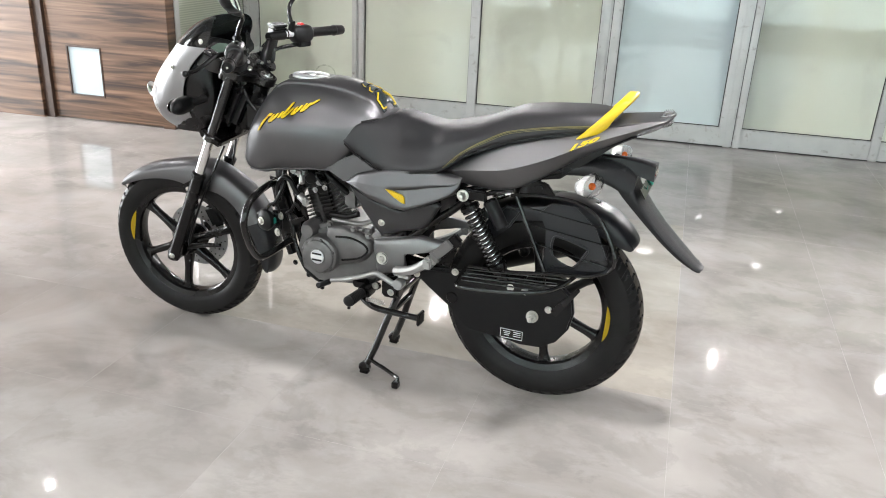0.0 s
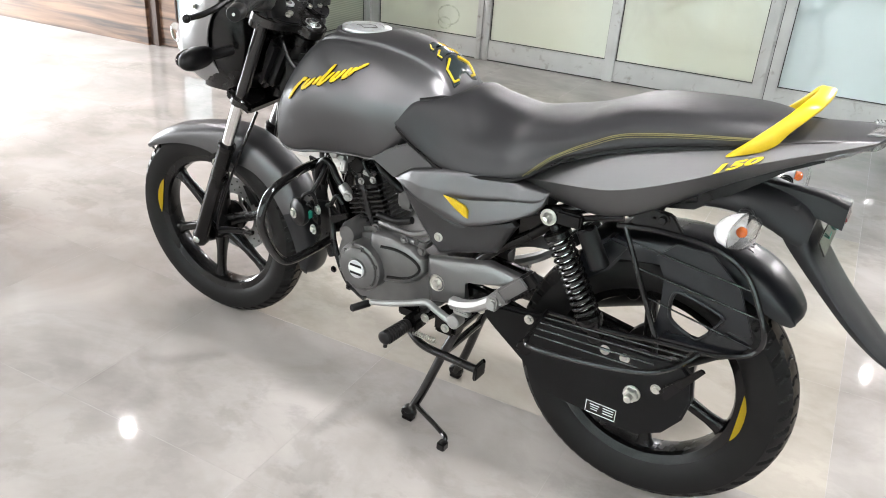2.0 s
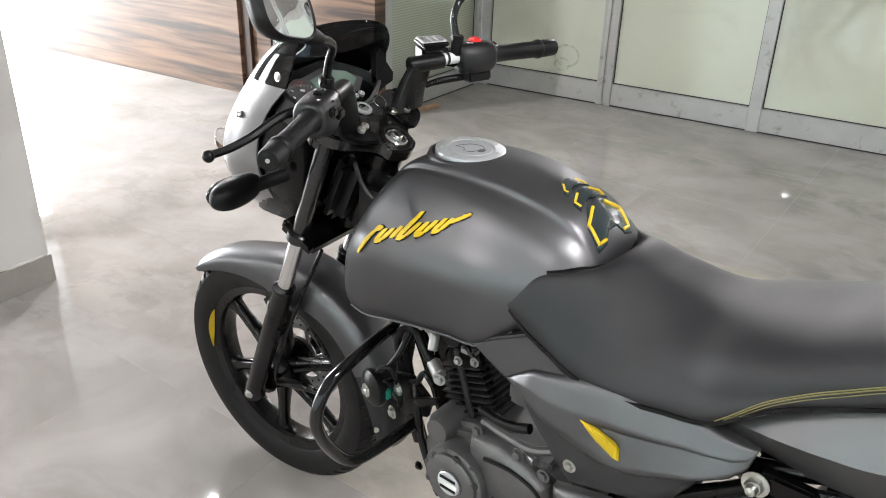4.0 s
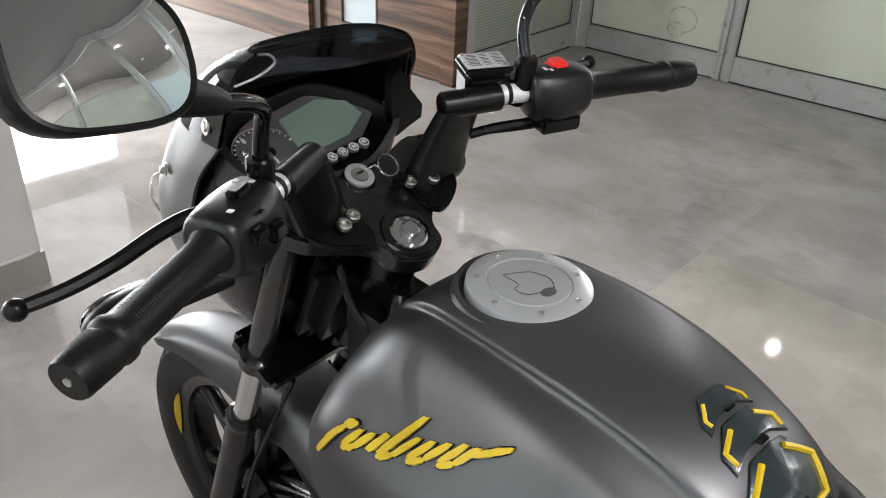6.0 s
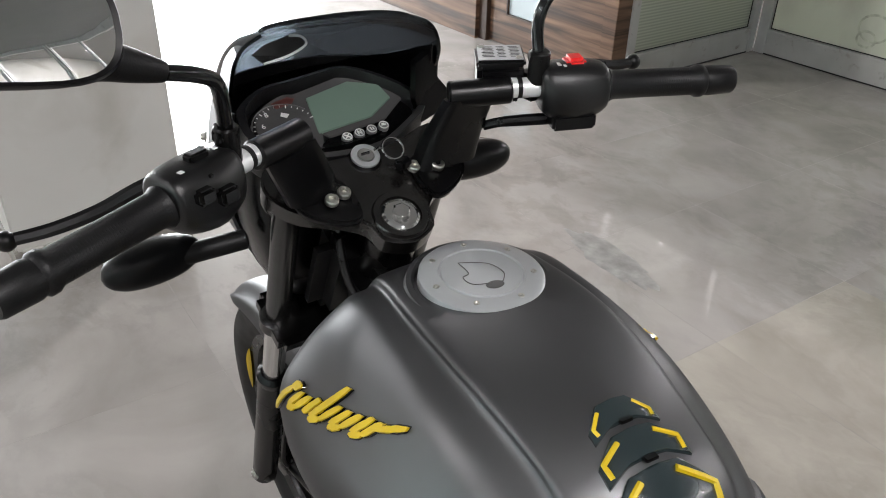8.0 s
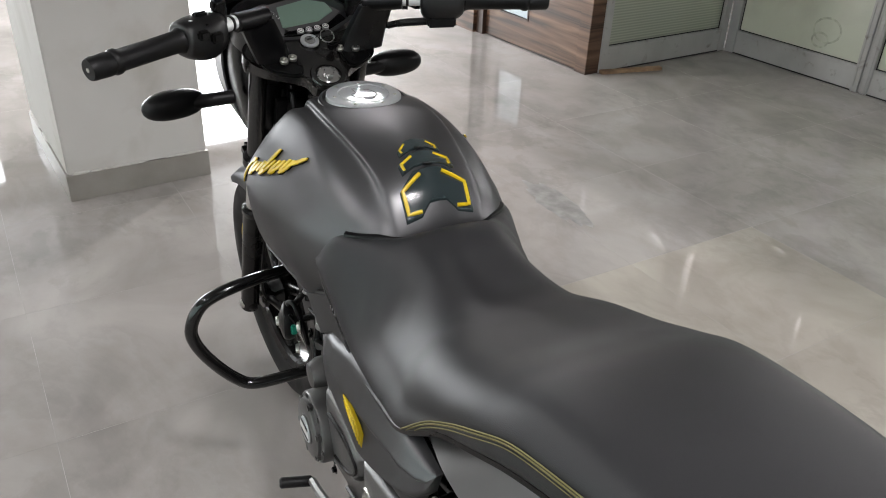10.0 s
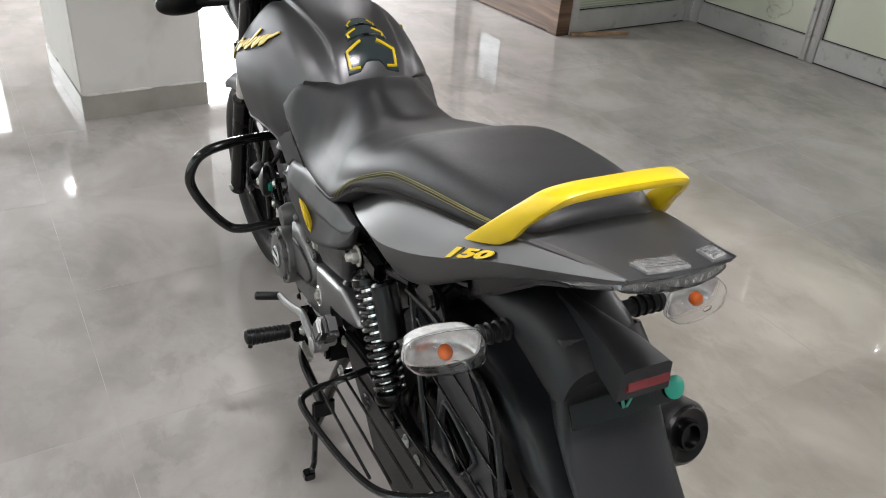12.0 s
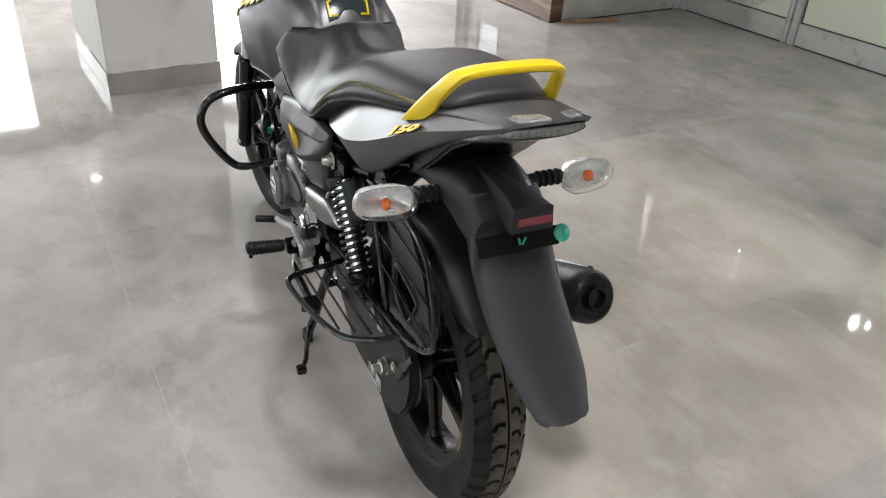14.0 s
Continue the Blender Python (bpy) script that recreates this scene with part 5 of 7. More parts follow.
for x, z, w, sk in ((-0.918, 0.490, 0.012, 0.012), (-0.905, 0.508, 0.040, 0.022), (-0.852, 0.548, 0.052, 0.036), (-0.785, 0.580, 0.056, 0.045), (-0.70, 0.602, 0.058, 0.055), (-0.62, 0.616, 0.060, 0.075), (-0.56, 0.617, 0.061, 0.100), (-0.50, 0.604, 0.061, 0.085), (-0.435, 0.570, 0.061, 0.070), (-0.375, 0.522, 0.060, 0.070), (-0.325, 0.440, 0.060, 0.066), (-0.300, 0.350, 0.058, 0.058), (-0.298, 0.290, 0.056, 0.048), (-0.306, 0.252, 0.052, 0.034), (-0.316, 0.236, 0.044, 0.018)):
    d = Vector((FRONT[0] - x, 0, FRONT[2] - z)).normalized()
    ff.append([(x + d.x * q, y, z + d.z * q) for y, q in ((-w, sk), (-w * 0.98, sk * 0.5), (-w * 0.82, 0.012), (-w * 0.45, 0.002), (0, 0), (w * 0.45, 0.002), (w * 0.82, 0.012), (w * 0.98, sk * 0.5), (w, sk))])
fd = part("front_fender", sheet(ff[:11], 4, 3, 0.003), PAINT, bike, "satin grey front fender", True)
part("fender_tail", sheet(ff[10:], 4, 3, 0.003), HUGGER, fd, "matt black lower fender", True)
for s in (-1, 1):
    part("fender_mount", block(-0.585, s * 0.075, 0.535, 0.05, 0.03, 0.045, 0.008, Matrix.Rotation(radians(-30), 4, "Y")), METALB, fd, "", True)
    part("fender_bolt", bolt((-0.585, s * 0.091, 0.535), (0, s, 0), 0.006), STEEL, fd, "", True)
    part("fender_bolt", bolt((-0.335, s * 0.058, 0.300), (0.2, s, 0), 0.004), STEEL, fd, "", True)
part("speedo_cable", tube([(-0.62, -0.07, 0.31), (-0.60, -0.082, 0.36), (-0.54, -0.082, 0.50), (-0.44, -0.075, 0.70)], 0.004, 6), BLACK, bike, "", True)
part("speedo_drive", join(lathe([(0.0, 0.0), (0.036, 0.0), (0.038, 0.008), (0.030, 0.018), (0.0, 0.020)], (FRONT[0], -0.072, FRONT[2]), (0, 1, 0), 28), tube([(-0.63, -0.060, 0.300), (-0.57, -0.060, 0.315), (-0.50, -0.058, 0.325)], 0.011, 10, r_end=0.007)), METALB, bike, "", True)

# crash guard in front of the engine, both sides
for sgn in (-1, 1):
    cg = part("crash_guard", tube([(-0.255, sgn * 0.045, 0.598), (-0.235, sgn * 0.12, 0.608), (-0.216, sgn * 0.215, 0.607), (-0.213, sgn * 0.270, 0.588), (-0.215, sgn * 0.294, 0.545), (-0.217, sgn * 0.290, 0.505), (-0.222, sgn * 0.262, 0.450), (-0.226, sgn * 0.222, 0.398), (-0.218, sgn * 0.190, 0.386), (-0.205, sgn * 0.12, 0.395), (-0.200, sgn * 0.05, 0.400)], 0.0112, 12, 5), GLOSS, bike, "glossy black tubular crash guard")
    part("guard_clamp", join(plate([(-0.275, 0.615), (-0.235, 0.610), (-0.215, 0.52), (-0.19, 0.42), (-0.195, 0.385), (-0.225, 0.385), (-0.25, 0.50)], sgn * 0.052, sgn * 0.060, 0.002), bolt((-0.255, sgn * 0.061, 0.585), (0, sgn, 0), 0.008), bolt((-0.215, sgn * 0.061, 0.42), (0, sgn, 0), 0.008)), METALB, cg)

# ---- head: fairing, screen, dials ----
LEVELS = [(0.732, -0.655, -0.545, 0.050), (0.757, -0.695, -0.535, 0.075), (0.80, -0.722, -0.542, 0.098), (0.85, -0.722, -0.552, 0.112), (0.90, -0.700, -0.542, 0.119), (0.945, -0.668, -0.520, 0.122), (0.985, -0.634, -0.488, 0.126), (1.025, -0.598, -0.442, 0.129), (1.06, -0.560, -0.425, 0.128), (1.085, -0.524, -0.420, 0.122), (1.102, -0.490, -0.420, 0.110), (1.112, -0.462, -0.423, 0.087)]


def shell(levels, lift=0.0):
    rows = []
    for z, xf, xe, w in levels:
        row = []
        for k in np.linspace(-90, 90, 25):
            a = radians(k)
            row.append((xe + (xf - xe - lift) * abs(math.cos(a)) ** 0.85, (w + lift) * math.copysign(abs(math.sin(a)) ** 0.8, math.sin(a)), z - 0.05 * max(0.0, z - 0.98) / 0.13 * w * math.sin(a)))
        rows.append(row)
    return rows


fairing = part("headlamp_fairing", sheet(shell(LEVELS[:8]), 4, 1, 0.004), FAIRP, bike, "satin silver bikini fairing over the headlamp", True)
part("windscreen", sheet(shell(LEVELS[7:], 0.001), 4, 1, 0.004), SMOKE, bike, "smoked black windscreen", True)
part("screen_bolt", bolt((-0.458, -0.1285, 1.046), (-0.2, -1, 0.2), 0.0055, 0.004), STEEL, fairing, "", True)
# black liner inside the lower part of the screen, its top edge rising to one side
zs, xfs, xes, ws = zip(*LEVELS)
liner = []
for f in np.linspace(0, 1, 7):
    row = []
    for k in np.linspace(-90, 90, 31):
        top = float(np.interp(k, (-90, -60, 0, 30, 60, 90), (1.030, 1.000, 1.006, 1.014, 1.038, 1.072)))
        z, a = 0.93 + (top - 0.93) * f, radians(k)
        xf, xe, w = np.interp(z, zs, xfs) + 0.008, np.interp(z, zs, xes) - 0.002, np.interp(z, zs, ws) - 0.0065
        row.append((xe + (xf - xe) * abs(math.cos(a)) ** 0.85, w * math.copysign(abs(math.sin(a)) ** 0.8, math.sin(a)), z - 0.05 * max(0.0, z - 0.98) / 0.13 * w * math.sin(a)))
    liner.append(row)
part("screen_liner", sheet(liner, 1, 1, 0.002), BLACK, fairing, "black plastic liner behind the windscreen", True)
wing = plate([(0.098, 1.0), (0.100, 1.045), (0.132, 1.062), (0.130, 1.023), (0.150, 0.998), (0.148, 0.982), (0.124, 0.976), (0.106, 0.970)], 0, 1, 0)
for v in wing.verts:
    y, h, z = v.co
    v.co = (-0.446 + 0.012 * h, y, z)
part("liner_wing", wing, BLACK, fairing, "", True)
part("liner_clip", join(block(-0.560, 0.022, 1.004, 0.012, 0.030, 0.008, 0.002), egg((-0.552, 0.012, 1.008), (0.006, 0.008, 0.004))), BLACK, fairing, "", True)
LOOP = [(-0.517, -0.055, 1.052), (-0.516, -0.025, 1.056), (-0.517, 0.0, 1.065), (-0.519, -0.004, 1.075), (-0.521, -0.018, 1.078), (-0.524, -0.048, 1.071), (-0.526, -0.064, 1.061)]
bml = bmesh.new()
bml.faces.new([bml.verts.new((x - 0.002, y, z)) for x, y, z in LOOP])
bmesh.ops.solidify(bml, geom=bml.faces[:] + bml.edges[:] + bml.verts[:], thickness=0.002)
loop = part("screen_loop", bml, GLOSS, fairing, "black loop with a pale rim behind the windscreen", True)
part("loop_rim", tube(LOOP[:5], 0.0016, 6, 4), LABEL, loop, "", True)
part("headlamp_glass", egg((-0.655, 0, 0.835), (0.062, 0.080, 0.060), Matrix.Rotation(radians(-25), 4, "Y"), 24, 2.6), CLEAR, fairing, "clear headlamp lens", True)
part("headlamp_bowl", lathe([(0.02, 0), (0.06, 0.03), (0.078, 0.07)], (-0.62, 0, 0.84), (-1, 0, -0.2), 28, True), CHROME, fairing, "", True)
for s in (-1, 1):
    part("pilot_lamp", egg((-0.695, s * 0.070, 0.865), (0.018, 0.016, 0.028), Matrix.Rotation(radians(s * 20), 4, "Z") @ Matrix.Rotation(radians(-30), 4, "Y")), CLEAR, fairing, "clear pilot lamp", True)
    part("fairing_bolt", bolt((-0.580, s * 0.117, 0.955), (-0.4, s, 0.2), 0.005), STEEL, fairing, "", True)
inner = []
for z, xf, w in ((0.735, -0.50, 0.070), (0.78, -0.47, 0.098), (0.83, -0.455, 0.112), (0.88, -0.45, 0.120), (0.93, -0.455, 0.122), (0.975, -0.45, 0.118)):
    w *= 0.86
    inner.append([(xf + 0.03, 0, z), (xf + 0.02, -w * 0.5, z), (xf, -w, z), (xf - 0.06, -w * 1.08, z), (xf - 0.13, -w * 0.9, z), (xf - 0.15, 0, z), (xf - 0.13, w * 0.9, z), (xf - 0.06, w * 1.08, z), (xf, w, z), (xf + 0.02, w * 0.5, z)])
part("headlamp_shell", grid_bm(smooth_grid(inner, 3, 3, True), True, True), BLACK, bike, "black inner headlamp shell", True)
# instrument console: its face leans back towards the rider
DASH = Matrix.Translation((-0.46, 0, 0.994)) @ Matrix.Rotation(radians(24.2), 4, "Y")


def dash_prism(outline, z0, z1, bevel=0.002):
    """A slab on the console's face: outline in face x (towards the rider) and y."""
    bm = plate([(x, y) for x, y in outline], 0, 1, 0)
    for v in bm.verts:
        x, h, y = v.co
        v.co = (x, y, z0 + (z1 - z0) * h)
    bmesh.ops.recalc_face_normals(bm, faces=bm.faces)
    if bevel:
        bmesh.ops.bevel(bm, geom=[e for e in bm.edges if e.calc_face_angle(0) > 0.6], offset=bevel, segments=2, affect="EDGES", clamp_overlap=True)
    bmesh.ops.transform(bm, matrix=DASH, verts=bm.verts)
    return bm


RIM = [(0.056, -0.045), (0.045, -0.078), (0.012, -0.098), (-0.024, -0.096), (-0.042, -0.080), (-0.055, -0.054), (-0.057, -0.022), (-0.060, 0.007), (-0.062, 0.036), (-0.050, 0.060), (-0.025, 0.086), (0.002, 0.102), (0.024, 0.101), (0.044, 0.070), (0.062, 0.029), (0.062, -0.010)]
RIM = [tuple(p) for p in catmull(RIM, 3, True)]
console = part("instrument_console", dash_prism(RIM, -0.045, -0.006, 0.004), BLACK, bike, "black instrument console with dial and green display", True)
hood = []
for k in (1.13, 1.11, 1.02, 0.98):
    h = {1.13: -0.035, 1.11: 0.008, 1.02: 0.010, 0.98: -0.008}[k]
    hood.append([DASH @ Vector((x * k - 0.002, y * k, h)) for x, y in RIM])
part("console_hood", grid_bm(hood, True), CARBON, console, "", True)
part("dial_face", dash_prism([tuple(p) for p in catmull([(-0.052, -0.030), (-0.046, -0.062), (-0.024, -0.086), (0.010, -0.091), (0.036, -0.078), (0.046, -0.050), (0.030, -0.026), (-0.01, -0.020)], 4, True)], -0.010, -0.003, 0.0005), DIAL, console, "black tachometer dial", True)
part("display_bezel", dash_prism([(-0.052, -0.030), (-0.066, 0.045), (-0.046, 0.092), (-0.006, 0.098), (0.020, 0.060), (0.026, -0.015), (0.0, -0.035)], -0.008, -0.004, 0.001), DIAL, console, "", True)
part("display", dash_prism([(-0.040, -0.016), (-0.052, 0.045), (-0.036, 0.080), (-0.010, 0.084), (0.012, 0.046), (0.018, -0.026)], -0.006, -0.002, 0.0008), LCD, console, "grey-green liquid crystal display", True)
for i in range(4):
    tx, ty = 0.034 - 0.001 * i, 0.002 + 0.0166 * i
    tt = part("tell_tale", dash_prism([(tx + 0.0065 * math.cos(a), ty + 0.0065 * math.sin(a)) for a in np.linspace(0, 2 * math.pi, 20, endpoint=False)], -0.008, -0.0005, 0.001), TELL, console, "round dark warning light", True)
    ring = [dash_prism([(tx + q * math.cos(t), ty + q * math.sin(t)) for q, t in ((0.0058, t0), (0.0058, t0 + 0.42), (0.0050, t0 + 0.42), (0.0050, t0))], -0.001, 0.0002, 0) for t0 in np.linspace(0, 2 * math.pi, 16, endpoint=False)]
    strokes = (((-0.003, -0.003), (0.003, 0.003)), ((-0.003, 0.003), (0.003, -0.003))) if i == 0 else (((-0.003, -0.002), (0.003, -0.002)), ((-0.003, 0.002), (0.003, 0.002)), ((-0.003, -0.002), (0.003, 0.002))) if i == 1 else (((-0.0025, -0.001), (0.0025, -0.001)), ((-0.002, 0.002), (0.002, 0.002))) if i == 2 else (((0.0, -0.003), (0.0, 0.003)), ((-0.002, -0.002), (-0.002, 0.002)))
    for (ax0, ay0), (ax1, ay1) in strokes:
        d = Vector((ax1 - ax0, ay1 - ay0)).normalized() * 0.0006
        ring.append(dash_prism([(tx + ax0 - d.y, ty + ay0 + d.x), (tx + ax1 - d.y, ty + ay1 + d.x), (tx + ax1 + d.y, ty + ay1 - d.x), (tx + ax0 + d.y, ty + ay0 - d.x)], -0.001, 0.0002, 0))
    part("light_symbol", join(*ring), WHITE, tt, "", True)
HUB = (-0.001, -0.057)
part("dial_ring", tube([DASH @ Vector((HUB[0] + 0.0395 * math.cos(t), HUB[1] + 0.0395 * math.sin(t), -0.0022)) for t in np.linspace(radians(125), radians(395), 28)], 0.0007, 6, 1), TELL, console, "", True)
marks = []
for i in range(21):
    a = radians(-166 - 11 * i + 130)
    c, s = math.cos(a), math.sin(a)
    q0, tw = (0.0335, 0.0006) if i % 5 == 0 else (0.0352, 0.0003)
    marks.append(dash_prism([(HUB[0] + q * c + t * s, HUB[1] + q * s - t * c) for q, t in ((q0, -tw), (0.0375, -tw), (0.0375, tw), (q0, tw))], -0.0032, -0.0024, 0))
marks.append(dash_prism([(-0.027, -0.053), (-0.022, -0.056), (-0.017, -0.050), (-0.022, -0.045)], -0.0032, -0.0026, 0))
part("dial_mark", join(*marks), WHITE, console, "", True)


def dial_figure(text, x, y, size):
    """A printed figure on the dial, upright to the rider."""
    cu = bpy.data.curves.new("figure", "FONT")
    cu.body, cu.size, cu.extrude, cu.align_x, cu.align_y = text, size, 0.0003, "CENTER", "CENTER"
    tmp = new("figure", cu)
    bpy.context.view_layer.update()
    me = bpy.data.meshes.new_from_object(tmp.evaluated_get(bpy.context.evaluated_depsgraph_get()))
    bpy.data.objects.remove(tmp)
    bm = bmesh.new()
    bm.from_mesh(me)
    bpy.data.meshes.remove(me)
    for v in bm.verts:
        v.co = (x - v.co.y, y + v.co.x, -0.0026 + v.co.z)
    bmesh.ops.transform(bm, matrix=DASH, verts=bm.verts)
    part("dial_figure", bm, WHITE, console, "", True)


for text, x, y in (("8", -0.028, -0.071), ("6", -0.012, -0.081), ("4", 0.008, -0.081), ("2", 0.023, -0.073), ("0", 0.029, -0.060)):
    dial_figure(text, x, y, 0.0098)
part("dial_needle", dash_prism([(HUB[0], HUB[1] - 0.001), (HUB[0], HUB[1] + 0.001), (0.031, -0.0575), (0.031, -0.0585)], -0.0015, 0.0005, 0), WHITE, console, "", True)
part("needle_hub", dash_prism([(HUB[0] + 0.007 * math.cos(a), HUB[1] + 0.007 * math.sin(a)) for a in np.linspace(0, 2 * math.pi, 20, endpoint=False)], -0.003, 0.002, 0.001), BLACK, console, "", True)
part("red_band", dash_prism([(-0.044, -0.058), (-0.049, -0.036), (-0.044, -0.028), (-0.036, -0.036), (-0.034, -0.056)], -0.0034, -0.0028, 0), mat("dim_red_print", (0.10, 0.03, 0.025), 0.3, coat=0.5, vary=0.3, scale=40), console, "", True)

# ---- upper yoke ----
YOKE = Matrix.Translation((-0.335, 0, 0.940)) @ Matrix.Rotation(RAKE, 4, "Y")


def yoke_slab(outline, z0, z1, bevel=0.003):
    bm = plate(outline, 0, 1, 0)
    for v in bm.verts:
        x, h, y = v.co
        v.co = (x, y, z0 + (z1 - z0) * h)
    bmesh.ops.recalc_face_normals(bm, faces=bm.faces)
    bmesh.ops.bevel(bm, geom=[e for e in bm.edges if e.calc_face_angle(0) > 0.6], offset=bevel, segments=2, affect="EDGES", clamp_overlap=True)
    bmesh.ops.transform(bm, matrix=YOKE, verts=bm.verts)
    return bm


YOKE_OUT = [tuple(p) for p in catmull([(-0.085, -0.10), (-0.062, -0.122), (-0.036, -0.118), (-0.012, -0.098), (0.008, -0.06), (0.026, -0.038), (0.050, -0.030), (0.062, 0.0), (0.050, 0.030), (0.026, 0.038), (0.008, 0.06), (-0.012, 0.098), (-0.036, 0.118), (-0.062, 0.122), (-0.085, 0.10), (-0.07, 0.04), (-0.07, -0.04)], 4, True)]
yoke = part("upper_yoke", yoke_slab(YOKE_OUT, -0.022, 0.004, 0.003), YOKEM, bike, "black cast upper fork yoke", True)
part("stem_collar", lathe([(0.0225, 0.0), (0.0235, 0.006), (0.0300, 0.007), (0.0325, 0.003), (0.0330, -0.016)], YOKE @ Vector((0.026, 0, 0.000)), (math.sin(RAKE), 0, math.cos(RAKE)), 40), YOKEM, yoke, "", True)
for sgn in (-1, 1):
    part("fork_clamp", lathe([(0.012, 0.006), (0.0185, 0.006), (0.0215, 0.003), (0.0220, -0.028), (0.0200, -0.034)], YOKE @ Vector((-0.060, sgn * 0.098, -0.004)), (math.sin(RAKE), 0, math.cos(RAKE)), 28), YOKEM, yoke, "", True)
part("stem_nut", join(lathe([(0.0205, 0.0), (0.0212, 0.006), (0.0185, 0.008), (0.0175, 0.006), (0.010, 0.0065)], YOKE @ Vector((0.026, 0, 0.000)), (math.sin(RAKE), 0, math.cos(RAKE)), 40), lathe([(0.0105, 0.004), (0.0105, 0.012), (0.0085, 0.0135), (0.0, 0.0133)], YOKE @ Vector((0.026, 0, 0.0)), (math.sin(RAKE), 0, math.cos(RAKE)), 6)), CHROME, yoke, "chromed steering stem nut", True)
for sgn in (-1, 1):
    rp = part("bar_riser", yoke_slab([tuple(p) for p in catmull([(0.020, sgn * 0.044), (0.022, sgn * 0.064), (0.004, sgn * 0.094), (-0.018, sgn * 0.104), (-0.036, sgn * 0.088), (-0.040, sgn * 0.050), (-0.010, sgn * 0.038)], 3, True)], 0.004, 0.014, 0.003), BLACK, yoke, "black clip-on bar riser", True)
    rows = []
    for t, c, hx, hy in ((0, (-0.352, sgn * 0.080, 0.958), 0.014, 0.030), (0.4, (-0.350, sgn * 0.089, 0.985), 0.013, 0.031), (0.75, (-0.344, sgn * 0.100, 1.013), 0.012, 0.031), (1, (-0.338, sgn * 0.108, 1.034), 0.011, 0.029)) if sgn < 0 else ((0, (-0.352, 0.082, 0.956), 0.016, 0.040), (0.4, (-0.350, 0.092, 0.985), 0.014, 0.038), (0.75, (-0.344, 0.103, 1.013), 0.012, 0.035), (1, (-0.338, 0.110, 1.034), 0.011, 0.031)):
        rows.append([(c[0] + hx * math.copysign(abs(math.cos(a)) ** 0.5, math.cos(a)), c[1] + hy * math.copysign(abs(math.sin(a)) ** 0.5, math.sin(a)), c[2]) for a in np.linspace(0, 2 * math.pi, 16, endpoint=False)])
    part("riser_arm", grid_bm(smooth_grid(rows, 3, 1, True), True, True), BLACK, rp, "", True)
    part("bar_clamp", rod((-0.346, sgn * 0.087, 1.037), (-0.316, sgn * 0.150, 1.039), 0.0152, 24, 0.002), BLACK, rp, "", True)
    for q in ((-0.338, 0.052), (-0.330, 0.070)) if sgn < 0 else ((-0.350, 0.042), (-0.338, 0.066)):
        p = (q[0], sgn * q[1], 0.9600)
        part("riser_bolt", join(lathe([(0.0075, 0), (0.0075, 0.005), (0.0062, 0.0065), (0.0036, 0.0065), (0.0034, 0.003), (0, 0.003)], p, (0.44, 0, 0.9), 20)), STEEL, rp, "", True)
ig = part("ignition_switch", join(lathe([(0.020, -0.03), (0.020, 0.0), (0.017, 0.003)], (-0.385, 0.0, 0.968), (0.44, 0, 0.9), 32)), BLACK, yoke, "", True)
part("ignition_plate", lathe([(0.0165, 0.0), (0.0165, 0.003), (0.0105, 0.0035), (0.0095, 0.0)], (-0.384, 0.0, 0.9715), (0.44, 0, 0.9), 32), CAP, ig, "", True)
part("key_barrel", join(lathe([(0.0095, 0.0), (0.0095, 0.004), (0.0, 0.0045)], (-0.384, 0.0, 0.9715), (0.44, 0, 0.9), 20), block(-0.383, 0, 0.9755, 0.002, 0.010, 0.004, 0)), CHROME, ig, "", True)
part("ignition_key", join(block(-0.352, 0.030, 0.968, 0.014, 0.020, 0.012, 0.003, Matrix.Rotation(radians(30), 4, "Z"))), BLACK, ig, "black key fob on a ring", True)
part("key_ring", join(tube([(-0.366 + 0.009 * math.cos(a), 0.026 + 0.0125 * math.sin(a), 0.982 - 0.009 * math.cos(a)) for a in np.linspace(0, 2 * math.pi, 18, endpoint=False)], 0.0013, 6, 2, True), tube([(-0.384, 0.012, 0.977), (-0.378, 0.016, 0.981), (-0.372, 0.015, 0.984)], 0.0014, 6)), CHROME, ig, "bright key ring", True)

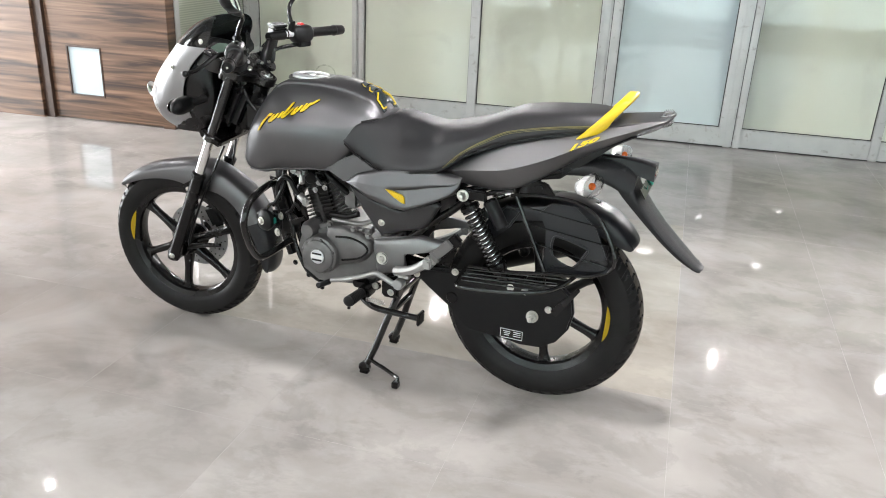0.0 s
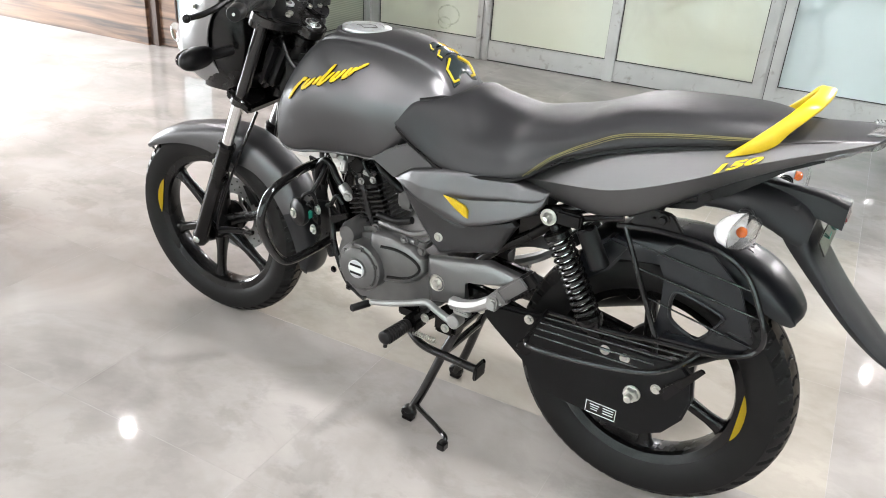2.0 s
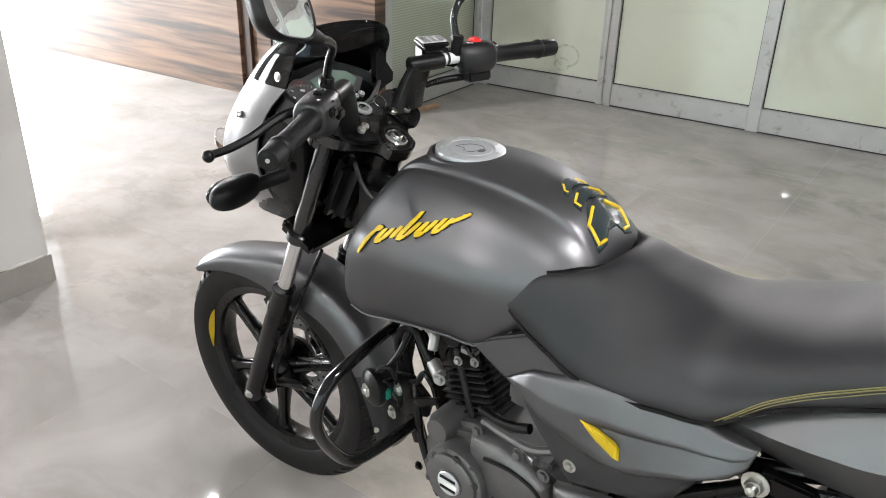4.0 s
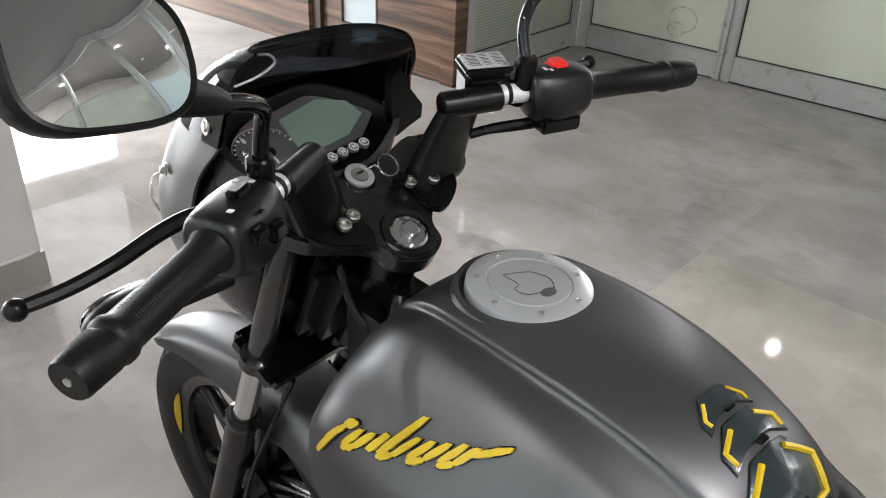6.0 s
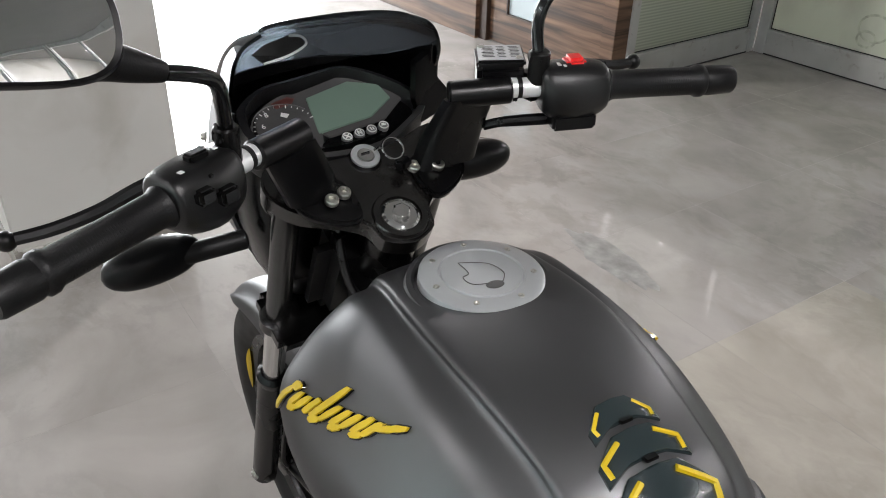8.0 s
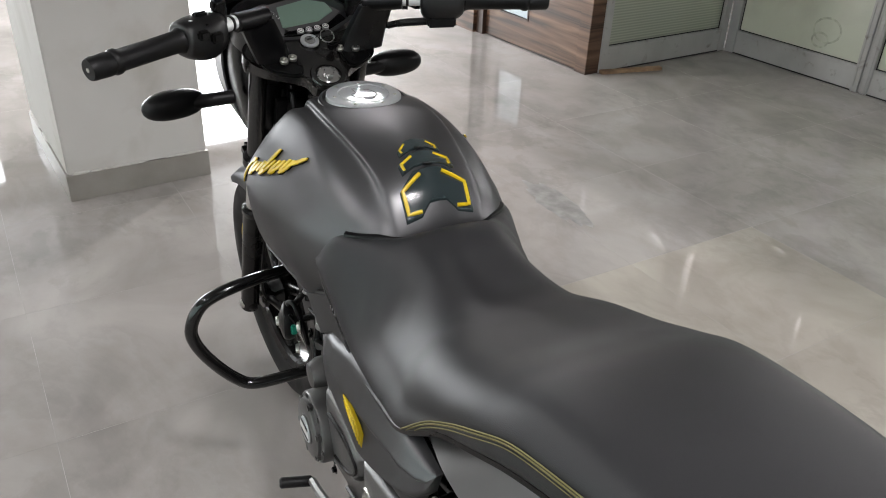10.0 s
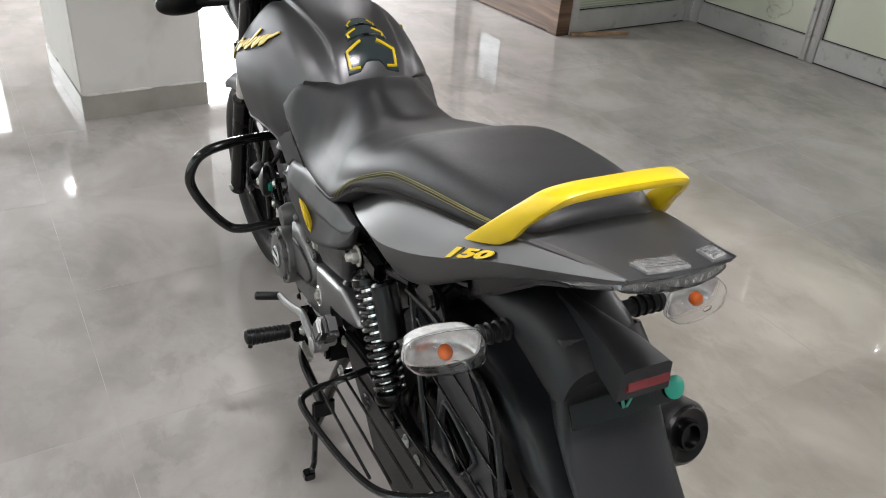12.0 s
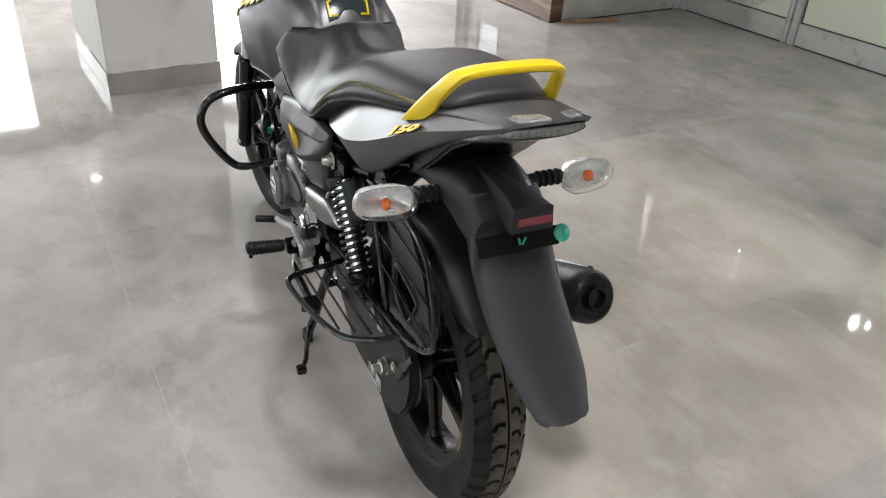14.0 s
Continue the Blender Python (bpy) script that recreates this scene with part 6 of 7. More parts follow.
# ---- handlebar, switches, levers, mirrors ----
for sgn in (-1, 1):
    bar = part("handlebar", join(rod((-0.318, sgn * 0.146, 1.041), (-0.268, sgn * 0.254, 1.037), 0.0112, 18)), WHITEBAR, bike, "bare alloy clip-on handlebar", True)
    part("bar_band", rod((-0.3135, sgn * 0.1557, 1.041), (-0.3115, sgn * 0.1600, 1.041), 0.0120, 18), GRIP, bar, "", True)
    a, b = Vector((-0.272, sgn * 0.246, 1.037)), Vector((-0.212, sgn * 0.388, 1.032))
    d = (b - a).normalized()
    L = (b - a).length
    part("grip", lathe([(0.0185, 0.0), (0.0195, 0.003), (0.0165, 0.010), (0.0158, 0.05), (0.0158, 0.105), (0.0185, 0.110), (0.0185, 0.116), (0.0160, 0.119), (0.0172, 0.124), (0.0160, L - 0.003), (0.0145, L), (0.006, L)], a, d, 28), GRIP, bar, "ribbed rubber grip", True)
    part("bar_end_screw", lathe([(0.0032, 0), (0.0032, 0.001), (0.001, 0.0012)], b, d, 14), STEEL, bar, "", True)
    ra = []
    for k in range(30):
        h = 0.016 + k * 0.0028
        ra.append(lathe([(0.0157, h), (0.0161, h + 0.0009), (0.0157, h + 0.0018)], a, d, 14, False))
    part("grip_ribs", join(*ra), GRIP, bar, "", True)
    s0 = Vector((-0.303, sgn * 0.178, 1.040))
    rowsw = []
    for h, rx, rz, oz in ((0.0, 0.019, 0.020, 0.0), (0.006, 0.026, 0.028, -0.002), (0.028, 0.030, 0.034, -0.006), (0.055, 0.029, 0.032, -0.004), (0.072, 0.026, 0.026, -0.001), (0.076, 0.021, 0.021, 0.0)):
        c = s0 + d * h
        e = d.cross(Vector((0, 0, 1))).normalized()
        rowsw.append([tuple(c + e * (rx * math.copysign(abs(math.cos(t)) ** 0.75, math.cos(t))) + Vector((0, 0, oz + rz * math.copysign(abs(math.sin(t)) ** 0.75, math.sin(t))))) for t in np.linspace(0, 2 * math.pi, 20, endpoint=False)])
    sw = part("switch_housing", grid_bm(smooth_grid(rowsw, 3, 1, True), True, True), SWITCHM, bar, "black switch housing", True)
    up = Matrix.Translation(s0 + d * 0.036) @ Matrix.Rotation(math.atan2(d.y, d.x), 4, "Z")
    if sgn < 0:
        for nm, sx, sy, sz, px, py, pz, mt in (("rocker", 0.021, 0.012, 0.009, 0.0, 0.004, 0.029, BLACK), ("lamp_icon", 0.005, 0.005, 0.001, -0.020, 0.004, 0.0282, LABEL), ("lamp_icon", 0.005, 0.005, 0.001, -0.016, -0.008, 0.0284, LABEL), ("lamp_icon", 0.005, 0.005, 0.001, 0.024, 0.012, 0.0255, LABEL)):
            bmx = block(px, py, pz, sx, sy, sz, 0.002 if sz > 0.005 else 0.0003)
            bmesh.ops.transform(bmx, matrix=up, verts=bmx.verts)
            part(nm, bmx, mt, bar, "", True)
        bmx = join(block(-0.018, -0.030, 0.006, 0.018, 0.012, 0.014, 0.003), block(0.004, -0.031, -0.002, 0.02, 0.014, 0.016, 0.003), block(-0.006, -0.027, 0.019, 0.004, 0.003, 0.003, 0.0005))
        bmesh.ops.transform(bmx, matrix=Matrix.Translation(s0 + d * 0.036) @ Matrix.Rotation(math.atan2(d.y, d.x), 4, "Z") @ Matrix.Rotation(math.pi, 4, "Z"), verts=bmx.verts)
        part("turn_switch", bmx, GLOSS, bar, "", True)
    else:
        bmx = block(0.004, 0.002, 0.025, 0.022, 0.024, 0.016, 0.004)
        bmesh.ops.transform(bmx, matrix=up, verts=bmx.verts)
        part("kill_switch", bmx, REDSW, bar, "red engine kill switch", True)
        bmx = join(block(-0.016, -0.006, 0.0275, 0.004, 0.010, 0.001, 0.0003), block(-0.011, -0.012, 0.0275, 0.003, 0.006, 0.001, 0.0003))
        bmesh.ops.transform(bmx, matrix=up, verts=bmx.verts)
        part("switch_print", bmx, LABEL, bar, "", True)
        bmx = block(0.0, -0.012, -0.034, 0.05, 0.03, 0.018, 0.003)
        bmesh.ops.transform(bmx, matrix=up, verts=bmx.verts)
        part("starter_switch", bmx, BLACK, bar, "", True)
    ball = (-0.362, -0.365, 0.998) if sgn < 0 else (-0.336, 0.357, 1.024)
    part("lever", join(tube([(-0.322, sgn * 0.190, 1.032), (-0.342, sgn * 0.222, 1.028), (-0.350, sgn * 0.250, 1.020), (ball[0] * 0.5 - 0.176, sgn * 0.285, ball[2] + 0.008), (ball[0] * 0.8 - 0.07, sgn * 0.325, ball[2] + 0.001), (ball[0], ball[1] * 0.985, ball[2])], 0.0082, 8, 6, r_end=0.0062), egg(ball, (0.0095, 0.0095, 0.0095), None, 14)), BLACK, bar, "black brake or clutch lever", True)
    part("lever_perch", join(block(-0.318, sgn * 0.180, 1.038, 0.035, 0.03, 0.03, 0.006), rod((-0.325, sgn * 0.19, 1.02), (-0.325, sgn * 0.19, 1.05), 0.010, 14, 0.002), *([tube([(-0.328, -0.165, 1.032), (-0.36, -0.11, 1.022), (-0.40, -0.08, 0.985), (-0.42, -0.07, 0.92)], 0.0042, 6)] if sgn < 0 else [])), METALB, bar, "", True)
    part("mirror_boss", join(rod((-0.304, sgn * 0.176, 1.045), (-0.300, sgn * 0.176, 1.082), 0.0115, 16, 0.002), rod((-0.3035, sgn * 0.176, 1.070), (-0.301, sgn * 0.176, 1.078), 0.0128, 6)), METALB, bar, "", True)
# mirrors
def mirror(sgn, stem, centre, facing, wide, high, tip=0.0, boot=None, flare=0.0150):
    rm = part("rear_mirror", tube(stem, 0.0068, 10, 6), GLOSS, bike, "black rear view mirror on a curved stem", True)
    neck0, neck1 = Vector(stem[-2]), Vector(centre) + (Vector(stem[-1]) - Vector(centre)) * 0.58 - Vector(facing).normalized() * 0.008
    f = Vector(facing).normalized()
    if boot:
        neck1 = Vector(boot) - f * 0.017
    part("mirror_boot", tube([stem[-1], Vector(stem[-1]) * 0.6 + neck1 * 0.4, neck1], 0.0076, 18, 8, r_end=flare), GRIP, rm, "", True)
    e1 = f.cross(Vector((0, 0, 1))).normalized()   # across
    e2 = e1.cross(f)
    e1, e2 = e1 * math.cos(tip) + e2 * math.sin(tip), e2 * math.cos(tip) - e1 * math.sin(tip)
    rows, face = [], []
    out = []
    for a in np.linspace(0, 2 * math.pi, 40, endpoint=False):
        c, s = math.cos(a), math.sin(a)
        out.append((wide * math.copysign(abs(c) ** 0.62, c) , high * math.copysign(abs(s) ** 0.62, s) + 0.18 * high * (c * -sgn) * (1 if s > 0 else -0.2)))
    for k, h in ((0.94, 0.0035), (1.0, 0.005), (1.045, 0.001), (1.03, -0.010), (0.85, -0.024), (0.45, -0.032), (0.1, -0.034)):
        rows.append([tuple(Vector(centre) + e1 * (p * k) + e2 * (q * k) + f * h) for p, q in out])
    part("mirror_housing", grid_bm(rows, True, False), BLACK, rm, "", True)
    bm = grid_bm([[tuple(Vector(centre) + e1 * (p * k) + e2 * (q * k) + f * (0.0030 + 0.0034 * (1 - k * k))) for p, q in out] for k in (0.965, 0.8, 0.6, 0.4, 0.2, 0.02)], True)
    bm.faces.new([v for v in bm.verts][-len(out):])
    part("mirror_pane", bm, MIRROR, rm, "silvered mirror glass", True)


mirror(-1, [(-0.302, -0.176, 1.075), (-0.292, -0.178, 1.105), (-0.275, -0.186, 1.131), (-0.264, -0.204, 1.144), (-0.256, -0.228, 1.153)], (-0.227, -0.3175, 1.2145), (0.82, 0.35, 0.30), 0.0672, 0.0423, 0.287, (-0.238, -0.268, 1.179), 0.0165)
mirror(1, [(-0.302, 0.176, 1.075), (-0.312, 0.180, 1.105), (-0.314, 0.192, 1.130), (-0.311, 0.212, 1.146), (-0.308, 0.232, 1.154)], (-0.318, 0.345, 1.185), (0.96, -0.12, 0.10), 0.075, 0.046)
# brake fluid reservoir
RESM = Matrix.Translation((-0.345, 0.155, 1.043)) @ Matrix.Rotation(radians(-32), 4, "Z") @ Matrix.Rotation(radians(4), 4, "Y")
res = part("brake_reservoir", block(0, 0, 0, 0.044, 0.052, 0.044, 0.006, None), BLACK, bike, "black brake fluid reservoir with a printed lid", True)
res.data.transform(STEER @ RESM @ STEER.inverted())
for nm, sx, sy, sz, pz, mt in (("reservoir_lid", 0.046, 0.054, 0.008, 0.025, BLACK), ("lid_label", 0.041, 0.049, 0.001, 0.0298, FOIL)):
    o = part(nm, block(0, 0, pz, sx, sy, sz, 0.0025 if sz > 0.005 else 0.0003), mt, res, "", True)
    o.data.transform(STEER @ RESM @ STEER.inverted())
o = part("label_print", join(*[block(-0.015 + 0.0040 * (i // 3), -0.014 + 0.0145 * (i % 3) + 0.0015 * (i // 3 % 2), 0.0304, 0.0009, 0.0125 - 0.0022 * ((i * 5) % 3), 0.0004, 0) for i in range(24)]), METALB, res, "", True)
o.data.transform(STEER @ RESM @ STEER.inverted())
for x, y in ((-0.0165, -0.020), (0.0165, 0.020)):
    o = part("lid_screw", lathe([(0.004, 0), (0.004, 0.0012), (0.0, 0.0014)], (x, y, 0.0300), (0, 0, 1), 12), STEEL, res, "", True)
    o.data.transform(STEER @ RESM @ STEER.inverted())
part("brake_hose", tube([(-0.36, 0.142, 1.022), (-0.384, 0.128, 1.004), (-0.396, 0.117, 0.975), (-0.412, 0.106, 0.93), (-0.438, 0.085, 0.86), (-0.470, 0.07, 0.76)], 0.0042, 8), BLACK, bike, "", True)
part("hose_sleeve", rod((-0.388, 0.1245, 0.996), (-0.393, 0.1200, 0.984), 0.0056, 12, 0.001), STEEL, bike, "", True)
part("throttle_cable", join(tube([(-0.285, 0.205, 1.000), (-0.31, 0.17, 0.997), (-0.36, 0.13, 0.985), (-0.42, 0.10, 0.96), (-0.40, 0.06, 0.85), (-0.32, 0.04, 0.74)], 0.0038, 6), tube([(-0.30, 0.19, 1.002), (-0.325, 0.155, 0.998), (-0.345, 0.135, 0.99)], 0.006, 8)), BLACK, bike, "", True)
part("steering_loom", join(tube([(-0.30, -0.02, 0.865), (-0.285, -0.035, 0.84), (-0.265, -0.02, 0.835), (-0.235, 0.01, 0.86), (-0.225, 0.05, 0.90)], 0.009, 10), tube([(-0.37, -0.05, 0.90), (-0.34, -0.05, 0.84), (-0.30, -0.03, 0.80)], 0.005, 8), tube([(-0.36, 0.04, 0.90), (-0.335, 0.03, 0.82), (-0.30, 0.02, 0.78)], 0.006, 8)), BLACK, bike, "", False)
part("steering_head", join(rod((-0.405, 0, 0.755), (-0.330, 0, 0.905), 0.032, 24, 0.003), block(-0.33, 0, 0.80, 0.10, 0.09, 0.12, 0.02)), METALB, bike, "black steering head")
part("steering_cover", block(-0.40, 0, 0.83, 0.05, 0.15, 0.15, 0.02, Matrix.Rotation(RAKE, 4, "Y")), BLACK, bike, "", True)

# ---- turn signals ----
def signal(at, sgn, front):
    x, y, z = at
    nm = "front_turn_signal" if front else "rear_turn_signal"
    dirx = -1 if front else 1
    turned = front
    if front:
        body = egg((x, y, z), (0.024, 0.058, 0.026), Matrix.Rotation(radians(sgn * -6), 4, "Z"), 24, 2.3)
        ts = part(nm, body, BLACKM, bike, "black-backed turn signal on a rubber stalk", turned)
        part("signal_lens", egg((x - 0.010, y, z), (0.024, 0.052, 0.023), None, 20, 2.3), CLEAR, ts, "clear lens", turned)
    else:
        def cup(x0, steps):
            rows = []
            for dx, k in steps:
                ring = []
                for a in np.linspace(0, 2 * math.pi, 32, endpoint=False):
                    c, s = math.cos(a), math.sin(a)
                    yy = math.copysign(abs(c) ** 0.55, c)
                    taper = 1 - 0.16 * max(0.0, yy * sgn)
                    ring.append((x0 + dx + 0.006 * yy * -sgn * k, y + 0.049 * k * yy, z + 0.0265 * taper * k * math.copysign(abs(s) ** 0.6, s)))
                rows.append(ring)
            return rows
        ts = part(nm, grid_bm(cup(x, ((-0.040, 0.25), (-0.036, 0.55), (-0.024, 0.85), (-0.006, 0.99), (-0.005, 0.90), (-0.020, 0.74), (-0.028, 0.45), (-0.030, 0.1))), True, True), SPARKLE, bike, "clear turn signal with an amber bulb on a rubber stalk", turned)
        part("signal_lens", grid_bm(cup(x, ((-0.005, 1.0), (0.006, 0.99), (0.015, 0.93), (0.021, 0.78), (0.024, 0.5), (0.025, 0.15), (0.0235, 0.15), (0.0225, 0.5), (0.0195, 0.76), (0.0135, 0.91), (0.005, 0.965), (-0.005, 0.975), (-0.005, 1.0))), True, False), CLEAR, ts, "clear ribbed lens", turned)
        part("lens_rim", grid_bm(cup(x, ((-0.007, 1.012), (-0.002, 1.015), (-0.002, 0.985), (-0.007, 0.985), (-0.007, 1.012))), True, False), CLEAR, ts, "", turned)
        part("bulb", join(egg((x + 0.002, y, z), (0.010, 0.009, 0.010), None, 14)), ORANGE, ts, "amber bulb", turned)
    inner_y = y - sgn * 0.046
    st = [(x - 0.012, inner_y + sgn * 0.002, z), (x - 0.012, inner_y - sgn * 0.070, z)]
    if front:
        part("stalk", rod((x + 0.006, y - sgn * 0.030, z), (x + 0.012, y - sgn * 0.108, z), 0.0125, 16, 0.003), GRIP, ts, "", turned)
        return
    part("stalk", join(rod(st[0], st[1], 0.0115, 16, 0.002), *[lathe([(0.0115, 0), (0.0142, 0.002), (0.0142, 0.005), (0.0115, 0.007)], (st[1][0], inner_y - sgn * (0.004 + 0.012 * i), z), (0, -sgn, 0), 16) for i in range(4)]), GRIP, ts, "", turned)


for sgn in (-1, 1):
    signal((-0.475, -0.232, 0.868) if sgn < 0 else (-0.480, 0.217, 0.872), sgn, True)
    signal((0.806, -0.172, 0.774) if sgn < 0 else (0.832, 0.182, 0.783), sgn, False)

# ---- tail underside, number plate holder, flap ----
part("tail_underside", plate([(0.60, 0.735), (0.68, 0.800), (0.75, 0.850), (0.83, 0.885), (0.90, 0.912), (0.90, 0.902), (0.84, 0.868), (0.80, 0.834), (0.76, 0.802), (0.70, 0.755)], -0.085, 0.085, 0.01), BLACK, bike, "black tail underside")
HOLDER = [(0.62, [(0, 0.770), (0.05, 0.770), (0.075, 0.762), (0.080, 0.752), (0.070, 0.742), (0.03, 0.740)]), (0.70, [(0, 0.806), (0.05, 0.806), (0.078, 0.797), (0.084, 0.782), (0.076, 0.764), (0.03, 0.760)]), (0.77, [(0, 0.818), (0.045, 0.817), (0.070, 0.806), (0.080, 0.788), (0.074, 0.770), (0.03, 0.766)]),
          (0.83, [(0, 0.815), (0.042, 0.814), (0.064, 0.802), (0.076, 0.780), (0.072, 0.756), (0.03, 0.752)]), (0.88, [(0, 0.800), (0.040, 0.798), (0.060, 0.785), (0.070, 0.758), (0.068, 0.735), (0.03, 0.732)]), (0.905, [(0, 0.780), (0.038, 0.778), (0.056, 0.768), (0.064, 0.750), (0.062, 0.730), (0.03, 0.728)])]
hb = hull(HOLDER, 4, 3)
for v in hb.verts:
    if v.co.y > 0:
        v.co.y *= 0.97
ph = part("plate_holder", hb, FLAPM, bike, "matt black number plate holder and mud flap")
fl = []
for x, z, hw, dp in ((0.872, 0.802, 0.058, 0.048), (0.898, 0.768, 0.066, 0.046), (0.910, 0.742, 0.071, 0.038), (0.936, 0.705, 0.078, 0.028), (0.977, 0.655, 0.078, 0.020), (1.024, 0.606, 0.070, 0.017), (1.066, 0.568, 0.060, 0.014), (1.096, 0.543, 0.049, 0.010), (1.109, 0.534, 0.043, 0.007), (1.116, 0.531, 0.032, 0.005)):
    fl.append([(x - dp * 0.95, -hw * 0.92, z - dp * 0.45), (x - dp * 0.5, -hw, z - dp * 0.2), (x - 0.004, -hw * 0.97, z), (x + 0.002, -hw * 0.5, z + 0.001), (x + 0.003, 0, z + 0.001), (x + 0.002, hw * 0.5, z + 0.001), (x - 0.004, hw * 0.97, z), (x - dp * 0.5, hw, z - dp * 0.2), (x - dp * 0.95, hw * 0.92, z - dp * 0.45)])
for row in fl:
    for i, p in enumerate(row):
        row[i] = (p[0], (min(p[1], 0.0634) if p[1] > 0 else p[1]) + 0.004, p[2])
part("mud_flap", sheet(fl, 4, 3, 0.004), FLAPM, ph, "", angle=60)
part("reflector_mount", grid_bm([[(x, y0, z - 0.042), (x, y0 + 0.004, z - 0.004), (x, y0 + 0.010, z), (x, y1 - 0.010, z), (x, y1 - 0.004, z - 0.004), (x, y1, z - 0.042)] for x, y0, y1, z in ((0.80, -0.026, -0.004, 0.826), (0.85, -0.027, 0.008, 0.826), (0.91, -0.029, 0.028, 0.822), (0.951, -0.031, 0.043, 0.812))], True, True), FLAPM, ph)
part("reflector", block(0.947, 0.010, 0.790, 0.010, 0.064, 0.021, 0.003, Matrix.Rotation(radians(-20), 4, "Y")), RED, ph, "red rear reflector")
part("plate_bracket", block(0.930, -0.002, 0.742, 0.003, 0.142, 0.030, 0.001, Matrix.Rotation(radians(-32), 4, "Y")), GLOSS, ph)
part("bracket_tag", lathe([(0.0, 0.004), (0.012, 0.004), (0.0145, 0.002), (0.0145, 0.0)], (0.932, 0.074, 0.745), (0.85, 0, 0.53), 24), GREEN, ph, "round green tag")
part("bracket_scribble", join(block(0.934, -0.002, 0.744, 0.001, 0.004, 0.013, 0, Matrix.Rotation(radians(20), 4, "X")), block(0.934, 0.006, 0.744, 0.001, 0.004, 0.013, 0, Matrix.Rotation(radians(-20), 4, "X"))), GREEN, ph)


# ---- the place ----
def put(name, bm, material, label="", category="", kind="", parent=None, group=""):
    bmesh.ops.transform(bm, matrix=ROOM, verts=bm.verts)
    ob = part(name, bm, material, parent, flat=False, angle=30)
    return tagged(ob, label, category, group, kind)


def stone_material(name, tone):
    """Polished marbled floor tile."""
    m = mat(name, (0.42, 0.40, 0.38), 0.16)
    nt = m.node_tree
    b = nt.nodes["Principled BSDF"]
    geo = nt.nodes.new("ShaderNodeNewGeometry")
    info = nt.nodes.new("ShaderNodeObjectInfo")
    shift = nt.nodes.new("ShaderNodeVectorMath")
    shift.operation = "MULTIPLY_ADD"
    nt.links.new(info.outputs["Random"], shift.inputs[0])
    shift.inputs[1].default_value = (0.12, 0.09, 0.05)
    nt.links.new(geo.outputs["Position"], shift.inputs[2])
    turn = nt.nodes.new("ShaderNodeMapping")
    turn.inputs["Rotation"].default_value, turn.inputs["Scale"].default_value = (0, 0, 0.7), (1.0, 1.15, 1.0)
    nt.links.new(shift.outputs[0], turn.inputs[0])
    cloud = nt.nodes.new("ShaderNodeTexNoise")
    cloud.inputs["Scale"].default_value, cloud.inputs["Detail"].default_value, cloud.inputs["Distortion"].default_value = 2.3, 7, 0.6
    nt.links.new(turn.outputs[0], cloud.inputs["Vector"])
    ramp = nt.nodes.new("ShaderNodeValToRGB")
    ramp.color_ramp.elements[0].position, ramp.color_ramp.elements[0].color = 0.30, (0.276 * tone[0], 0.257 * tone[1], 0.240 * tone[2], 1)
    ramp.color_ramp.elements[1].position, ramp.color_ramp.elements[1].color = 0.68, (0.394 * tone[0], 0.372 * tone[1], 0.350 * tone[2], 1)
    nt.links.new(cloud.outputs[0], ramp.inputs[0])
    # swept dust: torn patches with clearer edges, drawn out along one way
    sweep = nt.nodes.new("ShaderNodeMapping")
    sweep.inputs["Rotation"].default_value, sweep.inputs["Scale"].default_value = (0, 0, -0.5), (0.9, 1.25, 1.0)
    nt.links.new(geo.outputs["Position"], sweep.inputs[0])
    vein = nt.nodes.new("ShaderNodeTexNoise")
    vein.inputs["Scale"].default_value, vein.inputs["Detail"].default_value, vein.inputs["Roughness"].default_value, vein.inputs["Distortion"].default_value = 1.7, 8, 0.60, 0.35
    nt.links.new(sweep.outputs[0], vein.inputs["Vector"])
    vr = nt.nodes.new("ShaderNodeValToRGB")
    vr.color_ramp.elements[0].position, vr.color_ramp.elements[0].color = 0.36, (0.85, 0.845, 0.84, 1)
    vr.color_ramp.elements[1].position, vr.color_ramp.elements[1].color = 0.66, (1.05, 1.05, 1.05, 1)
    for at, shade in ((0.45, 0.98), (0.47, 0.92), (0.52, 1.0)):
        vr.color_ramp.elements.new(at).color = (shade, shade, shade, 1)
    nt.links.new(vein.outputs[0], vr.inputs[0])
    mul = nt.nodes.new("ShaderNodeMix")
    mul.data_type, mul.blend_type = "RGBA", "MULTIPLY"
    mul.inputs[0].default_value = 1.0
    nt.links.new(ramp.outputs[0], mul.inputs[6])
    nt.links.new(vr.outputs[0], mul.inputs[7])
    # dust and scuffs dull the polish here and there
    dust = nt.nodes.new("ShaderNodeTexNoise")
    dust.inputs["Scale"].default_value, dust.inputs["Detail"].default_value = 1.3, 8
    nt.links.new(geo.outputs["Position"], dust.inputs["Vector"])
    rr = nt.nodes.new("ShaderNodeMapRange")
    rr.inputs[1].default_value, rr.inputs[2].default_value, rr.inputs[3].default_value, rr.inputs[4].default_value = 0.35, 0.7, 0.008, 0.055
    nt.links.new(dust.outputs[0], rr.inputs[0])
    nt.links.new(rr.outputs[0], b.inputs["Roughness"])
    # torn smudges of trodden dirt where the dust lies
    torn = nt.nodes.new("ShaderNodeTexNoise")
    torn.inputs["Scale"].default_value, torn.inputs["Detail"].default_value, torn.inputs["Roughness"].default_value, torn.inputs["Distortion"].default_value = 5.5, 9, 0.66, 0.3
    nt.links.new(sweep.outputs[0], torn.inputs["Vector"])
    depth = nt.nodes.new("ShaderNodeMapRange")
